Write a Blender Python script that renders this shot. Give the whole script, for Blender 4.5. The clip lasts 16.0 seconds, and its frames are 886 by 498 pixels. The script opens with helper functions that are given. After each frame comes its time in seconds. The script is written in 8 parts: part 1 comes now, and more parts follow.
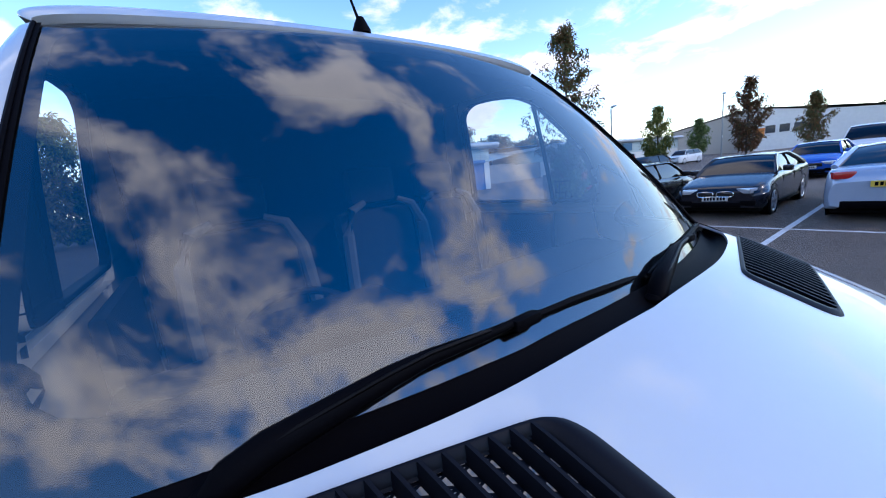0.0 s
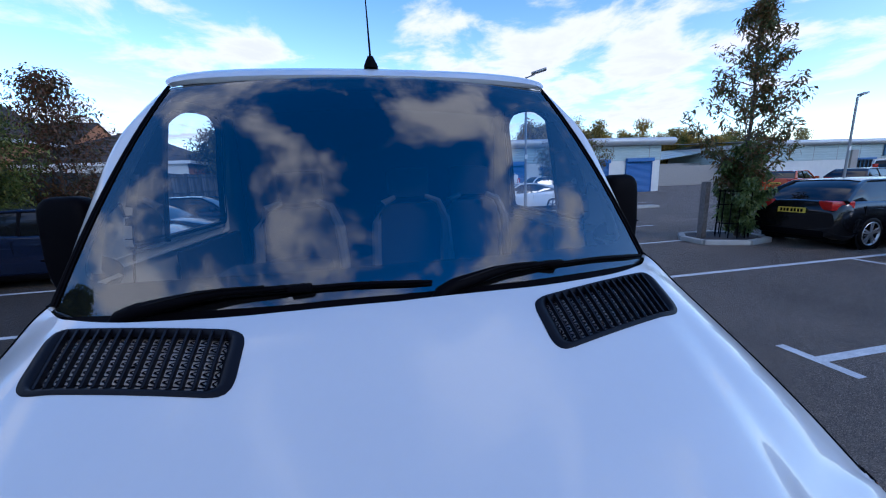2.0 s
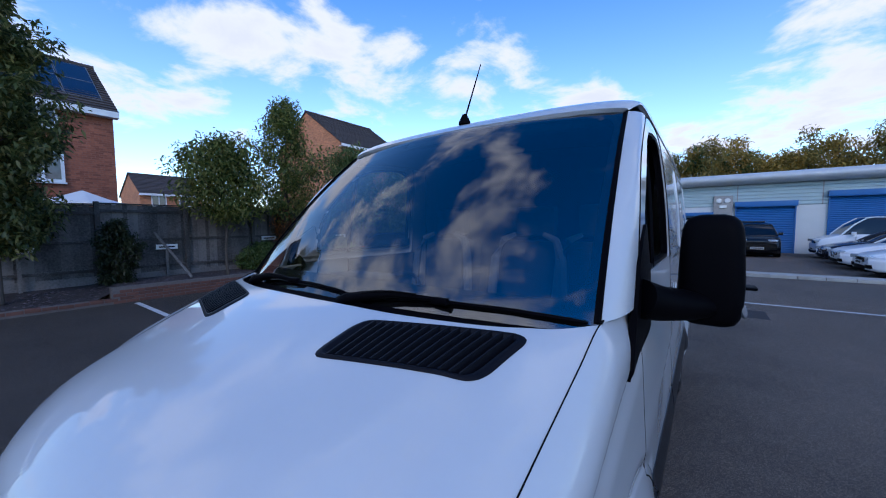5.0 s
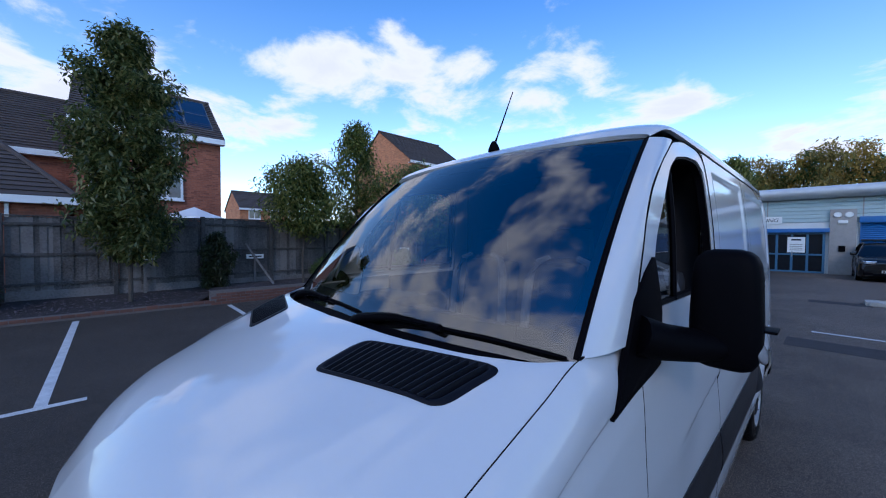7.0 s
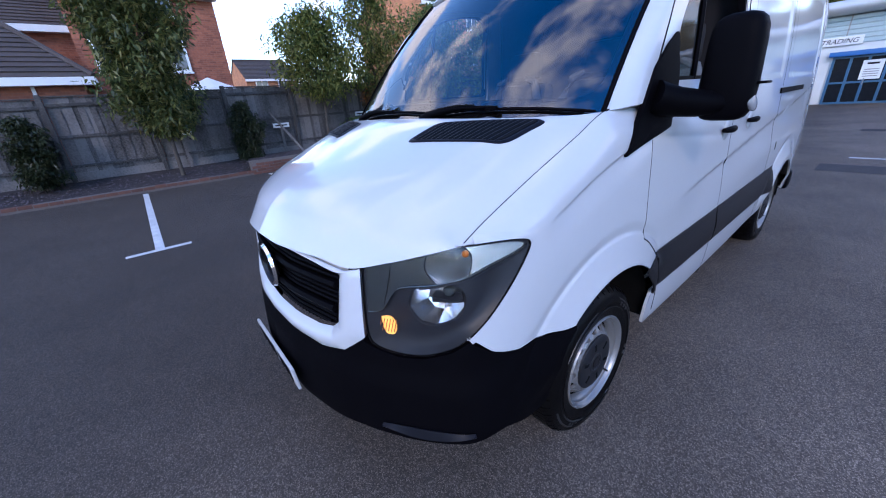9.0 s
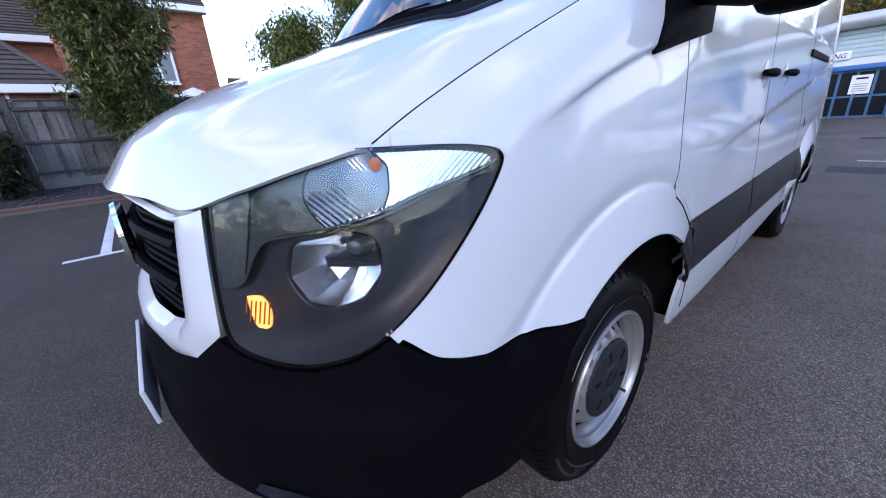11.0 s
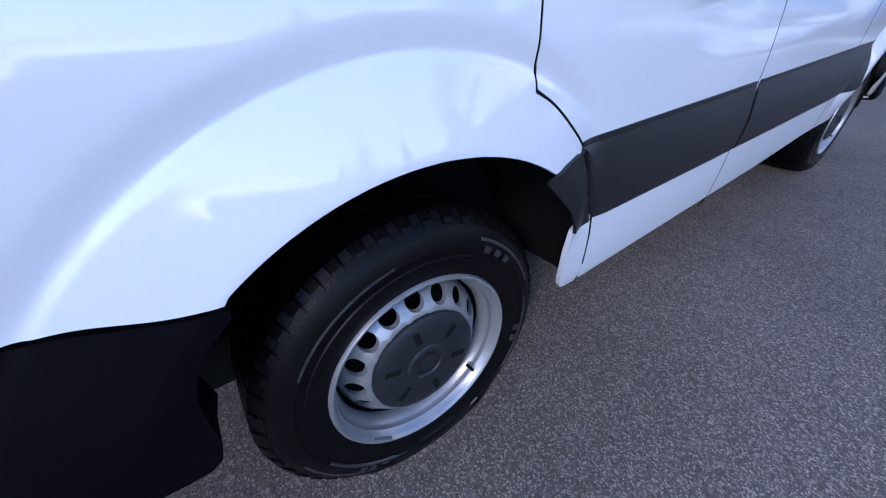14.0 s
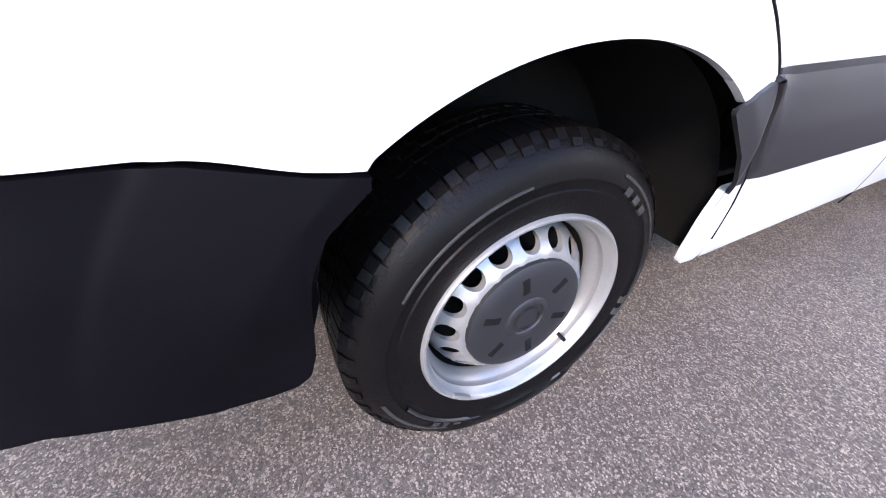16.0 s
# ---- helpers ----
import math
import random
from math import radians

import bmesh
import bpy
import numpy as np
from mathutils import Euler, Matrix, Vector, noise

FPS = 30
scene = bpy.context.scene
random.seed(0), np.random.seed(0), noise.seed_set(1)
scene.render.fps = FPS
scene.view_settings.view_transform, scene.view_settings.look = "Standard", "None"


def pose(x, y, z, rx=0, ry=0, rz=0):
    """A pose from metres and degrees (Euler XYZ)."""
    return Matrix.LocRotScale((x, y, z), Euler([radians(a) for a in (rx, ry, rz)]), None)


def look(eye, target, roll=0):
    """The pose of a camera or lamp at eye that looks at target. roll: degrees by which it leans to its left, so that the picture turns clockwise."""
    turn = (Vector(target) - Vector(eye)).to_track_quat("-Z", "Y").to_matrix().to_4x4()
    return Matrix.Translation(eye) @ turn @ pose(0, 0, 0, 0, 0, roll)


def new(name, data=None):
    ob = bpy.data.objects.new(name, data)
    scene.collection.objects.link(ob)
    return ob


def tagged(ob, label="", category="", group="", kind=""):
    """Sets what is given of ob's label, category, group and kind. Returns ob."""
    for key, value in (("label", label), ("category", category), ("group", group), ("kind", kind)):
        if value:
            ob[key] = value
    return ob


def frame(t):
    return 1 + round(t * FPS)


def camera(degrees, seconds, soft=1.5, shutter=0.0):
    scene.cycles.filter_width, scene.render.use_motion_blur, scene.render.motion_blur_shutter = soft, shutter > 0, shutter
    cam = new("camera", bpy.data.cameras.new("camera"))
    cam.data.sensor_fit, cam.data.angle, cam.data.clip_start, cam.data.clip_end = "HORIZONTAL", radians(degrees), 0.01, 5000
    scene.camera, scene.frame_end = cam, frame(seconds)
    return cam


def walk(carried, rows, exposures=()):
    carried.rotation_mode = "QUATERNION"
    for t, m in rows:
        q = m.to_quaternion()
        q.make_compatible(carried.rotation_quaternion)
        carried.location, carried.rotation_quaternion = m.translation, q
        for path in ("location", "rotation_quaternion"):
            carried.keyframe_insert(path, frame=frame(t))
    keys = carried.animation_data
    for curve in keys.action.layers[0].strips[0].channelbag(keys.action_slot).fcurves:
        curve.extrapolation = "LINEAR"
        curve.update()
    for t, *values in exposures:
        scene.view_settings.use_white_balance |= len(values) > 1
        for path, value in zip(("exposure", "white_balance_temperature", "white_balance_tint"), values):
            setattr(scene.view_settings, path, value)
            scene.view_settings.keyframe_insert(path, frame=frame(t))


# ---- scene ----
# ---------------------------------------------------------------- camera
cam = camera(102.5, 16.0, 1.1)
ROWS = [
    (0.0, -0.651, 0.420, 1.719, -35.986, -11.446, 6.350),
    (0.5, -0.710, 0.206, 1.710, -27.513, -10.898, 2.445),
    (1.0, -0.557, -0.063, 1.703, -22.778, -9.083, 1.775),
    (1.5, -0.275, -0.203, 1.707, -15.572, -9.082, 3.874),
    (2.0, -0.045, -0.132, 1.732, -11.399, -11.005, 2.199),
    (2.5, 0.168, -0.105, 1.738, -2.540, -7.269, 1.753),
    (3.0, 0.444, -0.108, 1.705, 13.872, -5.992, 1.815),
    (3.5, 0.615, -0.196, 1.723, 18.786, -0.502, -0.057),
    (4.0, 0.785, -0.308, 1.737, 24.800, -5.061, -1.083),
    (4.5, 1.059, -0.195, 1.702, 31.431, -5.009, -0.206),
    (5.0, 1.115, -0.005, 1.695, 36.349, -3.785, 0.324),
    (5.2, 1.084, 0.083, 1.722, 37.204, -2.786, -1.324),
    (7.3, 1.363, 0.081, 1.752, 47.627, -2.223, 0.140),
    (7.5, 1.383, 0.041, 1.711, 45.798, -6.536, -0.403),
    (8.0, 1.524, -0.031, 1.649, 55.385, -12.094, 7.223),
    (8.5, 1.570, -0.135, 1.611, 54.197, -14.487, 6.429),
    (9.0, 1.565, -0.334, 1.511, 49.906, -22.581, 3.889),
    (9.2, 1.551, -0.381, 1.449, 51.167, -22.921, 3.364),
    (11.3, 1.343, 0.112, 1.153, 48.881, -19.438, 4.028),
    (11.5, 1.341, 0.170, 1.207, 48.119, -19.678, 4.530),
    (12.0, 1.305, 0.314, 1.282, 41.599, -16.949, 4.755),
    (12.5, 1.302, 0.354, 1.176, 50.757, -22.274, 5.438),
    (13.0, 1.388, 0.569, 1.168, 49.714, -21.013, 4.878),
    (13.5, 1.437, 0.666, 1.099, 51.248, -27.831, 4.897),
    (14.0, 1.433, 0.747, 1.008, 54.487, -33.430, 2.079),
    (14.5, 1.489, 0.812, 0.893, 66.723, -38.071, 5.156),
    (15.0, 1.470, 0.808, 0.859, 70.534, -35.804, 2.614),
    (15.5, 1.424, 0.718, 0.823, 63.727, -37.298, 1.823),
    (16.0, 1.328, 0.628, 0.856, 63.680, -35.083, -1.277),
]
EXPOSURES = [(0.0, 0.5, 6150, 19), (0.5, 0.35, 5900, 18), (1.0, 0.28, 5900, 17), (1.5, 0.05, 5800, 17), (2.0, 0.03, 5700, 17), (2.5, 0.15, 6050, 19), (3.0, 0.18, 5800, 18), (3.5, -0.1, 5500, 18), (4.5, -0.2, 5450, 18), (5.0, -0.1, 5650, 18), (7.5, -0.05, 5700, 17), (8.0, 0.18, 5800, 19), (8.5, 0.3, 5900, 22), (9.0, 0.85, 6100, 25), (9.2, 0.95, 6150, 25), (11.3, 1.05, 6800, 24), (11.5, 0.6, 6350, 23), (12.0, 0.52, 5750, 20), (12.5, 0.2, 5600, 17), (13.0, 0.6, 5750, 17), (13.5, 0.70, 5900, 18), (14.0, 1.2, 6150, 24), (14.5, 2.0, 7100, 26), (15.0, 2.6, 8000, 27), (15.5, 2.85, 8450, 27), (16.0, 2.85, 8350, 26)]
walk(cam, [(t, pose(x, y, z, 90 + pitch, roll, yaw)) for t, x, y, z, yaw, pitch, roll in ROWS], EXPOSURES)

# ---------------------------------------------------------------- world and sun
SUN_AZ, SUN_EL = 146.0, 31.0          # degrees clockwise from +y, degrees up
world = bpy.data.worlds.new("sky")
scene.world = world
world.use_nodes = True
wn, wl = world.node_tree.nodes, world.node_tree.links
wn.clear()
w_out = wn.new("ShaderNodeOutputWorld")
w_bg = wn.new("ShaderNodeBackground")
w_bg.inputs["Strength"].default_value = 0.25
w_sky = wn.new("ShaderNodeTexSky")
w_sky.sky_type = "NISHITA"
w_sky.sun_disc = False
w_sky.sun_elevation = radians(SUN_EL)
w_sky.sun_rotation = radians(SUN_AZ)
w_sky.air_density, w_sky.dust_density, w_sky.ozone_density = 1.0, 0.0, 1.2
w_co = wn.new("ShaderNodeTexCoord")
w_sep = wn.new("ShaderNodeSeparateXYZ")
wl.new(w_co.outputs["Generated"], w_sep.inputs[0])


def wmath(op, a, b=None, clamp=False):
    n = wn.new("ShaderNodeMath")
    n.operation, n.use_clamp = op, clamp
    for k, val in enumerate((a, b)):
        if val is None:
            continue
        if isinstance(val, (int, float)):
            n.inputs[k].default_value = val
        else:
            wl.new(val, n.inputs[k])
    return n.outputs[0]


# cumulus on a high flat layer: direction divided by its height
w_h = wmath("ADD", wmath("MAXIMUM", w_sep.outputs[2], 0.0), 0.16)
w_cx, w_cy = wmath("DIVIDE", w_sep.outputs[0], w_h), wmath("DIVIDE", w_sep.outputs[1], w_h)
w_comb = wn.new("ShaderNodeCombineXYZ")
wl.new(w_cx, w_comb.inputs[0]), wl.new(w_cy, w_comb.inputs[1])
w_comb.inputs[2].default_value = 8.3
w_n1 = wn.new("ShaderNodeTexNoise")
w_n1.inputs["Scale"].default_value, w_n1.inputs["Detail"].default_value, w_n1.inputs["Roughness"].default_value = 2.6, 10.0, 0.58
w_n1.inputs["Distortion"].default_value = 0.25
wl.new(w_comb.outputs[0], w_n1.inputs["Vector"])
w_n2 = wn.new("ShaderNodeTexNoise")
w_n2.inputs["Scale"].default_value, w_n2.inputs["Detail"].default_value = 0.55, 2.0
wl.new(w_comb.outputs[0], w_n2.inputs["Vector"])
w_cov = wmath("ADD", w_n1.outputs[0], wmath("MULTIPLY", wmath("SUBTRACT", w_n2.outputs[0], 0.5), 0.55))
w_ramp = wn.new("ShaderNodeMapRange")
w_ramp.interpolation_type = "SMOOTHSTEP"
w_ramp.inputs["From Min"].default_value, w_ramp.inputs["From Max"].default_value = 0.515, 0.700
# more cloud towards the horizon
BANKS = ((-0.29, 0.02, 0.15, 0.26), (-0.34, -0.36, 0.18, 0.22), (0.23, 0.28, 0.19, 0.14), (0.11, 0.14, 0.10, 0.07), (0.52, 0.02, 0.12, 0.11), (0.63, -0.18, 0.16, 0.18), (-0.05, -0.58, 0.24, 0.09), (-1.3, 1.0, 0.40, 0.28),
         (-1.5, 0.68, 0.24, 0.24), (-0.76, 1.46, 0.34, 0.26), (-2.1, 0.76, 0.24, 0.15), (-0.48, 2.0, 0.20, 0.20), (-2.2, -0.15, 0.35, 0.35), (1.1, 1.75, 0.70, 0.34), (2.4, 1.3, 0.50, 0.34), (1.3, 2.4, 0.6, 0.35))
GAPS = ((-0.60, 0.10, 0.22, 0.30), (0.18, -0.17, 0.24, 0.17), (-0.10, 0.25, 0.14, 0.13), (0.36, 0.11, 0.09, 0.09), (-0.02, -0.06, 0.13, 0.13), (-0.85, 0.36, 0.22, 0.17), (-0.13, 1.8, 0.32, 0.30), (-1.34, 1.85, 0.26, 0.24),
        (-1.78, 0.38, 0.20, 0.20), (-2.0, 1.14, 0.32, 0.20), (-0.06, 2.3, 0.32, 0.24), (0.58, 1.54, 0.24, 0.18), (1.8, 1.33, 0.22, 0.12))
for banks, gain in ((BANKS, 0.085), (GAPS, -0.13)):
    for kx, ky, rx_, ry_ in banks:
        w_off, w_sc, w_fade = wn.new("ShaderNodeVectorMath"), wn.new("ShaderNodeVectorMath"), wn.new("ShaderNodeMapRange")
        w_off.operation, w_sc.operation = "MULTIPLY_ADD", "LENGTH"
        w_off.inputs[1].default_value, w_off.inputs[2].default_value = (1 / rx_, 1 / ry_, 0), (-kx / rx_, -ky / ry_, 0)
        wl.new(w_comb.outputs[0], w_off.inputs[0]), wl.new(w_off.outputs[0], w_sc.inputs[0])
        w_fade.interpolation_type = "SMOOTHSTEP"
        w_fade.inputs["From Max"].default_value = 1.5
        w_fade.inputs["To Min"].default_value, w_fade.inputs["To Max"].default_value = gain, 0.0
        wl.new(w_sc.outputs["Value"], w_fade.inputs["Value"])
        w_cov = wmath("ADD", w_cov, w_fade.outputs[0])
w_low = wmath("MULTIPLY", wmath("SUBTRACT", 1.0, wmath("MULTIPLY", w_sep.outputs[2], 2.6), True), 0.055)
w_cov = wmath("ADD", w_cov, w_low)
wl.new(w_cov, w_ramp.inputs["Value"])
w_shade = wn.new("ShaderNodeMapRange")
w_shade.inputs["From Min"].default_value, w_shade.inputs["From Max"].default_value = 0.50, 0.80
w_shade.inputs["To Min"].default_value, w_shade.inputs["To Max"].default_value = 1.0, 0.55
wl.new(w_cov, w_shade.inputs["Value"])
w_cloud = wn.new("ShaderNodeMix")
w_cloud.data_type = "RGBA"
w_cloud.inputs["A"].default_value, w_cloud.inputs["B"].default_value = (2.4, 2.6, 3.1, 1), (4.5, 4.5, 4.55, 1)
wl.new(w_shade.outputs[0], w_cloud.inputs["Factor"])
w_mix = wn.new("ShaderNodeMix")
w_mix.data_type = "RGBA"
wl.new(w_ramp.outputs[0], w_mix.inputs["Factor"])
w_hue = wn.new("ShaderNodeHueSaturation")
# pale haze low down, deep blue overhead
for key, low_val, high_val in (("Saturation", 1.12, 1.50), ("Value", 1.12, 0.98), ("Hue", 0.500, 0.508)):
    grade = wn.new("ShaderNodeMapRange")
    grade.inputs["From Min"].default_value, grade.inputs["From Max"].default_value = 0.22, 0.92
    grade.inputs["To Min"].default_value, grade.inputs["To Max"].default_value = low_val, high_val
    wl.new(w_sep.outputs[2], grade.inputs["Value"])
    wl.new(grade.outputs[0], w_hue.inputs[key])
wl.new(w_sky.outputs[0], w_hue.inputs["Color"])
wl.new(w_hue.outputs[0], w_mix.inputs["A"])
wl.new(w_cloud.outputs["Result"], w_mix.inputs["B"])
wl.new(w_mix.outputs["Result"], w_bg.inputs["Color"])
wl.new(w_bg.outputs[0], w_out.inputs[0])

sun = new("sun", bpy.data.lights.new("sun", "SUN"))
sun.data.energy, sun.data.angle, sun.data.color = 0.82, radians(9), (1.0, 0.93, 0.84)
sun.matrix_world = look((0, 0, 0), (-math.sin(radians(SUN_AZ)), -math.cos(radians(SUN_AZ)), -math.tan(radians(SUN_EL))))


# ---------------------------------------------------------------- materials
def material(name, colour, rough=0.5, metal=0.0, coat=0.0, var=0.12, scale=8.0, fine=120.0, bump=0.0, bump_scale=60.0, spec=0.5, per_object=0.0, per_island=0.0, stain=None, emit=0.0):
    """A principled material with variation at two scales, and fine relief."""
    m = bpy.data.materials.new(name)
    m.use_nodes = True
    n, l = m.node_tree.nodes, m.node_tree.links
    b = n["Principled BSDF"]
    b.inputs["Roughness"].default_value, b.inputs["Metallic"].default_value = rough, metal
    b.inputs["Coat Weight"].default_value, b.inputs["Coat Roughness"].default_value = coat, 0.04
    b.inputs["Specular IOR Level"].default_value = spec
    co = n.new("ShaderNodeTexCoord")
    coarse, small = n.new("ShaderNodeTexNoise"), n.new("ShaderNodeTexNoise")
    coarse.inputs["Scale"].default_value, coarse.inputs["Detail"].default_value = scale, 5
    small.inputs["Scale"].default_value, small.inputs["Detail"].default_value = fine, 3
    for t in (coarse, small):
        l.new(co.outputs["Object"], t.inputs["Vector"])
    add = n.new("ShaderNodeMath")
    add.operation = "ADD"
    l.new(coarse.outputs[0], add.inputs[0]), l.new(small.outputs[0], add.inputs[1])
    last = add.outputs[0]
    for amount, node, socket in ((per_object, "ShaderNodeObjectInfo", "Random"), (per_island, "ShaderNodeNewGeometry", "Random Per Island")):
        if amount:
            info, mul, plus = n.new(node), n.new("ShaderNodeMath"), n.new("ShaderNodeMath")
            mul.operation = "MULTIPLY_ADD"
            mul.inputs[1].default_value, mul.inputs[2].default_value = amount, -amount / 2
            l.new(info.outputs[socket], mul.inputs[0])
            l.new(last, plus.inputs[0]), l.new(mul.outputs[0], plus.inputs[1])
            last = plus.outputs[0]
    rng = n.new("ShaderNodeMapRange")
    rng.inputs["From Min"].default_value, rng.inputs["From Max"].default_value = 0.6, 1.4
    l.new(last, rng.inputs["Value"])
    mix = n.new("ShaderNodeMix")
    mix.data_type = "RGBA"
    dark = [c * (1 - var) for c in colour]
    light = [min(1, c * (1 + var)) for c in colour]
    if stain:
        dark = list(stain)
    mix.inputs["A"].default_value, mix.inputs["B"].default_value = (*dark, 1), (*light, 1)
    l.new(rng.outputs[0], mix.inputs["Factor"])
    l.new(mix.outputs["Result"], b.inputs["Base Color"])
    if bump:
        rel, bp = n.new("ShaderNodeTexNoise"), n.new("ShaderNodeBump")
        rel.inputs["Scale"].default_value, rel.inputs["Detail"].default_value = bump_scale, 4
        bp.inputs["Strength"].default_value, bp.inputs["Distance"].default_value = bump, 0.01
        l.new(co.outputs["Object"], rel.inputs["Vector"])
        l.new(rel.outputs[0], bp.inputs["Height"]), l.new(bp.outputs[0], b.inputs["Normal"])
    if emit:
        b.inputs["Emission Color"].default_value, b.inputs["Emission Strength"].default_value = (*colour, 1), emit
    return m


def glass(name, tint=(0.85, 0.9, 0.92), ior=1.5, rough=0.0):
    """A pane: clear, with the gloss of its angle."""
    m = bpy.data.materials.new(name)
    m.use_nodes = True
    n, l = m.node_tree.nodes, m.node_tree.links
    n.remove(n["Principled BSDF"])
    clear, gloss, fr, mix = (n.new("ShaderNode" + k) for k in ("BsdfTransparent", "BsdfGlossy", "Fresnel", "MixShader"))
    clear.inputs[0].default_value = (*tint, 1)
    gloss.inputs["Roughness"].default_value = rough
    fr.inputs["IOR"].default_value = ior
    l.new(fr.outputs[0], mix.inputs[0]), l.new(clear.outputs[0], mix.inputs[1]), l.new(gloss.outputs[0], mix.inputs[2])
    l.new(mix.outputs[0], n["Material Output"].inputs[0])
    return m


PAINT = material("white_van_paint", (0.545, 0.55, 0.55), 0.36, coat=1.0, var=0.012, scale=3, fine=40)
BLACK = material("black_textured_plastic", (0.0024, 0.0021, 0.0030), 0.55, spec=0.035, var=0.2, scale=6, fine=400, bump=0.08, bump_scale=700)
VENT = material("satin_black_vent_plastic", (0.0055, 0.006, 0.009), 0.42, spec=0.12, var=0.2, scale=6, fine=400)
BLACK_GLOSS = material("black_ceramic_border", (0.010, 0.011, 0.013), 0.06, var=0.1)
TRIM = material("grey_side_moulding", (0.011, 0.0105, 0.012), 0.40, spec=0.28, var=0.15, scale=5, fine=300, bump=0.05, bump_scale=600)
RUBBER = material("tyre_rubber", (0.0030, 0.0026, 0.0027), 0.40, spec=0.10, var=0.35, scale=9, fine=90, bump=0.12, bump_scale=180)
# near-black for hollows, their shade put into the colour; also for seals
VOID = material("shade_and_seal_black", (0.005, 0.005, 0.005), 0.9, spec=0.1, var=0.3)
STEEL = material("silver_wheel_steel", (0.25, 0.247, 0.243), 0.33, metal=0.5, var=0.08, scale=14, fine=160)
CHROME = material("chrome", (0.85, 0.86, 0.88), 0.08, metal=1.0, var=0.03)
CABIN = material("dark_cabin_plastic", (0.020, 0.020, 0.024), 0.7, spec=0.2, var=0.15, scale=10, fine=300)
BOLSTER = material("grey_seat_bolster", (0.13, 0.135, 0.14), 0.8, spec=0.2, var=0.15, scale=20, fine=300)
CLOTH = material("dark_seat_cloth", (0.040, 0.042, 0.047), 0.95, spec=0.1, var=0.25, scale=30, fine=500)
LAMP_GREY = material("headlamp_bezel", (0.024, 0.027, 0.034), 0.40, spec=0.25, var=0.25, scale=14, fine=90)
LAMP_SMOKE = material("smoked_reflector", (0.115, 0.135, 0.140), 0.26, metal=0.75, var=0.35, scale=10, fine=60)
BRIGHT = material("lamp_reflector", (0.84, 0.85, 0.86), 0.24, metal=1.0, var=0.06, scale=20)
RIBBED = material("ribbed_clear_lens", (0.17, 0.19, 0.205), 0.22, metal=0.9, var=0.3, scale=12, fine=80)
AMBER = material("amber_lamp", (1.0, 0.50, 0.12), 0.3, emit=0.65, var=0.05)
AMBER_OFF = material("amber_bulb", (0.50, 0.14, 0.02), 0.3, var=0.05)
SCREEN = glass("windscreen_glass", (0.70, 0.77, 0.82), 2.5)
PANE = glass("clear_glass", (0.8, 0.84, 0.85), 1.5)
LENS = glass("lamp_lens", (0.93, 0.94, 0.95), 1.5)


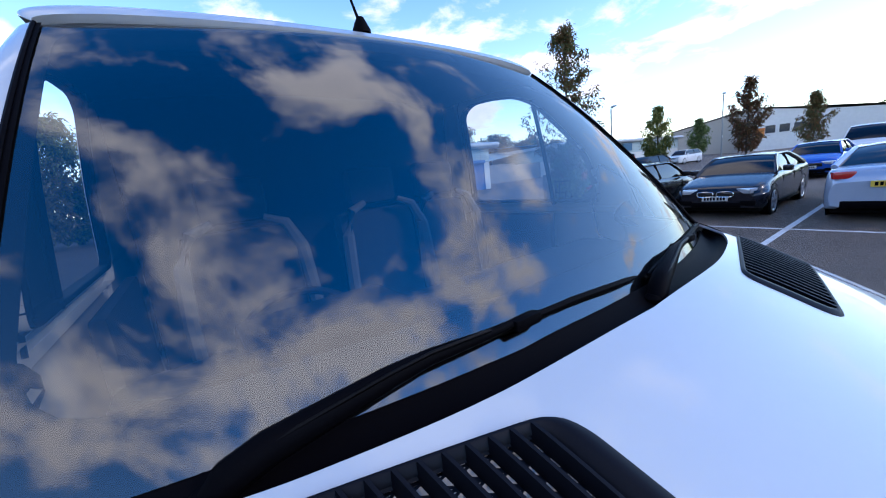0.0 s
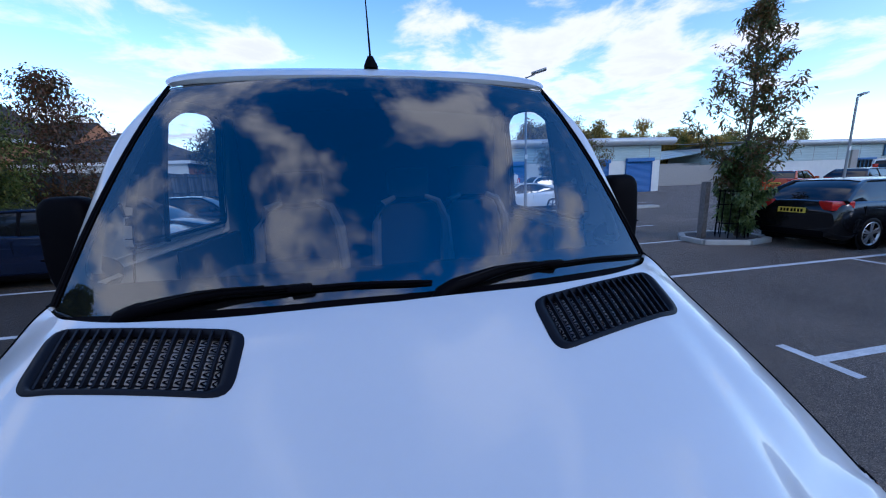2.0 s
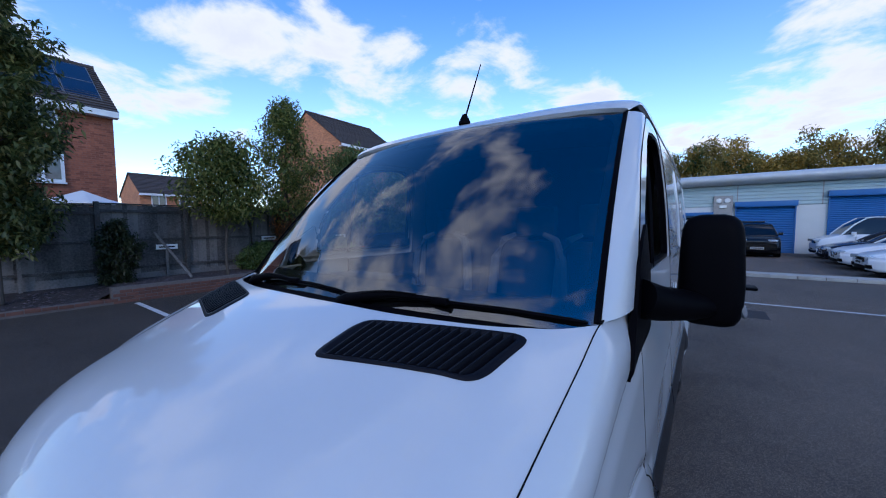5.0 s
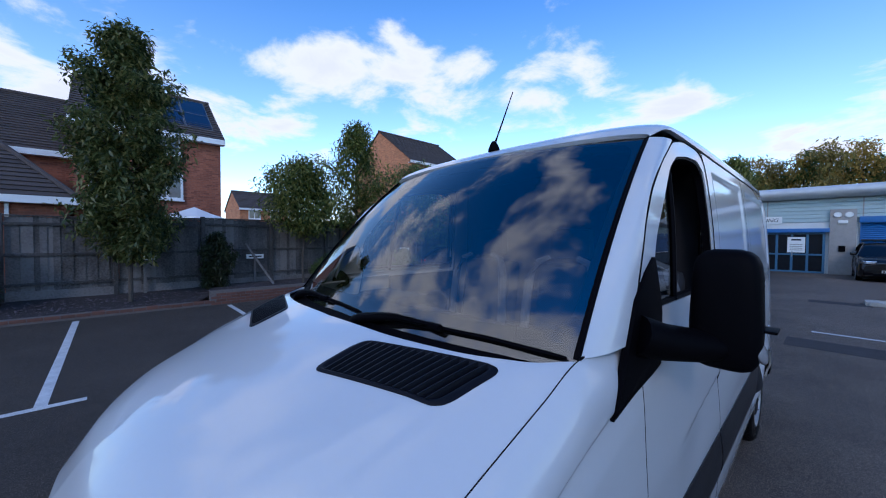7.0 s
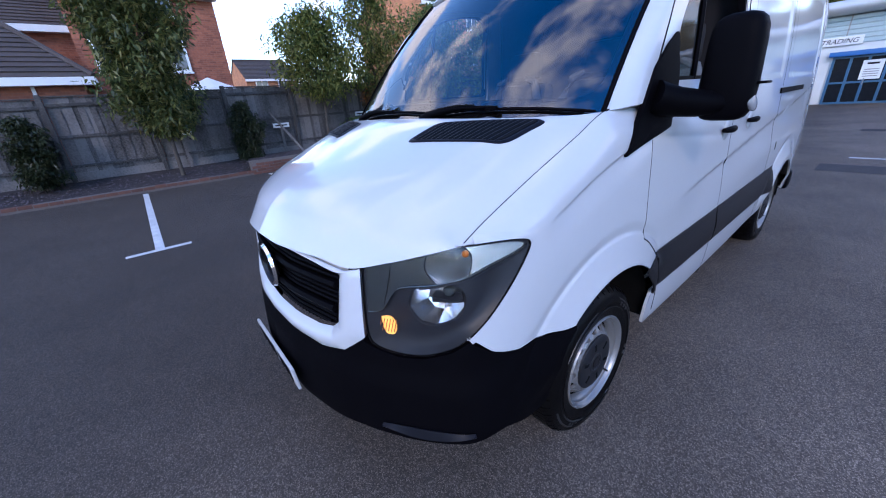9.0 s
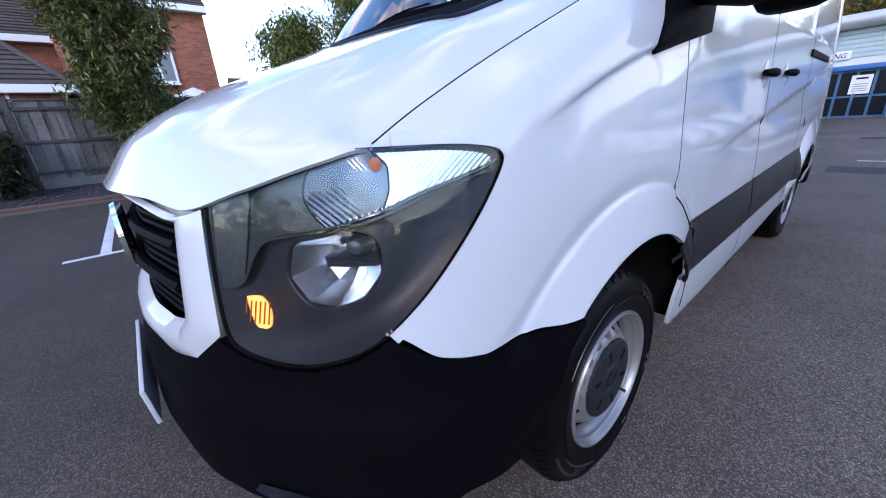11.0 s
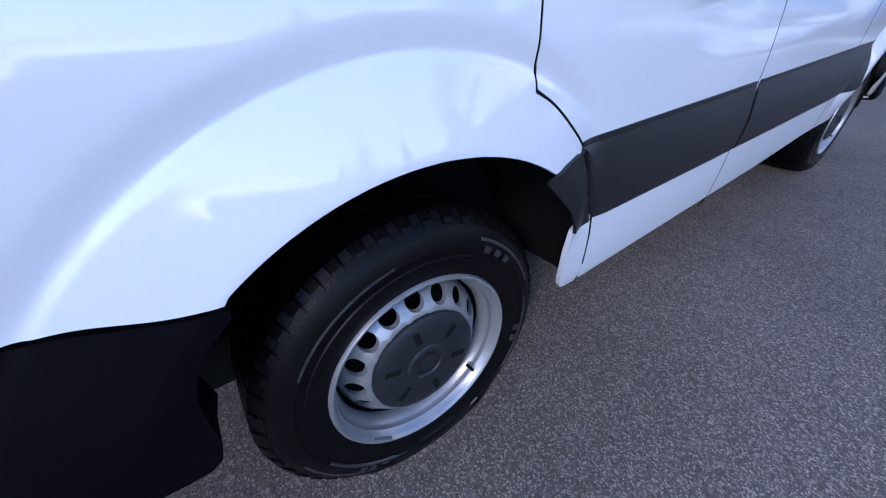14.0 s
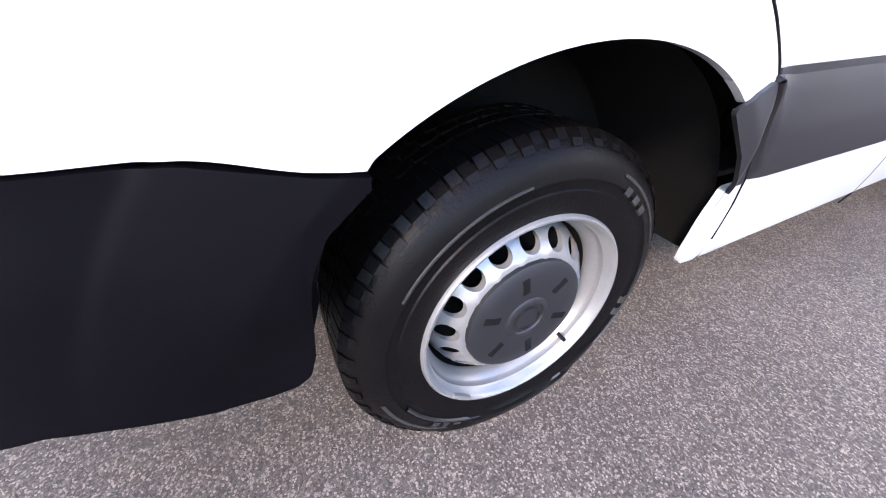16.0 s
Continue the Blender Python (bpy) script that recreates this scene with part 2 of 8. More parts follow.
def asphalt(name, low, high, stone=150.0):
    """Rolled asphalt: single stones of mixed greys in a dark binder, larger worn and damp areas over them."""
    m = bpy.data.materials.new(name)
    m.use_nodes = True
    n, l = m.node_tree.nodes, m.node_tree.links
    b = n["Principled BSDF"]
    b.inputs["Roughness"].default_value, b.inputs["Specular IOR Level"].default_value = 0.82, 0.35
    co = n.new("ShaderNodeTexCoord")
    vor, tone, blot, gap = n.new("ShaderNodeTexVoronoi"), n.new("ShaderNodeValToRGB"), n.new("ShaderNodeTexNoise"), n.new("ShaderNodeTexVoronoi")
    vor.inputs["Scale"].default_value, gap.inputs["Scale"].default_value = stone, stone
    gap.feature = "DISTANCE_TO_EDGE"
    blot.inputs["Scale"].default_value, blot.inputs["Detail"].default_value, blot.inputs["Roughness"].default_value = 0.5, 8, 0.62
    for q in (vor, blot, gap):
        l.new(co.outputs["Object"], q.inputs["Vector"])
    sep = n.new("ShaderNodeSeparateColor")
    l.new(vor.outputs["Color"], sep.inputs[0])
    l.new(sep.outputs[0], tone.inputs[0])
    e = tone.color_ramp.elements
    e[0].position, e[0].color = 0.0, (*[c * 0.45 for c in low], 1)
    e[1].position, e[1].color = 1.0, (*high, 1)
    mid = e.new(0.62)
    mid.color = (*low, 1)
    binder, wear = n.new("ShaderNodeMix"), n.new("ShaderNodeMix")
    binder.data_type = wear.data_type = "RGBA"
    wear.blend_type = "MULTIPLY"
    edge = n.new("ShaderNodeMapRange")
    edge.inputs["From Max"].default_value = 0.10
    l.new(gap.outputs["Distance"], edge.inputs["Value"])
    l.new(edge.outputs[0], binder.inputs["Factor"])
    binder.inputs["A"].default_value = (*[c * 0.35 for c in low], 1)
    l.new(tone.outputs[0], binder.inputs["B"])
    shade = n.new("ShaderNodeMapRange")
    shade.inputs["From Min"].default_value, shade.inputs["From Max"].default_value = 0.3, 0.7
    shade.inputs["To Min"].default_value, shade.inputs["To Max"].default_value = 0.72, 1.15
    l.new(blot.outputs[0], shade.inputs["Value"])
    wear.inputs["Factor"].default_value = 1.0
    l.new(binder.outputs["Result"], wear.inputs["A"]), l.new(shade.outputs[0], wear.inputs["B"])
    # the asphalt is coloured paler towards +x, painting in that side's brighter light; its edge wanders
    place, wander, side_gain, tint = n.new("ShaderNodeSeparateXYZ"), n.new("ShaderNodeMath"), n.new("ShaderNodeMapRange"), n.new("ShaderNodeMix")
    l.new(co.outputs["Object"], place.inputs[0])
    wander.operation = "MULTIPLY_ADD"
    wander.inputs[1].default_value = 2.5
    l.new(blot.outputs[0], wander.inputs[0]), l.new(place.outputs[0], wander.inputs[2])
    side_gain.interpolation_type = "SMOOTHSTEP"
    side_gain.inputs["From Min"].default_value, side_gain.inputs["From Max"].default_value = 0.4, 3.4
    side_gain.inputs["To Min"].default_value, side_gain.inputs["To Max"].default_value = 0.74, 1.66
    l.new(wander.outputs[0], side_gain.inputs["Value"])
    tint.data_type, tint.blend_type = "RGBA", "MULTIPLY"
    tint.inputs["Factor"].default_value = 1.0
    l.new(wear.outputs["Result"], tint.inputs["A"]), l.new(side_gain.outputs[0], tint.inputs["B"])
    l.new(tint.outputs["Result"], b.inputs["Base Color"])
    bp = n.new("ShaderNodeBump")
    bp.inputs["Strength"].default_value, bp.inputs["Distance"].default_value = 1.0, 0.006
    l.new(edge.outputs[0], bp.inputs["Height"]), l.new(bp.outputs[0], b.inputs["Normal"])
    return m


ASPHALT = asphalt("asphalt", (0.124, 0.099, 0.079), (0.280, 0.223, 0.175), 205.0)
PATCH = material("newer_asphalt", (0.062, 0.058, 0.058), 0.9, spec=0.1, var=0.25, scale=2, fine=140, bump=0.8, bump_scale=190)
LINE = material("worn_white_road_paint", (0.62, 0.62, 0.60), 0.7, var=0.12, scale=7, fine=60, stain=(0.40, 0.40, 0.39), bump=0.3, bump_scale=150)
KERB = material("concrete_kerb", (0.36, 0.35, 0.32), 0.85, var=0.25, scale=4, fine=60, bump=0.3, bump_scale=60, per_object=0.4)


# ---------------------------------------------------------------- mesh helpers
def mesh_object(name, verts, faces, mat, parent=None, label="", smooth=True, sharp=38):
    me = bpy.data.meshes.new(name)
    me.from_pydata([tuple(map(float, p)) for p in verts], [], [tuple(map(int, f)) for f in faces])
    me.materials.append(mat)
    if smooth:
        me.polygons.foreach_set("use_smooth", [True] * len(me.polygons))
        me.set_sharp_from_angle(angle=radians(sharp))
    me.update()
    ob = new(name, me)
    if parent:
        ob.parent = parent
    if label:
        tagged(ob, label)
    return ob


def part(name, bm, mat, parent=None, label="", smooth=True, sharp=38):
    """Links a bmesh as one mesh object under a thing or a part."""
    bmesh.ops.recalc_face_normals(bm, faces=bm.faces)
    me = bpy.data.meshes.new(name)
    bm.to_mesh(me)
    bm.free()
    me.materials.append(mat)
    if smooth:
        me.polygons.foreach_set("use_smooth", [True] * len(me.polygons))
        me.set_sharp_from_angle(angle=radians(sharp))
    ob = new(name, me)
    if parent:
        ob.parent = parent
    if label:
        tagged(ob, label)
    return ob


def thing(name, label, category, x=0, y=0, z=0, group="", kind=""):
    """An empty at a thing's base, to parent its parts."""
    ob = new(name)
    ob.empty_display_size = 0.2
    ob.location = (x, y, z)
    return tagged(ob, label, category, group, kind)


def box(bm, x0, x1, y0, y1, z0, z1, bevel=0.0, m=None):
    r = bmesh.ops.create_cube(bm, size=1, matrix=Matrix.LocRotScale(((x0 + x1) / 2, (y0 + y1) / 2, (z0 + z1) / 2), None, (x1 - x0, y1 - y0, z1 - z0)))
    vs = r["verts"]
    if bevel:
        es = list({e for v in vs for e in v.link_edges})
        out = bmesh.ops.bevel(bm, geom=es, offset=bevel, segments=2, affect="EDGES", profile=0.6)
        vs = list({v for f in out["faces"] for v in f.verts} | {v for v in vs if v.is_valid})
    if m is not None:
        bmesh.ops.transform(bm, matrix=m, verts=[v for v in vs if v.is_valid])
    return vs


def box_part(name, dims, mat, parent=None, label="", bevel=0.0, m=None, sharp=38):
    bm = bmesh.new()
    box(bm, *dims, bevel=bevel, m=m)
    return part(name, bm, mat, parent, label, sharp=sharp)


def tube(path, radii, sides=10, cap=True):
    """Verts and faces of a round bar along a path."""
    pts = [Vector(p) for p in path]
    if isinstance(radii, (int, float)):
        radii = [radii] * len(pts)
    verts, faces = [], []
    up = Vector((0.31, 0.17, 0.93))
    for i, p in enumerate(pts):
        d = (pts[min(i + 1, len(pts) - 1)] - pts[max(i - 1, 0)]).normalized()
        a = d.cross(up).normalized()
        b = d.cross(a)
        for k in range(sides):
            w = 2 * math.pi * k / sides
            verts.append(p + (a * math.cos(w) + b * math.sin(w)) * radii[i])
    for i in range(len(pts) - 1):
        for k in range(sides):
            j = (k + 1) % sides
            faces.append((i * sides + k, i * sides + j, (i + 1) * sides + j, (i + 1) * sides + k))
    if cap:
        faces.append(tuple(range(sides))[::-1])
        faces.append(tuple((len(pts) - 1) * sides + k for k in range(sides)))
    return verts, faces


def tube_part(name, path, radii, mat, parent=None, label="", sides=10):
    return mesh_object(name, *tube(path, radii, sides), mat, parent, label)


def lathe(profile, steps=48, axis="x", centre=(0, 0, 0), closed=False):
    """Turns (along, radius) pairs round an axis."""
    verts, faces = [], []
    n = len(profile)
    for k in range(steps):
        w = 2 * math.pi * k / steps
        for a, r in profile:
            p = (a, r * math.cos(w), r * math.sin(w)) if axis == "x" else (r * math.cos(w), r * math.sin(w), a)
            verts.append((p[0] + centre[0], p[1] + centre[1], p[2] + centre[2]))
    for k in range(steps):
        j = (k + 1) % steps
        for i in range(n if closed else n - 1):
            i2 = (i + 1) % n
            faces.append((k * n + i, j * n + i, j * n + i2, k * n + i2))
    return verts, faces


def curve(points):
    """A smooth monotone curve through (x, y) pairs."""
    px, py = np.array([p[0] for p in points], float), np.array([p[1] for p in points], float)
    h, d = np.diff(px), np.diff(py) / np.diff(px)
    m = np.zeros_like(px)
    m[0], m[-1] = d[0], d[-1]
    for i in range(1, len(px) - 1):
        m[i] = 0 if d[i - 1] * d[i] <= 0 else 2 * d[i - 1] * d[i] / (d[i - 1] + d[i])

    def f(x):
        x = np.asarray(x, float)
        i = np.clip(np.searchsorted(px, x) - 1, 0, len(px) - 2)
        t = (x - px[i]) / h[i]
        lin_lo, lin_hi = py[0] + (x - px[0]) * m[0], py[-1] + (x - px[-1]) * m[-1]
        y = (2 * t**3 - 3 * t**2 + 1) * py[i] + (t**3 - 2 * t**2 + t) * h[i] * m[i] + (-2 * t**3 + 3 * t**2) * py[i + 1] + (t**3 - t**2) * h[i] * m[i + 1]
        return np.where(x < px[0], lin_lo, np.where(x > px[-1], lin_hi, y))

    return f


def sstep(a, b, x):
    t = np.clip((np.asarray(x, float) - a) / (b - a), 0, 1)
    return t * t * (3 - 2 * t)


def inside(poly, x, y):
    """Even-odd test of arrays of points against a polygon."""
    x, y = np.asarray(x), np.asarray(y)
    hit = np.zeros(x.shape, bool)
    n = len(poly)
    for i in range(n):
        (x0, y0), (x1, y1) = poly[i], poly[(i + 1) % n]
        if y0 != y1:
            hit ^= ((y0 > y) != (y1 > y)) & (x < (x1 - x0) * (y - y0) / (y1 - y0) + x0)
    return hit


def sheet(name, P, mat, parent, out, hem=0.014, keep=None, label="", sharp=38):
    """A pressed panel from a grid of points, its edges folded inwards; out: a direction on its outer side."""
    nu, nv = P.shape[:2]
    idx = np.arange(nu * nv).reshape(nu, nv)
    quads = np.stack([idx[:-1, :-1], idx[1:, :-1], idx[1:, 1:], idx[:-1, 1:]], -1)
    cell = np.cross(P[1:, :-1] - P[:-1, :-1], P[:-1, 1:] - P[:-1, :-1])
    if float((cell.sum((0, 1)) * np.array(out)).sum()) < 0:
        quads = quads[..., ::-1]
    faces = quads[keep] if keep is not None else quads.reshape(-1, 4)
    bm = bmesh.new()
    vs = [bm.verts.new(p) for p in P.reshape(-1, 3).tolist()]
    for f in faces.reshape(-1, 4).tolist():
        try:
            bm.faces.new([vs[k] for k in f])
        except ValueError:
            pass
    loose = [q for q in bm.verts if not q.link_faces]
    bmesh.ops.delete(bm, geom=loose, context="VERTS")
    bmesh.ops.remove_doubles(bm, verts=bm.verts, dist=0.0004)
    bm.normal_update()
    if hem:
        rim = [e for e in bm.edges if e.is_boundary]
        inward = {q: -q.normal.copy() for e in rim for q in e.verts}
        base = {q.index: q for q in inward}
        ext = bmesh.ops.extrude_edge_only(bm, edges=rim)
        fresh = [g for g in ext["geom"] if isinstance(g, bmesh.types.BMVert)]
        src = list(inward.items())
        tree_pts = np.array([q.co[:] for q, _ in src])
        for q in fresh:
            k = int(((tree_pts - np.array(q.co[:])) ** 2).sum(1).argmin())
            q.co += src[k][1] * hem
        for e in rim:
            e.smooth = False
    me = bpy.data.meshes.new(name)
    bm.to_mesh(me)
    bm.free()
    me.materials.append(mat)
    me.polygons.foreach_set("use_smooth", [True] * len(me.polygons))
    ob = new(name, me)
    ob.parent = parent
    if label:
        tagged(ob, label)
    return ob


def loop_points(poly, n, rounds=0.0):
    """n points at even steps along a closed polygon, its corners cut round."""
    pts = [Vector((*p, 0)) for p in poly]
    if rounds:
        cut = []
        for i, p in enumerate(pts):
            a, b = pts[i - 1], pts[(i + 1) % len(pts)]
            ra, rb = min(rounds, (a - p).length * 0.45), min(rounds, (b - p).length * 0.45)
            pa, pb = p + (a - p).normalized() * ra, p + (b - p).normalized() * rb
            for k in range(5):
                t = k / 4
                cut.append(pa * (1 - t) ** 2 + p * 2 * t * (1 - t) + pb * t * t)
        pts = cut
    seg = [(pts[(i + 1) % len(pts)] - p).length for i, p in enumerate(pts)]
    total, res, i, acc = sum(seg), [], 0, 0.0
    for k in range(n):
        d = total * k / n
        while acc + seg[i] < d:
            acc += seg[i]
            i += 1
        res.append(pts[i].lerp(pts[(i + 1) % len(pts)], (d - acc) / seg[i] if seg[i] else 0))
    return np.array([(p.x, p.y) for p in res])


def ring_grid(outer, inner, n=96, rows=4, r_out=0.0, r_in=0.0):
    """A closed band between two outlines that start at the same corner: array (n+1, rows, 2)."""
    a, b = loop_points(outer, n, r_out), loop_points(inner, n, r_in)
    k = int(((b - a[0]) ** 2).sum(1).argmin())
    b = np.roll(b, -k, 0)
    g = np.stack([a + (b - a) * t for t in np.linspace(0, 1, rows)], 1)
    return np.concatenate([g, g[:1]], 0)


# ================================================================ the van
# x to the van's left, y rearwards from the front bumper, z up
PLAN = [(0, -0.047), (0.18, -0.040), (0.32, -0.018), (0.49, 0.019), (0.605, 0.064), (0.70, 0.118), (0.82, 0.190), (0.912, 0.268), (0.950, 0.38), (0.966, 0.50), (0.977, 0.70), (0.984, 1.0), (0.989, 1.4),
        (0.993, 2.3), (0.993, 3.9), (0.985, 4.8), (0.960, 5.20)]
_p = np.array(PLAN)
_q = np.concatenate([[0], np.cumsum(np.hypot(*np.diff(_p, axis=0).T))])
_fx, _fy = curve(list(zip(_q, _p[:, 0]))), curve(list(zip(_q, _p[:, 1])))
_S = np.linspace(0, _q[-1], 3000)
_X, _Y = _fx(_S), _fy(_S)
_len = np.concatenate([[0], np.cumsum(np.hypot(np.diff(_X), np.diff(_Y)))])
_nx, _ny = np.gradient(_Y, _len), -np.gradient(_X, _len)
_k = np.ones(121) / 121
_nx, _ny = (np.convolve(np.pad(q, 60, "edge"), _k, "valid") for q in (_nx, _ny))


def s_of_y(y):
    return np.interp(y, _Y, _len)


def s_of_x(x):
    return np.interp(x, _X[:1500], _len[:1500])


lean_front = curve([(0.30, -0.005), (0.45, -0.045), (0.62, -0.035), (0.72, -0.012), (0.83, 0.0), (1.0, 0.022), (1.12, 0.046), (1.3, 0.10)])
tumble = curve([(0.28, -0.045), (0.36, -0.018), (0.5, -0.004), (0.65, 0.0), (0.95, 0.0), (1.10, -0.008), (1.28, -0.018), (1.45, -0.027), (1.6, -0.036), (1.8, -0.051), (1.9, -0.062), (2.1, -0.090), (2.2, -0.112), (2.3, -0.15)])
seam_z = curve([(0.18, 1.07), (0.30, 1.136), (0.375, 1.178), (0.432, 1.207), (0.5, 1.240), (0.58, 1.277), (0.68, 1.321), (0.80, 1.373), (0.955, 1.440), (1.13, 1.458), (1.27, 1.462)])
swage_line = curve([(0.50, 1.110), (0.60, 1.150), (0.69, 1.184), (0.785, 1.220), (0.909, 1.260), (1.035, 1.294), (1.25, 1.348)])
HUB_Y, HUB_Z, ARCH_R = 1.013, 0.333, 0.515
REAR_Y = HUB_Y + 3.25


def relief(y, z):
    """How far the pressings stand out of the smooth side: wheel-arch flares, swage lines, the rear panel's recess."""
    d = np.zeros(np.broadcast(y, z).shape)
    for cy in (HUB_Y, REAR_Y):
        r = np.hypot(y - cy - 0.005, z - 0.318) + 0.006
        wide = 0.050 + 0.07 * (1 - sstep(0.70, 0.80, z)) * (y < cy)
        skirt = 0.031 * np.clip((0.655 - r) / 0.135, 0, 1) + 0.0035 * sstep(0.0, 0.012, 0.655 - r)
        d = d + (skirt - 0.006 * (1 - sstep(0.654, 0.654 + wide, r))) * sstep(0.44, 0.60, z) * (1 - sstep(0.38, 0.46, y - cy) * (cy == HUB_Y))
    up = z - swage_line(y)                         # swage on the front wing
    a = 0.0075 * sstep(0.55, 0.74, y) * (1 - sstep(1.15, 1.35, y))
    d = d - a * (1 - sstep(-0.009, 0.002, up)) * sstep(-0.12, -0.009, up)
    up = z - (0.990 + (y - 1.55) * 0.120)          # swage along the doors
    a = 0.012 * sstep(1.55, 2.0, y) * (1 - sstep(4.7, 5.1, y))
    d = d - a * (1 - sstep(-0.013, 0.003, up)) * sstep(-0.26, -0.03, up)
    box_d = np.minimum(np.minimum(y - 2.47, 3.42 - y), np.minimum(z - 1.50, 2.125 - z))
    box_e = np.minimum(np.minimum(y - 3.62, 4.95 - y), np.minimum(z - 1.50, 2.125 - z))
    d = d - 0.010 * sstep(0.0, 0.035, np.maximum(box_d, box_e))
    return d


def skin(s, z, off=0.0, top=None):
    """The van's outer face at the length s round its plan and the height z."""
    s, z = np.broadcast_arrays(np.asarray(s, float), np.asarray(z, float))
    x, y, nx, ny = (np.interp(s, _len, q) for q in (_X, _Y, _nx, _ny))
    side = sstep(0.25, 0.60, y)
    g = -lean_front(z) * (1 - side) + tumble(z) * side + off + relief(y, z) * side
    if top is not None:
        g = g - roll_in(y) * np.clip((z - (top - 0.13)) / 0.13, 0, 1) ** 2.2
    return np.stack([x + nx * g, y + ny * g, z], -1)


def roll_in(y):
    """How far the wing's top edge rolls inwards to meet the straight edge of the bonnet."""
    return np.interp(y, _roll_y, _roll)


# the wing's top edge follows the straight edge of the bonnet: solve the inward roll and the height together
_roll_y = np.linspace(0.16, 1.1, 95)
_roll = np.zeros(95)
_px, _py, _pnx, _pny = (np.interp(s_of_y(_roll_y), _len, q) for q in (_X, _Y, _nx, _ny))
_side = sstep(0.25, 0.60, _py)
_base = -lean_front(seam_z(_roll_y)) * (1 - _side) + tumble(seam_z(_roll_y)) * _side
_in = np.zeros(95)
for _ in range(40):
    _yy = _py + _pny * _in
    _in = 0.5 * _in + 0.5 * (0.871 + (np.minimum(_yy, 0.96) - 0.30) * 0.058 - _px) / np.maximum(_pnx, 0.3)
_in = np.where(_roll_y < 0.22, np.interp(0.22, _roll_y, _in), _in)
_roll = _base - _in
_edge_y = _py + _pny * _in
shut_line = lambda y: seam_z(np.interp(y, _roll_y, _edge_y) + np.maximum(np.asarray(y, float) - 1.1, 0))
SEAM_0 = float(np.interp(0.297, _edge_y, _roll_y))


def skin_patch(name, s0, s1, bottom, top, ns, nz, mat, parent, off=0.0, hem=0.014, holes=(), roll_top=False, label="", both=True, spread=None):
    """A panel on the skin between two heights that follow s, on both flanks."""
    s = np.linspace(s0, s1, ns)[:, None]
    b, t = np.asarray(bottom(s[:, 0]), float)[:, None] + 0 * s, np.asarray(top(s[:, 0]), float)[:, None] + 0 * s
    w = np.linspace(0, 1, nz)[None, :] if spread is None else spread[None, :]
    z = b + (t - b) * w
    S = s + 0 * z
    P = skin(S, z, off, t if roll_top else None)
    keep = np.ones((ns - 1, nz - 1), bool)
    sc, zc = (S[:-1, :-1] + S[1:, 1:]) / 2, (z[:-1, :-1] + z[1:, 1:]) / 2
    for poly in holes:
        keep &= ~inside(poly, sc, zc)
    made = []
    for sign in (1, -1) if both else (1,):
        mid = P[ns // 2, nz // 2]
        made.append(sheet(name, P * np.array([sign, 1, 1]), mat, parent, ((mid[0] * sign), min(mid[1] - 0.6, 0.0), 0.05), hem, keep, label))
    return made


def skin_ring(name, outer, inner, mat, parent, off=0.0, hem=0.012, n=120, rows=5, r_out=0.02, r_in=0.02, bulge=0.0, label="", both=True):
    """A band on the skin between two outlines given as (s, z)."""
    G = ring_grid(outer, inner, n, rows, r_out, r_in)
    arch = np.sin(np.linspace(0, np.pi, rows))[None, :] * bulge
    P = skin(G[..., 0], G[..., 1], off + arch)
    mid = P.mean((0, 1))
    return [sheet(name, P * np.array([sign, 1, 1]), mat, parent, (mid[0] * sign, min(mid[1] - 0.6, 0.0), 0.0), hem, None, label) for sign in ((1, -1) if both else (1,))]


def flat_fill(outline, depth_pts):
    """A fan of quads that closes an outline towards its middle: array (n+1, k, 2)."""
    n = 96
    a = loop_points(outline, n, 0.02)
    c = a.mean(0)
    g = np.stack([c + (a - c) * t for t in np.linspace(1, 0.02, depth_pts)], 1)
    return np.concatenate([g, g[:1]], 0)


def rounded(poly, sharp):
    """Corner cutting of an outline; the corners named in sharp stay."""
    pts = [(float(a), float(b), k in sharp) for k, (a, b) in enumerate(poly)]
    for _ in range(3):
        out = []
        n = len(pts)
        for k in range(n):
            p, q = pts[k], pts[(k + 1) % n]
            out.append((p[0], p[1], True) if p[2] else (p[0] * 0.75 + q[0] * 0.25, p[1] * 0.75 + q[1] * 0.25, False))
            if not q[2]:
                out.append((p[0] * 0.25 + q[0] * 0.75, p[1] * 0.25 + q[1] * 0.75, False))
        pts = out
    return [(a, b) for a, b, _ in pts]


def pairwise(points):
    return lambda q: np.interp(q, [p[0] for p in points], [p[1] for p in points])


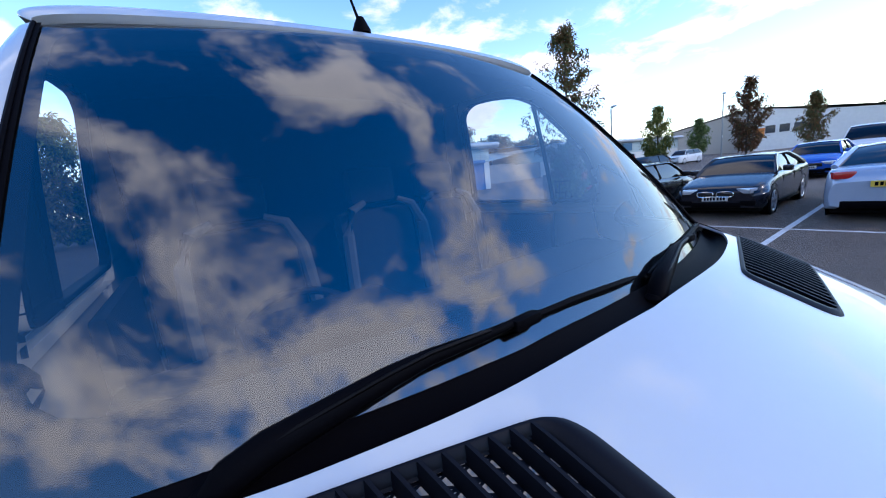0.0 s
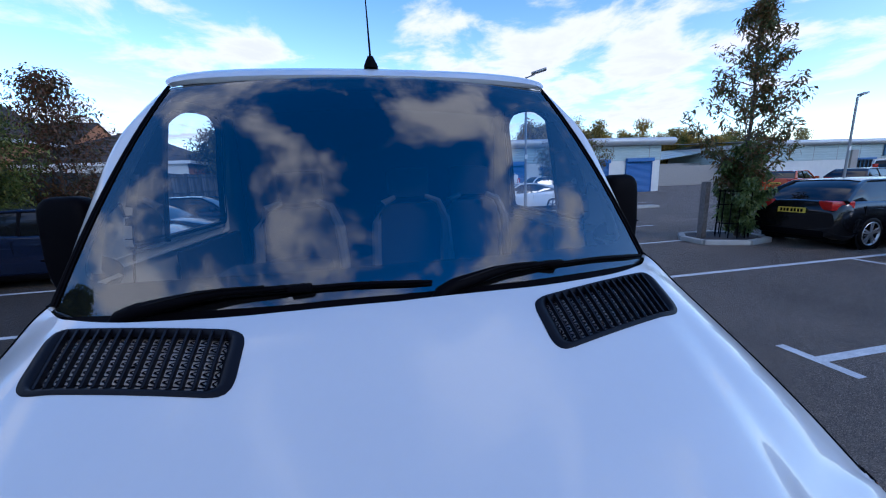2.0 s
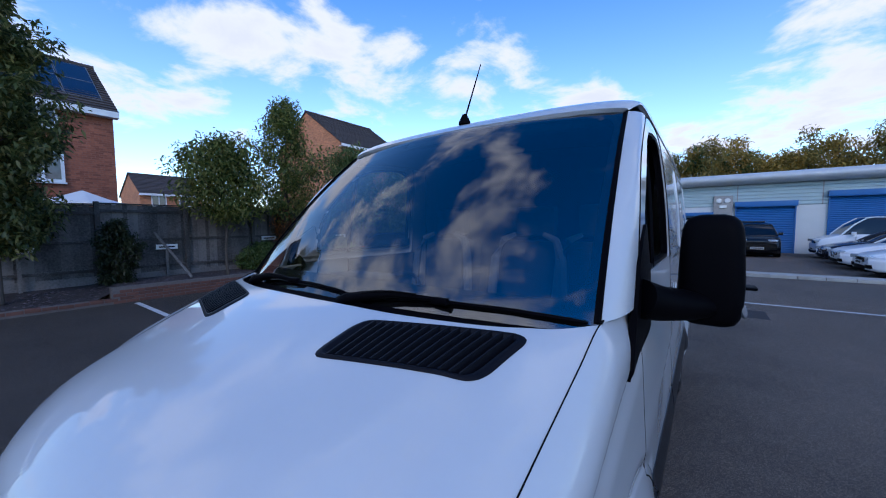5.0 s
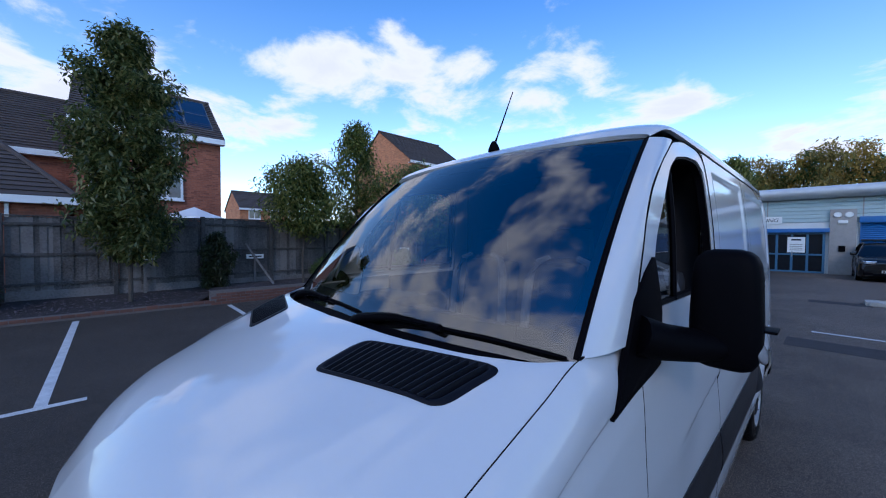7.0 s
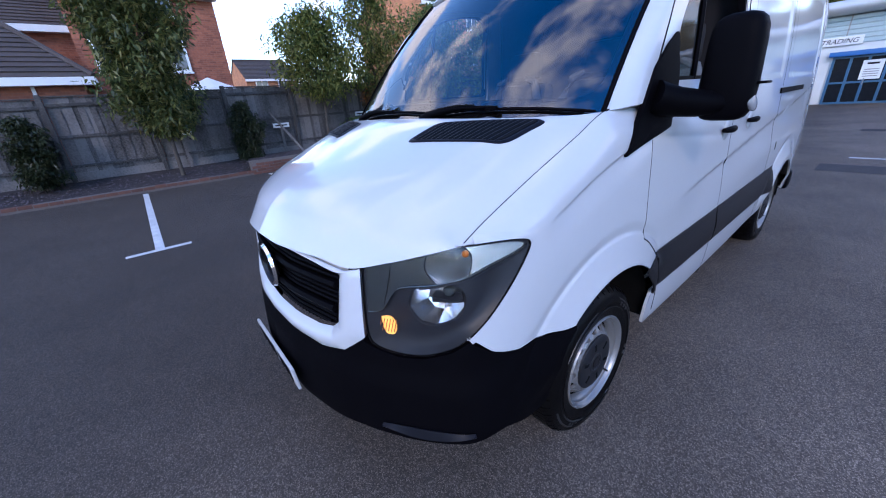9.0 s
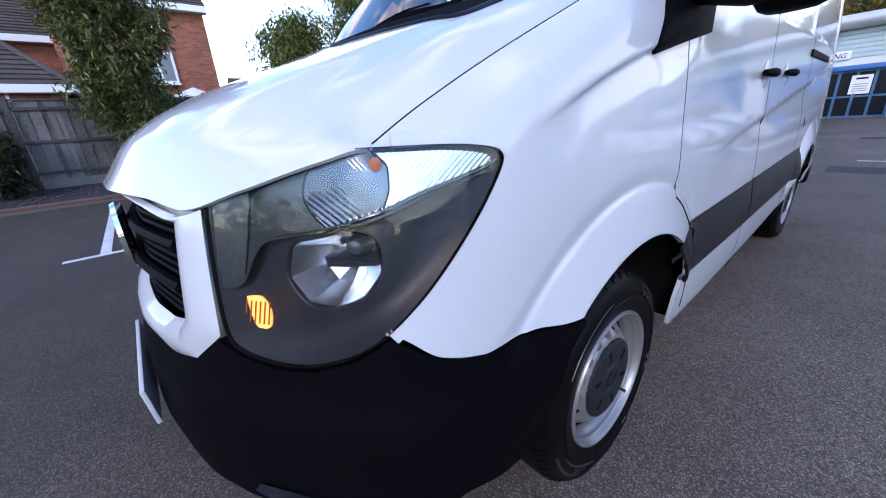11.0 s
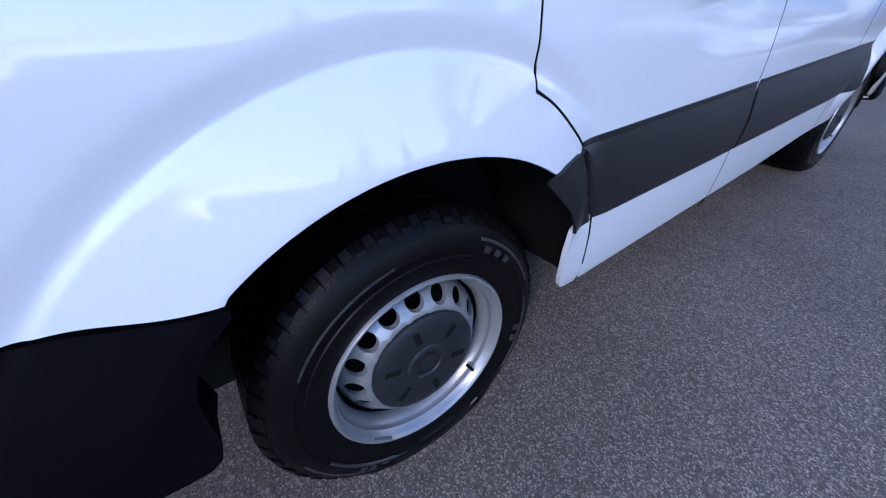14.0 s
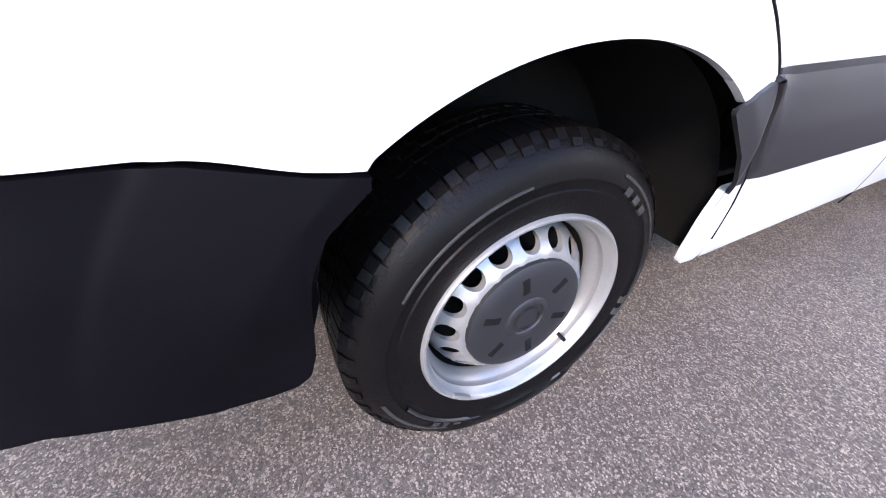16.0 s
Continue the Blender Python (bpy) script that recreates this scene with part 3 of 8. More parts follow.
def build_van():
    van = thing("panel_van", "white panel van parked on asphalt, black plastic bumper and mouldings", "van")
    # ---- front wing, with the arch and the opening for the headlamp
    sy = s_of_y
    arch = lambda y: 0.310 + np.sqrt(np.maximum(ARCH_R**2 - (y - HUB_Y - 0.005) ** 2, 0))
    bump_line = curve([(0.15, 0.86), (0.266, 0.836), (0.34, 0.775), (0.45, 0.742), (0.558, 0.740), (0.66, 0.722), (0.714, 0.718)])

    def y_of_s(s):
        return np.interp(s, _len, _Y)

    lamp = [(s_of_x(0.618), 1.047), (s_of_x(0.70), 1.080), (s_of_x(0.80), 1.107), (s_of_x(0.885), 1.131), (sy(0.40), 1.127), (sy(0.470), 1.117), (sy(0.494), 1.108), (sy(0.499), 1.088), (sy(0.43), 0.998), (sy(0.34), 0.905), (sy(0.27), 0.845),
            (s_of_x(0.87), 0.800), (s_of_x(0.80), 0.768), (s_of_x(0.72), 0.757), (s_of_x(0.65), 0.770), (s_of_x(0.615), 0.800)]
    lamp = rounded(lamp, {0, 3})
    lc = np.mean(lamp, 0)
    lamp_cut = [tuple(lc + (np.array(p) - lc) * (1.035 if p[0] > s_of_y(0.27) and (p[1] < 1.0 or p[0] > s_of_y(0.37)) else 0.985)) for p in lamp]

    def wing_bottom(s):
        y = y_of_s(s)
        return np.where(y < 0.714, bump_line(y), np.maximum(arch(y), 0.718))

    wing_top = lambda s: shut_line(y_of_s(s))
    skin_patch("front_wing", sy(0.16), sy(1.251), wing_bottom, wing_top, 150, 96, PAINT, van, holes=[lamp_cut], roll_top=True)
    dense = [tuple(np.array(a_) * (1 - k / 8) + np.array(b_) * k / 8) for a_, b_ in zip(lamp, lamp[1:] + lamp[:1]) for k in range(8)]
    arc = np.array([p for p in dense if p[0] > (s_of_y(0.292) if p[1] > 1.0 else s_of_y(0.262))], float)
    q_ = np.concatenate([[0], np.cumsum(np.hypot(*np.diff(arc, axis=0).T))])
    arc = np.stack([np.interp(np.linspace(0, q_[-1], 150), q_, arc[:, k]) for k in (0, 1)], -1)
    tan = np.gradient(arc, axis=0)
    nor = np.stack([-tan[:, 1], tan[:, 0]], -1) / np.hypot(*tan.T)[:, None]
    nor = nor * np.sign(((arc - lc) * nor).sum(1))[:, None]
    nor = np.stack([np.convolve(np.pad(nor[:, k], 4, "edge"), np.ones(9) / 9, "valid") for k in (0, 1)], -1)
    G = arc[:, None, :] + nor[:, None, :] * np.array([0.021, 0.015, 0.007, 0.0])[None, :, None]
    lid = shut_line(y_of_s(G[..., 0]))
    G[..., 1] = np.minimum(G[..., 1], lid - 0.001)
    blend = np.array([1.0, 0.8, 0.35, 0.0])[None, :, None]
    lift = np.array([-0.0003, 0.0004, 0.0004, 0.0])[None, :]
    FP = skin(G[..., 0], G[..., 1], lift, lid) * blend + skin(G[..., 0], G[..., 1], lift) * (1 - blend)
    for sign in (1, -1):
        sheet("lamp_flange", FP * np.array([sign, 1, 1]), PAINT, van, (sign, -1, 0), 0.004)
    seam = curve([(1.251, 0.894), (1.30, 0.868), (1.36, 0.817), (1.415, 0.757)])
    skin_patch("wing_tail", sy(1.2512), sy(1.405), lambda s: np.maximum(arch(y_of_s(s)), 0.735), lambda s: np.maximum(seam(y_of_s(s)) - 0.004, 0.74), 24, 14, PAINT, van)
    # black arch piece behind the wheel, the sill tip below it
    skin_patch("arch_moulding", sy(1.281), sy(1.492), pairwise([(sy(1.281), 0.722), (sy(1.363), 0.643), (sy(1.419), 0.553), (sy(1.492), 0.556)]),
               pairwise([(sy(1.281), 0.728), (sy(1.34), 0.749), (sy(1.388), 0.761), (sy(1.446), 0.672), (sy(1.492), 0.561)]), 40, 12, TRIM, van, off=0.008, hem=0.008)
    skin_patch("sill_tip", sy(1.438), sy(1.535), pairwise([(sy(1.438), 0.46), (sy(1.446), 0.38), (sy(1.458), 0.345), (sy(1.482), 0.330), (sy(1.535), 0.326)]), lambda s: 0.549 + 0 * s, 24, 12, PAINT, van, hem=0.014)
    # ---- bonnet
    prof = curve([(-0.10, 1.050), (-0.04, 1.098), (0.03, 1.148), (0.11, 1.196), (0.30, 1.294), (0.49, 1.371), (0.63, 1.422), (0.74, 1.450), (0.82, 1.466)])
    lip_y = curve([(0, -0.022), (0.18, -0.012), (0.32, 0.012), (0.43, 0.036), (0.549, 0.066), (0.70, 0.141), (0.80, 0.212), (0.832, 0.239), (0.857, 0.264), (0.872, 0.292)])
    y_front = lambda q: lip_y(q) - 0.030 * np.exp(-((np.asarray(q) / 0.42) ** 4))
    z_front = curve([(0, 1.064), (0.30, 1.056), (0.43, 1.050), (0.549, 1.036), (0.70, 1.074), (0.80, 1.107), (0.832, 1.117), (0.857, 1.125), (0.872, 1.129)])
    y_rear = curve([(0, 0.710), (0.33, 0.726), (0.60, 0.773), (0.79, 0.846), (0.905, 0.950)])

    ey = np.linspace(0.20, 1.05, 90)
    E = skin(sy(ey), shut_line(ey), 0.0, shut_line(ey))
    E = np.concatenate([[(0.872, 0.292, 1.130)], E[E[:, 1] > 0.305]])
    edge_x = lambda y: np.interp(y, E[:, 1], E[:, 0]) - 0.004
    edge_z = lambda y: np.interp(y, E[:, 1], E[:, 2]) - 0.001

    def bonnet_z(x, y):
        ax = np.abs(x)
        yp = y - 0.265 * ax**2
        v = np.clip((y - y_front(ax)) / (y_rear(ax) - y_front(ax)), 0, 1)
        z = prof(yp) + (z_front(ax) - prof(y_front(ax) - 0.265 * ax**2)) * (1 - v) ** 8
        z = z + 0.036 * np.exp(-(((y - 0.08) / 0.21) ** 2)) * (1 - sstep(0.5, 0.85, ax)) * sstep(-0.02, 0.10, v)
        z = z - 0.006 * np.exp(-(((y - 0.22) / 0.14) ** 2)) * sstep(0.5, 0.7, ax) * (1 - sstep(0.74, 0.86, ax)) * sstep(0.0, 0.10, v)
        line = ax - (0.50 + 0.20 * v)
        z = z - 0.010 * sstep(0, 0.10, line) * (1 - v) * sstep(0.02, 0.2, v) * 2
        xe = edge_x(y)
        return z + (edge_z(y) - z) * np.clip((ax - (xe - 0.15)) / 0.15, 0, 1) ** 2.6 * sstep(0.24, 0.295, y)

    nu, nv = 151, 120
    u, v = np.linspace(-1, 1, nu)[:, None], np.linspace(0, 1, nv)[None, :]
    bx = u * edge_x(0.292 * (1 - v) + y_rear(0.905) * v)
    by = y_front(np.abs(u) * float(edge_x(0.292))) * (1 - v) + y_rear(np.abs(u) * 0.905) * v
    BP = np.stack([bx, by, bonnet_z(bx, by)], -1)
    vent_corner = [(0.330, 0.668), (0.792, 0.806), (0.742, 0.622), (0.314, 0.499)]
    vc = np.mean(vent_corner, 0)
    hole = [tuple(vc + (np.array(p) - vc) * 0.945) for p in vent_corner]
    hole = [tuple(p) for p in loop_points(hole, 80, 0.043)]
    cx, cy = (bx[:-1, :-1] + bx[1:, 1:]) / 2, (by[:-1, :-1] + by[1:, 1:]) / 2
    keep = ~(inside(hole, cx, cy) | inside(hole, -cx, cy))
    sheet("bonnet", BP, PAINT, van, (0, -0.3, 1), 0.007, keep)
    # ---- air vents in the bonnet
    for sign in (1, -1):
        out2, in2 = vent_corner, [tuple(vc + (np.array(p) - vc) * k) for p, k in zip(vent_corner, (0.84, 0.86, 0.84, 0.84))]
        G = ring_grid(out2, in2, 96, 4, 0.045, 0.02)
        P = np.stack([G[..., 0] * sign, G[..., 1], bonnet_z(G[..., 0], G[..., 1]) + np.array([0.001, 0.006, 0.006, -0.006])[None, :]], -1)
        vent = sheet("air_vent", P, VENT, van, (0, 0, 1), 0.02, None, "black plastic louvred bonnet vent")
        a, b, c, d = (np.array(p) for p in in2)
        at = lambda uu, ww: (a * (1 - uu) + b * uu) * (1 - ww) + (d * (1 - uu) + c * uu) * ww
        for k in range(15):
            uu = (k + 0.5) / 15
            hw = 0.0024
            verts, faces = [], []
            for i in range(7):
                p = at(uu + 0.0, -0.03 + 1.06 * i / 6)
                z0 = float(bonnet_z(p[0], p[1]))
                for dx, dz in ((-hw, 0.0075), (hw, 0.0075), (hw + 0.004, -0.014), (-hw + 0.004, -0.014)):
                    verts.append(((p[0] + dx) * sign, p[1], z0 + dz))
            for i in range(6):
                for j in range(4):
                    faces.append((i * 4 + j, i * 4 + (j + 1) % 4, (i + 1) * 4 + (j + 1) % 4, (i + 1) * 4 + j))
            mesh_object("slat", verts, faces, VENT, vent)
        # zigzag grid below the slats
        verts, faces = [], []

        def bar(p, q, w=0.0017):
            dd = np.array(q) - np.array(p)
            nn = np.array([-dd[1], dd[0]]) / max(np.hypot(*dd), 1e-6) * w
            k0 = len(verts)
            for e in (np.array(p) + nn, np.array(p) - nn, np.array(q) - nn, np.array(q) + nn):
                verts.append((e[0] * sign, e[1], float(bonnet_z(e[0], e[1])) - 0.014))
            faces.append((k0, k0 + 1, k0 + 2, k0 + 3))

        for k in range(-1, 15):
            for j in range(7):
                ua, ub, wa, wb = max(0.0, (k + 0.5) / 15), min(1.0, (k + 1.5) / 15), j / 7, (j + 1) / 7
                bar(at(ua, wa), at(ub, (wa + wb) / 2))
                bar(at(ub, (wa + wb) / 2), at(ua, wb))
                bar(at(ua, wa), at(ub, wa))
        mesh_object("grid", verts, faces, VENT, vent, smooth=False)
        G = flat_fill(vent_corner, 5)
        P = np.stack([G[..., 0] * sign, G[..., 1], bonnet_z(G[..., 0], G[..., 1]) - 0.022], -1)
        sheet("duct", P, DUCT, vent, (0, 0, 1), 0)
    # ---- windscreen with its black border
    def screen(uu, vv, off=0.0):
        uu, vv = np.broadcast_arrays(np.asarray(uu, float), np.asarray(vv, float))
        x = uu * (0.905 + (0.842 - 0.905) * vv)
        y = 0.966 + (1.651 - 0.966) * vv - (0.165 * (1 - vv) + 0.090 * vv) * (1 - uu**2)
        z = 1.437 + (2.156 - 1.437) * vv + (0.022 * (1 - vv) + 0.030 * vv) * (1 - uu**2)
        b = 0.030 * 4 * vv * (1 - vv) + off
        return np.stack([x, y - 0.70 * b, z + 0.70 * b], -1)

    u, v = np.linspace(-1, 1, 61)[:, None], np.linspace(-0.11, 1, 46)[None, :]
    glass_ob = sheet("windscreen", screen(u, v), SCREEN, van, (0, -1, 1), 0, None, "tinted glass windscreen reflecting clouds")
    glass_ob.visible_shadow = False
    G = ring_grid([(-1, -0.11), (1, -0.11), (1, 1), (-1, 1)], [(-0.952, 0.062), (0.952, 0.062), (0.955, 0.972), (-0.955, 0.972)], 160, 4, 0.0, 0.10)
    sheet("windscreen_border", screen(G[..., 0], G[..., 1], -0.004), BLACK_GLOSS, van, (0, -1, 1), 0.0)
    G = np.stack(np.broadcast_arrays(np.linspace(-0.30, 0.30, 20)[:, None], np.linspace(0.90, 0.975, 5)[None, :]), -1)
    sheet("sensor_shade", screen(G[..., 0] * (1 + 0 * G[..., 1]), G[..., 1], -0.006), BLACK_GLOSS, van, (0, -1, 1), 0)
    # rubber seal round the screen, and the white pillars
    for sign in (1, -1):
        e = screen(np.full(30, 0.998 * sign), np.linspace(0.0, 1.0, 30), 0.004)
        tube_part("screen_seal", e, 0.0050, BLACK, van, sides=6)
        G = np.stack(np.broadcast_arrays(np.linspace(0.983, 0.998, 4)[:, None] * sign, np.linspace(0.0, 1.0, 30)[None, :]), -1)
        sheet("screen_trim", screen(G[..., 0], G[..., 1], 0.003), BLACK, van, (0, -1, 1), 0.0)
    frame_line = curve([(1.44, 1.170), (1.587, 1.225), (1.65, 1.255), (1.74, 1.302), (1.81, 1.336), (1.93, 1.430), (2.045, 1.590), (2.16, 1.780)])
    for sign in (1, -1):
        vv = np.linspace(0.0, 1.0, 40)
        edge = screen(np.full(40, 1.003), vv, 0.0)
        zz = np.linspace(1.452, 2.16, 40)
        rear = skin(sy(frame_line(zz)), zz)
        rows = []
        for w in np.linspace(0, 1, 9):
            p = edge * (1 - w) + rear * w
            p = p + np.outer(np.ones(40), [0.015 * math.sin(w * math.pi), -0.010 * math.sin(w * math.pi), 0.004])
            rows.append(p)
        P = np.stack(rows, 1) * np.array([sign, 1, 1])
        sheet("windscreen_pillar", P, PAINT, van, (sign, -0.5, 0.2), 0.01)
    # ---- cowl between bonnet and screen
    u, v = np.linspace(-1, 1, 61)[:, None], np.linspace(0, 1, 8)[None, :]
    lo = np.stack([u * 0.90, y_rear(np.abs(u * 0.90)) - 0.01, 0 * u], -1)[:, 0]
    lo[:, 2] = bonnet_z(lo[:, 0], lo[:, 1]) - 0.012
    hi = screen(np.linspace(-1, 1, 61), np.full(61, -0.030), 0.003)
    P = lo[:, None, :] * (1 - v[..., None]) + hi[:, None, :] * v[..., None]
    P[..., 2] -= 0.018 * np.sin(v * np.pi)
    sheet("cowl", P, BLACK, van, (0, -0.3, 1), 0.01)
    cowl_v = curve([(-0.90, -0.085), (-0.70, -0.102), (-0.58, -0.098), (-0.524, -0.078), (-0.465, -0.060), (-0.40, -0.045), (-0.29, -0.032), (-0.15, -0.026), (0.02, -0.027), (0.30, -0.030), (0.70, -0.032), (0.90, -0.030)])
    uu, w = np.linspace(-0.995, 0.995, 81)[:, None], np.array([0.0, 0.35, 0.8, 1.0])[None, :]
    sheet("cowl_trim", screen(uu, -0.112 + (cowl_v(uu * 0.905) + 0.112) * w, np.array([0.003, 0.007, 0.006, 0.001])[None, :]), BLACK, van, (0, -0.4, 1), 0.0, None, "black plastic scuttle strip")
    # ---- wipers
    for pv, arm_x, b0, b1 in ((-0.69, -0.24, -0.63, 0.10), (0.10, 0.48, 0.15, 0.875)):
        wiper = thing("wiper", "", "")
        wiper.parent = van
        lift = lambda q: 0.006 - 0.020 * max(0.0, 1 - abs(q - b0) / 0.22) - 0.012 * max(0.0, 1 - abs(q - b1) / 0.2)
        blade = [screen(q / 0.9, lift(q), 0.012)[()] for q in np.linspace(b0, b1, 18)]
        tube_part("blade", blade, [0.004] + [0.0068] * 16 + [0.004], BLACK, wiper, sides=6)
        tube_part("rubber", [np.array(p) + [0, 0.009, -0.012] for p in blade], 0.005, RUBBER, wiper, sides=5)
        span = arm_x - pv
        pivot = screen(pv / 0.9, -0.062, 0.012)[()]
        tip = screen(arm_x / 0.9, 0.006, 0.024)[()]
        path = [screen((pv + span * f) / 0.9, vv, off)[()] for f, vv, off in ((0.0, -0.070, 0.012), (0.05, -0.048, 0.026), (0.14, -0.034, 0.031), (0.30, -0.020, 0.032), (0.46, -0.007, 0.032), (0.60, 0.001, 0.030), (0.82, 0.003, 0.026), (1.0, 0.006, 0.024))]
        tube_part("arm", path, [0.020, 0.0215, 0.0205, 0.0180, 0.0155, 0.0120, 0.0085, 0.006], BLACK, wiper, sides=10)
        box_part("clip", (tip[0] - 0.030, tip[0] + 0.030, tip[1] - 0.011, tip[1] + 0.009, tip[2] - 0.014, tip[2] + 0.006), BLACK, wiper, bevel=0.005)
        tube_part("washer_hose", [np.array(p) + [0, -0.012, 0.012] for p in path[2:7]], 0.003, RUBBER, wiper, sides=6)
        mesh_object("pivot_cap", *lathe([(-0.05, 0.0), (-0.05, 0.022), (0.008, 0.020), (0.016, 0.012), (0.017, 0.0)], 20, "z", pivot), BLACK, wiper)
    # ---- roof
    z_roof = curve([(1.60, 2.175), (1.655, 2.193), (1.70, 2.228), (1.775, 2.262), (1.85, 2.284), (2.1, 2.320), (2.6, 2.345), (3.5, 2.350), (4.8, 2.338), (5.15, 2.29), (5.22, 2.23)])
    yy = np.concatenate([np.linspace(1.655, 1.90, 16), np.linspace(1.93, 5.1, 40), np.linspace(5.12, 5.22, 8)])
    uu = np.sin(np.linspace(-np.pi / 2, np.pi / 2, 61))
    hw = np.interp(np.array([s_of_y(q) for q in yy]), _len, _X) + tumble(2.20)
    X = hw[:, None] * uu[None, :]
    crown = np.maximum(1 - np.abs(uu[None, :]) ** 4.5, 0) ** (1 / 2.6)
    gutter = 2.214 - 0.050 * np.exp(-(yy[:, None] - 1.655) / 0.06)
    Z = gutter + (z_roof(yy)[:, None] - gutter) * crown
    Y = yy[:, None] - 0.090 * (1 - uu[None, :] ** 2) * np.exp(-(yy[:, None] - 1.655) / 0.30)
    lip = np.exp(-(yy[:, None] - 1.655) / 0.03)
    sheet("roof", np.stack([X * (1 - 0.038 * lip), Y, Z], -1), PAINT, van, (0, 0, 1), 0.02)
    # ---- aerial
    aerial = thing("aerial", "", "")
    aerial.parent = van
    mesh_object("base", *lathe([(2.262, 0.034), (2.275, 0.033), (2.300, 0.022), (2.318, 0.013), (2.322, 0.0)], 20, "z", (0, 1.722, 0)), BLACK, aerial)
    tube_part("whip", [(0, 1.735, 2.315), (0, 1.752, 2.350), (0, 1.90, 2.655)], [0.006, 0.005, 0.0028], BLACK, aerial, sides=8)
    # ---- doors and side
    door_bottom = curve([(1.257, 0.894), (1.30, 0.868), (1.36, 0.817), (1.415, 0.757), (1.47, 0.650), (1.515, 0.552), (1.535, 0.40), (1.545, 0.330)])
    sill_z = curve([(1.5, 0.326), (1.76, 0.345), (2.2, 0.365), (2.8, 0.385), (3.5, 0.42), (5.3, 0.42)])
    waist = 1.500
    doors = skin_patch("front_door", sy(1.257), sy(2.318), lambda s: np.where(y_of_s(s) < 1.545, door_bottom(y_of_s(s)), sill_z(y_of_s(s))), lambda s: waist + 0 * s, 90, 90, PAINT, van)
    d_out = [(sy(1.190), 1.47), (sy(1.228), 1.587), (sy(1.258), 1.645), (sy(1.304), 1.738), (sy(1.336), 1.808), (sy(1.430), 1.925), (sy(1.585), 2.045), (sy(1.78), 2.158), (sy(1.98), 2.196), (sy(2.24), 2.198), (sy(2.318), 2.15), (sy(2.318), 1.47)]
    d_in = [(sy(1.372), 1.525), (sy(1.376), 1.58), (sy(1.395), 1.665), (sy(1.418), 1.735), (sy(1.450), 1.785), (sy(1.545), 1.890), (sy(1.680), 2.035), (sy(1.80), 2.098), (sy(1.98), 2.126), (sy(2.17), 2.136), (sy(2.268), 2.09), (sy(2.283), 1.525)]
    rings = skin_ring("window_frame", d_out, d_in, PAINT, van, 0.0, 0.03, 200, 4, 0.03, 0.03)
    seal_out = d_in
    ic = np.mean(d_in, 0)
    seal_in = [tuple(ic + (np.array(p) - ic) * 0.955) for p in d_in]
    seals = skin_ring("window_seal", seal_out, seal_in, BLACK, van, -0.006, 0.03, 150, 3, 0.05, 0.05)
    for door, ring_ob, seal_ob, sign in zip(doors, rings, seals, (1, -1)):
        ring_ob.parent = seal_ob.parent = door
        bar_z = np.linspace(1.51, 2.055, 14)
        for nm, yb, rad, mt in (("window_divider", 1.637, 0.012, BLACK),):
            tube_part(nm, skin(sy(yb + 0.12 * (bar_z - 1.51)), bar_z, -0.014) * np.array([sign, 1, 1]), rad, mt, door, sides=6)
        q = np.array([(1.375, 1.515), (1.637, 1.515), (1.700, 2.045), (1.670, 2.025), (1.545, 1.892), (1.450, 1.787), (1.400, 1.68), (1.376, 1.58)])
        G = flat_fill([(float(sy(a)), b) for a, b in q], 4)
        sheet("quarter_glass", skin(G[..., 0], G[..., 1], -0.016) * np.array([sign, 1, 1]), PANE, door, (sign, 0, 0), 0)
        # handle: a black grip over a pressed cup
        c = skin(sy(2.185), 1.258)
        bm = bmesh.new()
        bmesh.ops.create_uvsphere(bm, u_segments=16, v_segments=10, radius=1, matrix=pose(c[0] + 0.002, c[1] + 0.02, c[2]) @ Matrix.Diagonal((0.007, 0.055, 0.058, 1)))
        for w in bm.verts:
            w.co.x *= sign
        cup = part("handle_cup", bm, PAINT, door)
        grip = skin(sy(np.linspace(2.115, 2.285, 9)), 1.262, 0.0) + np.outer(0.034 * np.sin(np.linspace(0.25, np.pi - 0.25, 9)) ** 0.6, [1, 0, 0])
        handle = tube_part("door_handle", grip * np.array([sign, 1, 1]), [0.012, 0.015, 0.017, 0.018, 0.018, 0.018, 0.017, 0.015, 0.012], BLACK, door, "black plastic pull handle", sides=8)
    rear_arch = lambda y: 0.310 + np.sqrt(np.maximum(0.48**2 - (y - REAR_Y) ** 2, 0))
    side_bottom = lambda s: np.where(np.abs(y_of_s(s) - REAR_Y) < 0.478, np.maximum(rear_arch(y_of_s(s)), sill_z(y_of_s(s))), sill_z(y_of_s(s)))
    slider = skin_patch("sliding_door", sy(2.324), sy(3.500), side_bottom, lambda s: 2.200 + 0 * s, 70, 110, PAINT, van)
    skin_patch("rear_side", sy(3.506), sy(5.19), side_bottom, lambda s: 2.202 + 0 * s, 110, 110, PAINT, van)
    for ob, sign in zip(slider, (1, -1)):
        grip = skin(sy(np.linspace(2.60, 2.77, 9)), 1.275, 0.0) + np.outer(0.034 * np.sin(np.linspace(0.25, np.pi - 0.25, 9)) ** 0.6, [1, 0, 0])
        tube_part("door_handle", grip * np.array([sign, 1, 1]), [0.012, 0.015, 0.017, 0.018, 0.018, 0.018, 0.017, 0.015, 0.012], BLACK, ob, "black plastic pull handle", sides=8)
        c = skin(sy(2.68), 1.272)
        bm = bmesh.new()
        bmesh.ops.create_uvsphere(bm, u_segments=16, v_segments=10, radius=1, matrix=pose(c[0] + 0.002, c[1], c[2]) @ Matrix.Diagonal((0.007, 0.055, 0.058, 1)))
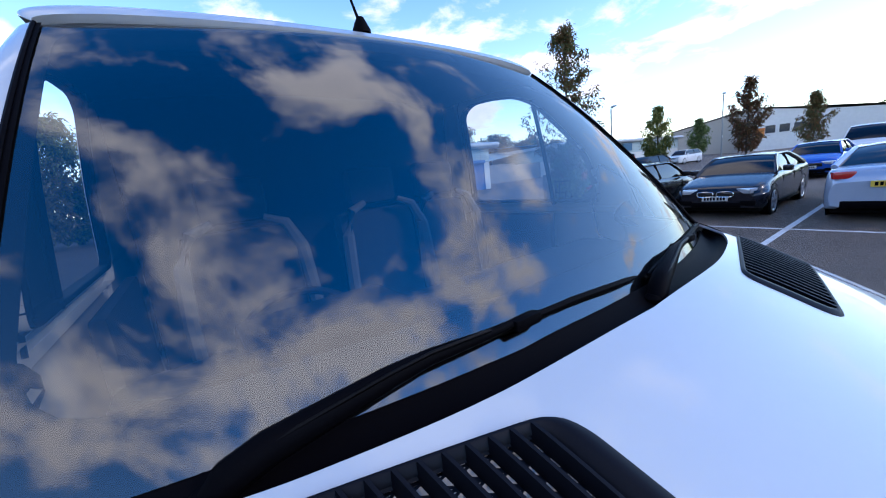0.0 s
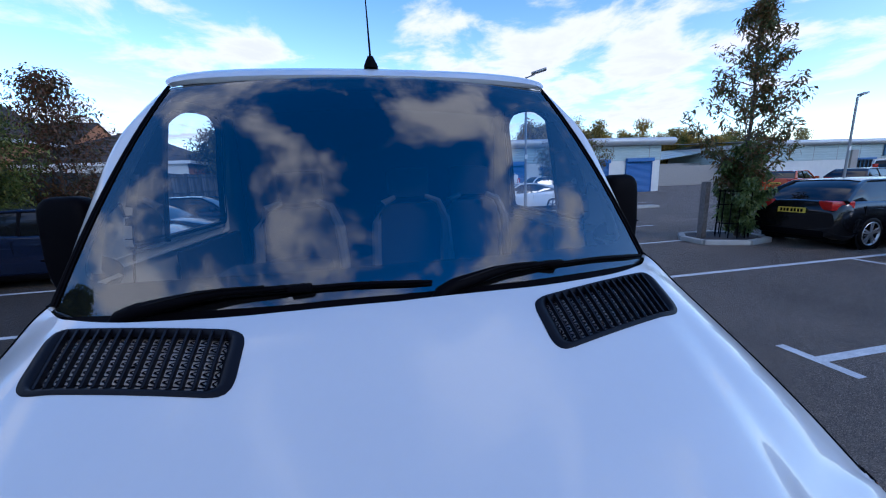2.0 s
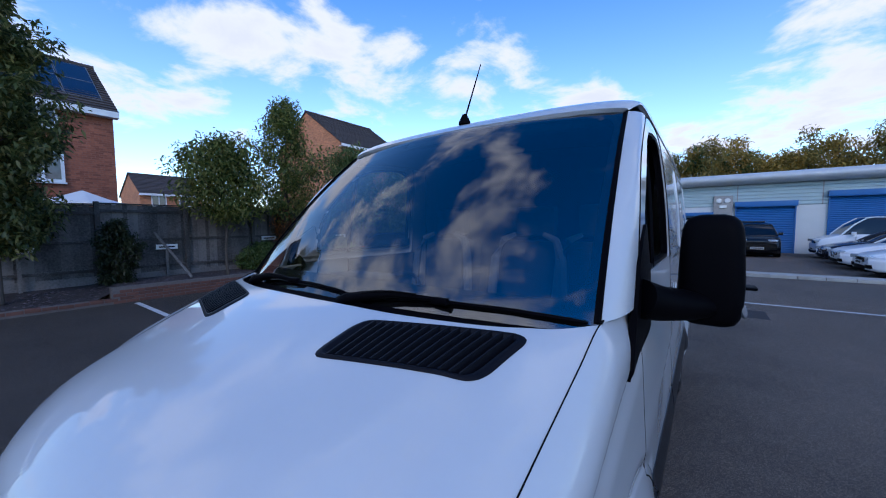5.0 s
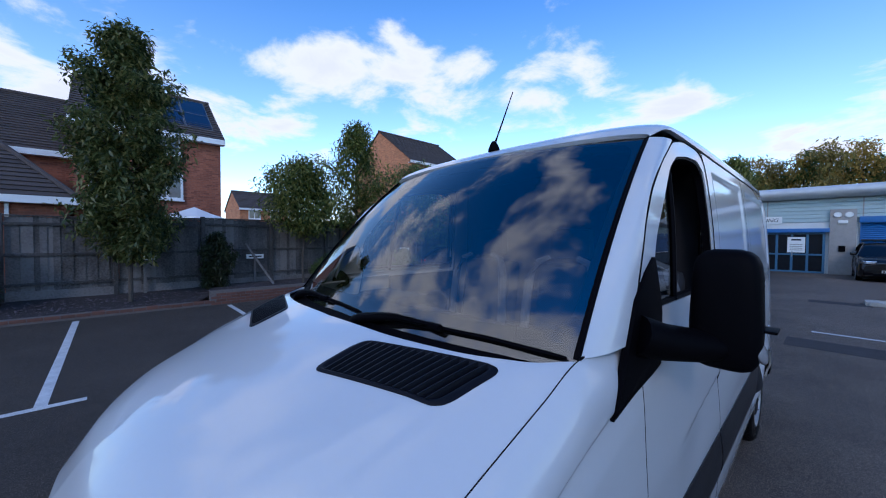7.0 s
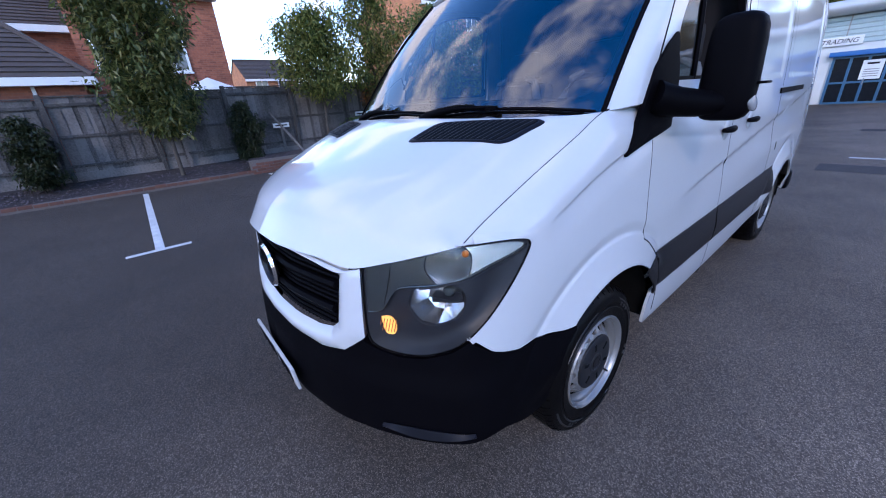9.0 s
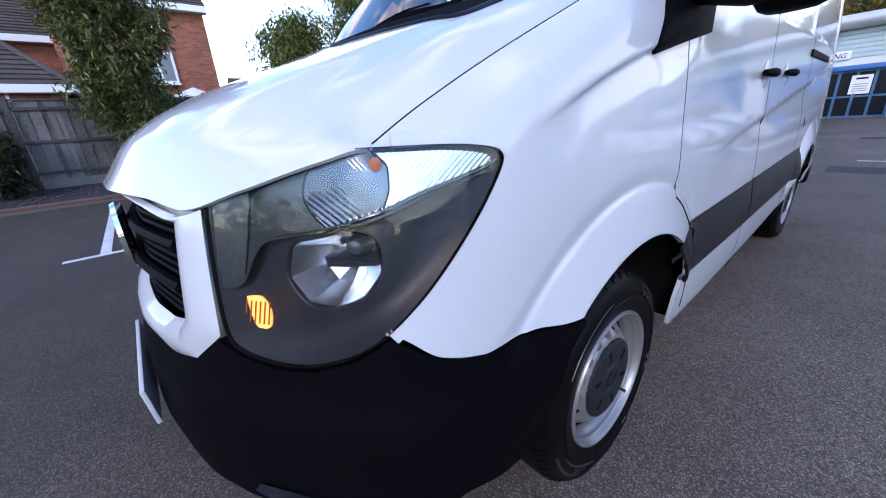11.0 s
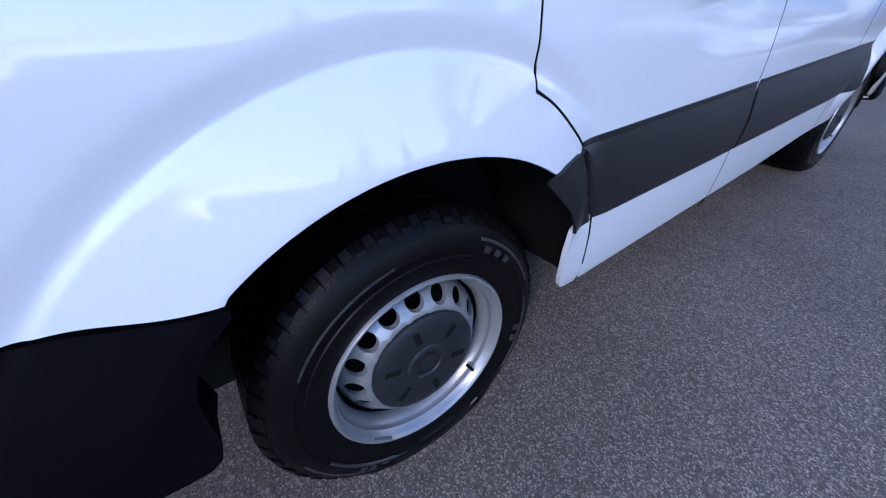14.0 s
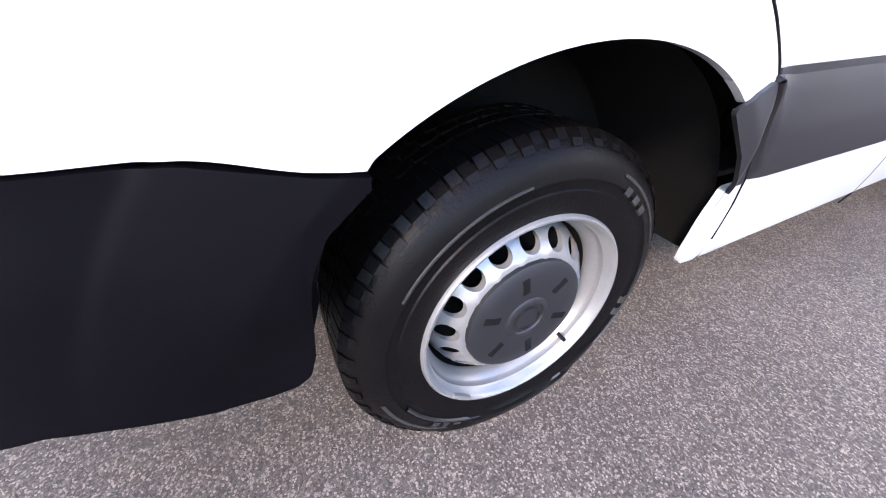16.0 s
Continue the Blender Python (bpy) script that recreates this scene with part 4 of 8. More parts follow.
        for w in bm.verts:
            w.co.x *= sign
        part("handle_cup", bm, PAINT, ob)
    skin_patch("sliding_rail", sy(3.43), sy(4.34), lambda s: 1.395 + 0 * s, lambda s: 1.432 + 0 * s, 30, 6, BLACK, van, off=0.010, hem=0.02)
    skin_patch("fuel_flap_slot", sy(3.672), sy(3.682), lambda s: 0.96 + 0 * s, lambda s: 1.02 + 0 * s, 4, 4, BLACK, van, off=0.003, hem=0.01)
    # side mouldings in two lengths, each with a canted upper face
    for nm, ya, yb in (("door_moulding", 1.400, 2.305), ("side_moulding", 2.330, 3.815)):
        lowm = pairwise([(sy(1.400), 0.756), (sy(1.453), 0.676), (sy(1.499), 0.564), (sy(1.56), 0.558), (sy(3.9), 0.578)])
        skin_patch(nm, sy(ya), sy(yb), lowm, lambda s: 0.768 + 0.016 * (y_of_s(s) - 1.4), 60, 10, TRIM, van, off=np.interp(np.linspace(0, 1, 10), [0, 0.06, 0.5, 0.92, 1], [0.006, 0.013, 0.017, 0.006, 0.002])[None, :], hem=0.02)
        skin_patch(nm + "_edge", sy(ya + 0.005), sy(yb - 0.004), lambda s: 0.763 + 0.016 * (y_of_s(s) - 1.4), lambda s: 0.777 + 0.016 * (y_of_s(s) - 1.4), 60, 4, TRIM, van, off=0.004, hem=0.012)
    # black corner piece under the mirror
    tri_b = pairwise([(sy(1.030), 1.276), (sy(1.25), 1.322), (sy(1.39), 1.350), (sy(1.42), 1.52)])
    tri_t = pairwise([(sy(1.030), 1.284), (sy(1.10), 1.405), (sy(1.20), 1.575), (sy(1.29), 1.650), (sy(1.375), 1.700), (sy(1.395), 1.62), (sy(1.42), 1.535)])
    skin_patch("mirror_base", sy(1.030), sy(1.418), tri_b, tri_t, 40, 16, BLACK, van, off=0.010, hem=0.02)
    # rubber seals that show as dark lines in the gaps
    line_y = np.linspace(SEAM_0, 0.955, 60)
    joint_z = np.linspace(0.894, 1.31, 20)
    low_y = np.linspace(1.254, 1.535, 24)
    tall = np.linspace(0.32, 2.19, 50)
    for sign in (1, -1):
        f3 = np.array([sign, 1, 1])
        e3 = skin(sy(line_y), shut_line(line_y), 0.0, shut_line(line_y))
        tube_part("bonnet_seal", (e3 + np.array([-0.0015, 0, -0.0005])) * f3, 0.0020, VOID, van, sides=6)
        tube_part("door_seal", skin(sy(np.full(20, 1.254)), joint_z, -0.0018) * f3, 0.0026, VOID, van, sides=6)
        tube_part("door_seal", skin(sy(low_y), door_bottom(low_y) - 0.002, 0.0) * f3, 0.0028, VOID, van, sides=6)
        for ys_ in (2.321, 3.503):
            tube_part("door_seal", skin(sy(np.full(50, ys_)), tall, -0.0018) * f3, 0.0026, VOID, van, sides=6)
        ol = loop_points([(float(a), b) for a, b in d_out], 90, 0.05)
        ol = ol[(ol[:, 1] > 1.49)]
        ol = ol[np.argsort(np.unwrap(np.arctan2(ol[:, 1] - 1.5, ol[:, 0] - ol[:, 0].mean())))]
        tube_part("door_seal", skin(ol[:, 0], ol[:, 1], 0.0) * f3, 0.0032, VOID, van, sides=6)
        w3 = skin(sy(np.array([0.955, 1.02, 1.10])), np.array([1.441, 1.452, 1.457]), 0.0, np.array([1.441, 1.452, 1.457]))
        tube_part("pillar_seal", w3 * f3, 0.0035, VOID, van, sides=6)
    # ---- rear end, floor, dark inner shell
    bm = bmesh.new()
    face = [(0.93, 0.34), (0.955, 0.70), (0.95, 1.15), (0.93, 1.55), (0.89, 2.05), (0.85, 2.20), (0.60, 2.30)]
    ringv = [bm.verts.new((a, 5.17, b)) for a, b in face] + [bm.verts.new((-a, 5.17, b)) for a, b in face[::-1]]
    fface = bm.faces.new(ringv)
    ext = bmesh.ops.extrude_face_region(bm, geom=[fface])
    bmesh.ops.translate(bm, verts=[q for q in ext["geom"] if isinstance(q, bmesh.types.BMVert)], vec=(0, 0.06, 0))
    part("rear_end", bm, PAINT, van)
    box_part("rear_bumper", (-0.97, 0.97, 5.17, 5.34, 0.32, 0.52), BLACK, van, bevel=0.03)
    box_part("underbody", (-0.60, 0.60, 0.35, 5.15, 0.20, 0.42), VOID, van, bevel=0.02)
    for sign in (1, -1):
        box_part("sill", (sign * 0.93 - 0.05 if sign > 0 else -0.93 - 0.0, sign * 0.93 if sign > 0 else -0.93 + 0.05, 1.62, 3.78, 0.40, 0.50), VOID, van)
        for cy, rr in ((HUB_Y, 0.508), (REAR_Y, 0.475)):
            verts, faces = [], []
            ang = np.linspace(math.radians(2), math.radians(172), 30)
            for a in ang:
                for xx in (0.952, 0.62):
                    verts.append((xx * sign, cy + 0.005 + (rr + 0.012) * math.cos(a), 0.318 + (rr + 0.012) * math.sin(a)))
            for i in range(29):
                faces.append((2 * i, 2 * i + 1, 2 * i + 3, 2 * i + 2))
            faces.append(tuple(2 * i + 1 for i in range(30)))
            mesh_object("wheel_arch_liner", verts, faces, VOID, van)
    # ---- bumper
    b_top = pairwise([(0, 0.705), (s_of_x(0.40), 0.700), (s_of_x(0.53), 0.735), (s_of_x(0.60), 0.790), (s_of_x(0.66), 0.764), (s_of_x(0.72), 0.751), (s_of_x(0.80), 0.762), (s_of_x(0.87), 0.795), (sy(0.262), 0.832), (sy(0.34), 0.771),
                      (sy(0.45), 0.738), (sy(0.558), 0.736), (sy(0.66), 0.718), (sy(0.712), 0.713)])
    b_bot = pairwise([(0, 0.385), (s_of_x(0.31), 0.40), (s_of_x(0.57), 0.435), (s_of_x(0.72), 0.430), (s_of_x(0.857), 0.450), (sy(0.325), 0.474), (sy(0.36), 0.474), (sy(0.40), 0.455), (sy(0.43), 0.438), (sy(0.485), 0.406), (sy(0.55), 0.388), (sy(0.585), 0.388),
                      (sy(0.606), 0.405), (sy(0.620), 0.450), (sy(0.628), 0.53), (sy(0.635), 0.600), (sy(0.661), 0.655), (sy(0.712), 0.700)])
    bumper = thing("front_bumper", "black textured plastic front bumper", "")
    bumper.parent = van
    skin_patch("bumper_skin", 0.0, float(sy(0.712)), b_bot, b_top, 220, 44, BLACK, bumper, off=0.004, hem=0.05)
    lip_q = np.linspace(0.68, 0.985, 16)[:, None]
    lip_w = np.linspace(0, 1, 5)[None, :]
    lip_z = 0.470 + 0.33 * (lip_q - 0.80) ** 2 * 3 + 0.030 * lip_w * np.sin(np.linspace(0.15, math.pi - 0.15, 16))[:, None]
    for sign in (1, -1):
        sheet("bumper_lip", skin(lip_q + 0 * lip_w, lip_z, 0.010 + 0.012 * (1 - lip_w)) * np.array([sign, 1, 1]), VENT, bumper, (sign, -1, 0.5), 0.012)
    plate_m = pose(0, -0.112, 0.50, 90 + 5, 0, 0)
    plate = box_part("number_plate", (-0.26, 0.26, -0.056, 0.056, -0.006, 0.006), PLATE_W, bumper, "white number plate with dark bars", bevel=0.004, m=plate_m)
    for k in range(7):
        x0 = -0.225 + k * 0.064 + (0.02 if k > 3 else 0)
        box_part("plate_bar", (x0, x0 + 0.042, -0.036, 0.036, 0.0065, 0.0085), BLACK, plate, m=plate_m)
    # ---- grille with its white surround
    g_out = [(-s_of_x(0.612), 1.040), (-s_of_x(0.549), 1.026), (-s_of_x(0.43), 1.040), (0, 1.074), (s_of_x(0.43), 1.040), (s_of_x(0.549), 1.026), (s_of_x(0.612), 1.040), (s_of_x(0.610), 0.800), (s_of_x(0.53), 0.728), (s_of_x(0.40), 0.703), (0, 0.700),
             (-s_of_x(0.40), 0.703), (-s_of_x(0.53), 0.728), (-s_of_x(0.610), 0.800)]
    g_in = [(-s_of_x(0.515), 1.006), (-s_of_x(0.49), 1.016), (-s_of_x(0.40), 1.030), (0, 1.060), (s_of_x(0.40), 1.030), (s_of_x(0.49), 1.016), (s_of_x(0.515), 1.006), (s_of_x(0.485), 0.815), (s_of_x(0.45), 0.785), (s_of_x(0.36), 0.766), (0, 0.757),
            (-s_of_x(0.36), 0.766), (-s_of_x(0.45), 0.785), (-s_of_x(0.485), 0.815)]

    def full_front(G, off):
        sg = np.sign(G[..., 0])
        P = skin(np.abs(G[..., 0]), G[..., 1], off)
        P[..., 0] *= np.where(sg < 0, -1, 1)
        return P

    a2, b2 = [], []
    for i in range(14):
        for t in np.linspace(0, 1, 8, endpoint=False):
            a2.append(np.array(g_out[i]) * (1 - t) + np.array(g_out[(i + 1) % 14]) * t)
            b2.append(np.array(g_in[i]) * (1 - t) + np.array(g_in[(i + 1) % 14]) * t)
    a2, b2 = np.array(a2, float), np.array(b2, float)
    R = np.stack([a2 + (b2 - a2) * t for t in np.linspace(0, 1, 7)], 1)
    R = np.concatenate([R, R[:1]], 0)
    offs = 0.014 * np.sin(np.linspace(0.15, np.pi, 7))[None, :] + np.array([0, 0, 0, 0, 0, -0.004, -0.02])[None, :]
    grille = sheet("grille", full_front(R, offs), PAINT, van, (0, -1, 0), 0.03, None, "black slatted grille in a white surround")
    # near-black sheet stands in for the shade behind the slats
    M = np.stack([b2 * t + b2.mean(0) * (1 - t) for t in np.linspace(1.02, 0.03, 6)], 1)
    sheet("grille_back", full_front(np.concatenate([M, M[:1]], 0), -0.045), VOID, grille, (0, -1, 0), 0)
    for k, zc in enumerate(np.linspace(0.795, 1.015, 13)):
        half = float(np.interp(zc, [0.76, 0.815, 1.01], [0.36, 0.47, 0.505]))
        xs = np.linspace(-s_of_x(half), s_of_x(half), 30)
        big = k in (4, 9)
        P = full_front(np.stack([xs, np.full(30, zc)], -1), -0.012 if big else -0.028)
        tube_part("slat", P, 0.014 if big else 0.006, BLACK, grille, sides=6)
    for k in range(40):
        xx = -0.5 + k * (1.0 / 39)
        zt = float(np.interp(abs(xx), [0, 0.4, 0.51], [1.05, 1.02, 0.99]))
        zb = float(np.interp(abs(xx), [0, 0.36, 0.45, 0.51], [0.765, 0.772, 0.80, 0.9]))
        G2 = np.stack([np.full(5, math.copysign(float(s_of_x(abs(xx))), xx)), np.linspace(zb, zt, 5)], -1)
        tube_part("rib", full_front(G2, -0.034), 0.003, BLACK, grille, sides=5)
    mesh_object("badge", *lathe([(-0.01, 0.078), (-0.012, 0.090), (0.0, 0.097), (0.012, 0.090), (0.010, 0.078)], 36, "z", (0, 0, 0), True), CHROME, grille, "plain chrome ring badge").matrix_basis = pose(0, -0.046, 0.915, 90)
    mesh_object("badge_field", *lathe([(-0.006, 0.0), (-0.006, 0.085), (0.006, 0.085), (0.008, 0.0)], 32, "z"), BLACK, grille).matrix_basis = pose(0, -0.040, 0.915, 90)
    # ---- headlamps
    for sign in (1, -1):
        flip = np.array([sign, 1, 1])
        lampob = thing("headlamp", "clear headlamp with dark bezel and lit amber bulb", "")
        lampob.parent = van
        L1 = [tuple(lc + (np.array(p) - lc) * 0.988) for p in lamp]
        G = ring_grid(lamp, L1, 160, 4, 0.012, 0.012)
        sheet("bezel_rim", skin(G[..., 0], G[..., 1], np.array([0.0005, 0.0014, 0.001, -0.006])[None, :]) * flip, BLACK, lampob, (sign, -1, 0), 0.0)
        # matt bezel with the opening of the main beam
        hole_o = [(0.776, 0.926), (0.792, 0.972), (0.822, 0.994), (0.880, 1.001), (0.936, 1.006), (0.972, 0.996), (0.988, 0.972), (0.987, 0.952), (0.977, 0.920), (0.955, 0.896), (0.918, 0.880), (0.872, 0.864), (0.835, 0.863), (0.802, 0.886)]
        hole_o = [(float(p), q) for p, q in hole_o]
        hc_ = np.mean(hole_o, 0)
        hole_i = [tuple(hc_ + (np.array(p) - hc_) * 0.93) for p in hole_o]
        lamp_f = [(float(p), q) for p, q in L1]
        G = ring_grid(lamp_f, hole_o, 140, 7, 0.012, 0.03)
        dep = np.array([-0.006, -0.016, -0.024, -0.028, -0.030, -0.027, -0.025])[None, :]
        sheet("housing", skin(G[..., 0], G[..., 1], dep) * flip, LAMP_GREY, lampob, (sign, -1, 0), 0)
        G = ring_grid(hole_o, hole_i, 80, 3, 0.03, 0.03)
        sheet("beam_collar", skin(G[..., 0], G[..., 1], np.array([-0.025, -0.027, -0.045])[None, :]) * flip, LAMP_GREY, lampob, (sign, -1, 0), 0)
        # reflector of the main beam: flat facets that narrow towards the bulb
        hoop = loop_points([tuple(p) for p in hole_o], 9, 0.01)
        cells, rv = [], []
        for sc_, dp in ((0.97, -0.030), (0.62, -0.078), (0.20, -0.100)):
            o_ = hc_ + (hoop - hc_) * sc_ + np.array([0.024, 0.006]) * (1 - sc_)
            rv.append(skin(o_[:, 0], o_[:, 1], dp) * flip)
        for i in range(2):
            for k in range(9):
                j = (k + 1) % 9
                b0 = len(cells) * 4
                cells.append((rv[i][k], rv[i][j], rv[i + 1][j], rv[i + 1][k]))
        bowl = mesh_object("reflector", [p for c4 in cells for p in c4], [tuple(range(4 * k, 4 * k + 4)) for k in range(len(cells))], BRIGHT, lampob, "bright faceted reflector", smooth=False)
        mesh_object("reflector_floor", list(rv[2]), [tuple(range(9))], BRIGHT, bowl, smooth=False)
        # the shield before the bulb: a dark shelf that runs outwards, with a hood above it
        q_ = np.linspace(0.862, 0.978, 7)
        up_, dn_ = skin(q_, 0.958 - 0.012 * np.linspace(0, 1, 7), -0.034), skin(q_, 0.936 + 0.006 * np.linspace(0, 1, 7), -0.040)
        bk_ = skin(q_, np.full(7, 0.952), -0.085)
        sv = [p * flip for tri_ in zip(up_, dn_, bk_) for p in tri_]
        mesh_object("beam_shield", sv, [(3 * k + i, 3 * k + (i + 1) % 3, 3 * k + 3 + (i + 1) % 3, 3 * k + 3 + i) for k in range(6) for i in range(3)] + [(0, 1, 2), (18, 20, 19)], LAMP_GREY, bowl, smooth=False)
        ct = skin(0.925, 0.968, -0.062) * flip
        mrot = Vector((0.62 * sign, -0.78, 0.1)).to_track_quat("Z", "Y").to_matrix().to_4x4()
        mesh_object("bulb_shield", *lathe([(-0.04, 0.022), (0.006, 0.020), (0.016, 0.012), (0.018, 0.0)], 20, "z"), LAMP_SMOKE, bowl).matrix_basis = Matrix.Translation(ct) @ mrot
        # upper band: a smoked field with fine ribs at its inner end, the round indicator lens, a bright outer reflector
        top_s = [(s_of_x(0.622), 1.045), (s_of_x(0.70), 1.077), (s_of_x(0.80), 1.104), (s_of_x(0.885), 1.128), (sy(0.40), 1.120), (sy(0.470), 1.110), (sy(0.490), 1.102)]
        low_s = [(0.640, 0.898), (0.668, 0.900), (0.698, 0.914), (0.727, 0.957), (0.752, 0.986), (0.778, 0.995), (0.868, 1.0085), (0.942, 1.026), (1.016, 1.044), (1.07, 1.059), (1.145, 1.075), (1.205, 1.091), (1.219, 1.098)]
        s_in, s_out = 0.641, 1.2185
        ft, fl = curve([(float(p), q) for p, q in top_s]), curve(low_s)
        lens_l, lens_r = curve([(0, 0.890), (0.3, 0.862), (0.6, 0.850), (1, 0.864)]), curve([(0, 0.998), (0.35, 1.012), (0.65, 1.013), (1, 0.985)])
        strip_r = curve([(0, 0.700), (0.4, 0.722), (1, 0.738)])

        def ribbed(name, fa, fb, pitch, slant, amp, mat_, n, deep, label=""):
            w_ = np.linspace(0, 1, 25)[None, :]
            q = fa(w_) + (fb(w_) - fa(w_)) * np.linspace(0, 1, n)[:, None]
            z_ = fl(q) + (ft(q) - fl(q)) * w_
            ph = ((q - s_in) - slant * (z_ - 1.0)) / pitch
            return sheet(name, skin(q, z_, deep + amp * np.abs(np.sin(np.pi * ph))) * flip, mat_, lampob, (sign, -1, 0), 0.004, None, label)

        ribbed("ribbed_strip", lambda w: s_in + 0 * w, strip_r, 0.0062, 0.06, 0.0018, LAMP_SMOKE, 120, -0.009)
        ribbed("smoked_field", lambda w: strip_r(w) + 0.001, lambda w: lens_l(w) - 0.001, 0.011, 3.0, 0.0003, LAMP_SMOKE, 40, -0.012)
        ribbed("indicator_lens", lens_l, lens_r, 0.0085, 1.15, 0.0017, RIBBED, 160, -0.008, "ribbed clear indicator lens")
        ribbed("outer_reflector", lambda w: lens_r(w) + 0.001, lambda w: s_out + 0 * w, 0.0120, 1.3, 0.0007, BRIGHT, 160, -0.010)
        w_ = np.linspace(0, 1, 16)
        for nm_, fb_ in (("lens_edge", lens_l), ("lens_edge", lens_r)):
            zz_ = fl(fb_(w_)) + (ft(fb_(w_)) - fl(fb_(w_))) * w_
            tube_part(nm_, skin(fb_(w_), zz_, -0.006) * flip, 0.0016, LAMP_GREY, lampob, sides=5)
        eq = np.linspace(0.642, 1.216, 50)
        tube_part("divider_trim", skin(eq, fl(eq) - 0.003, -0.008) * flip, 0.0026, LAMP_SMOKE, lampob, sides=6)
        tube_part("lower_trim", skin(eq[16:], fl(eq[16:]) - 0.011, -0.011) * flip, 0.0040, LAMP_GREY, lampob, sides=6)
        # the side lamp: a ribbed amber window, lit on one side
        am = [(0.652, 0.868), (0.690, 0.877), (0.720, 0.879), (0.738, 0.852), (0.730, 0.812), (0.692, 0.815), (0.652, 0.819)]
        G = flat_fill(am, 5)
        amber = sheet("amber_lamp", skin(G[..., 0], G[..., 1], -0.022) * flip, AMBER if sign > 0 else AMBER_OFF, lampob, (sign, -1, 0), 0.004, None, "lit amber side lamp" if sign > 0 else "")
        for k in range(7):
            q = 0.660 + 0.011 * k
            zz_ = np.linspace(0.824, 0.868, 5)
            tube_part("amber_rib", skin(q + (zz_ - 0.82) * 0.25, zz_, -0.0205) * flip, 0.0016, AMBER_OFF, amber, sides=5)
        c = skin(0.992, 1.105, -0.004) * flip
        bm = bmesh.new()
        bmesh.ops.create_uvsphere(bm, u_segments=12, v_segments=8, radius=1, matrix=pose(*c, 0, 0, 45 * sign) @ Matrix.Diagonal((0.010, 0.003, 0.011, 1)))
        part("amber_bulb", bm, AMBER_OFF, lampob)
        F = flat_fill(lamp, 16)
        lens = sheet("lens", skin(F[..., 0], F[..., 1], 0.0025) * flip, LENS, lampob, (sign, -1, 0), 0)
        lens.visible_shadow = False
    # ---- mirrors
    for sign in (1, -1):
        mirror = thing("door_mirror", "black plastic door mirror with clear side repeater", "")
        mirror.parent = van
        rings_, nk = [], 36
        for z_, a_, b_ in ((1.370, 0.030, 0.022), (1.373, 0.052, 0.038), (1.381, 0.068, 0.050), (1.400, 0.079, 0.060), (1.44, 0.086, 0.066), (1.50, 0.088, 0.068), (1.58, 0.085, 0.067), (1.64, 0.083, 0.065), (1.680, 0.079, 0.061),
                           (1.704, 0.070, 0.053), (1.718, 0.055, 0.042), (1.725, 0.032, 0.026)):
            ring_ = []
            for k_ in range(nk):
                w_ = 2 * math.pi * k_ / nk
                ca, sa = math.cos(w_), math.sin(w_)
                ring_.append(((1.134 + a_ * math.copysign(abs(ca) ** 0.52, ca)) * sign, min(1.424 + b_ * math.copysign(abs(sa) ** 0.62, sa), 1.484), z_))
            rings_.append(ring_)
        hv = [p for ring_ in rings_ for p in ring_]
        hf = [(i * nk + k_, i * nk + (k_ + 1) % nk, (i + 1) * nk + (k_ + 1) % nk, (i + 1) * nk + k_) for i in range(len(rings_) - 1) for k_ in range(nk)]
        bm = bmesh.new()
        hb2 = [bm.verts.new(p) for p in hv]
        for f in hf + [tuple(range(nk)), tuple((len(rings_) - 1) * nk + k_ for k_ in range(nk))]:
            bm.faces.new([hb2[k_] for k_ in f])
        part("housing", bm, BLACK, mirror, sharp=60)
        box_part("mirror_glass", (1.066 if sign > 0 else -1.202, 1.202 if sign > 0 else -1.066, 1.480, 1.488, 1.40, 1.69), CHROME, mirror, bevel=0.003)
        box_part("fin", (1.190 if sign > 0 else -1.250, 1.250 if sign > 0 else -1.190, 1.405, 1.480, 1.492, 1.501), BLACK, mirror, bevel=0.004)
        arm = [(0.955, 1.21, 1.475), (1.01, 1.27, 1.45), (1.07, 1.35, 1.435), (1.13, 1.40, 1.43)]
        bm = bmesh.new()
        v0, f0 = tube([(a * sign, b, c) for a, b, c in arm], [0.075, 0.066, 0.060, 0.045], 14)
        bv = [bm.verts.new(p) for p in v0]
        for f in f0:
            bm.faces.new([bv[k] for k in f])
        for w in bm.verts:
            w.co.z = 1.45 + (w.co.z - 1.45) * 0.82
        part("arm", bm, BLACK, mirror)
        bm = bmesh.new()
        bmesh.ops.create_uvsphere(bm, u_segments=18, v_segments=12, radius=1, matrix=pose(1.206 * sign, 1.430, 1.446, 0, -24 * sign, 0) @ Matrix.Diagonal((0.017, 0.050, 0.050, 1)))
        part("side_repeater", bm, REPEATER, mirror, "clear side repeater lens")
    # ---- cabin
    box_part("dashboard", (-0.86, 0.86, 1.02, 1.42, 0.95, 1.375), CABIN, van, bevel=0.06)
    box_part("instrument_hood", (-0.62, -0.22, 1.18, 1.42, 1.36, 1.43), CABIN, van, bevel=0.03)
    box_part("cabin_floor", (-0.86, 0.86, 1.60, 2.45, 0.50, 0.56), CABIN, van)
    box_part("bulkhead", (-0.86, 0.86, 2.42, 2.46, 0.5, 2.21), CABIN, van)
    hu = np.linspace(-1, 1, 31)
    lining = [screen(hu * 1.0, np.full(31, 0.985), -0.006), screen(hu * 1.0, np.full(31, 0.965), -0.05)]
    for yb_, zb_ in ((1.72, 2.125), (1.95, 2.15), (2.20, 2.16), (2.42, 2.16)):
        lining.append(np.stack([hu * 0.872, np.full(31, yb_), zb_ + 0.05 * (1 - hu**2)], -1))
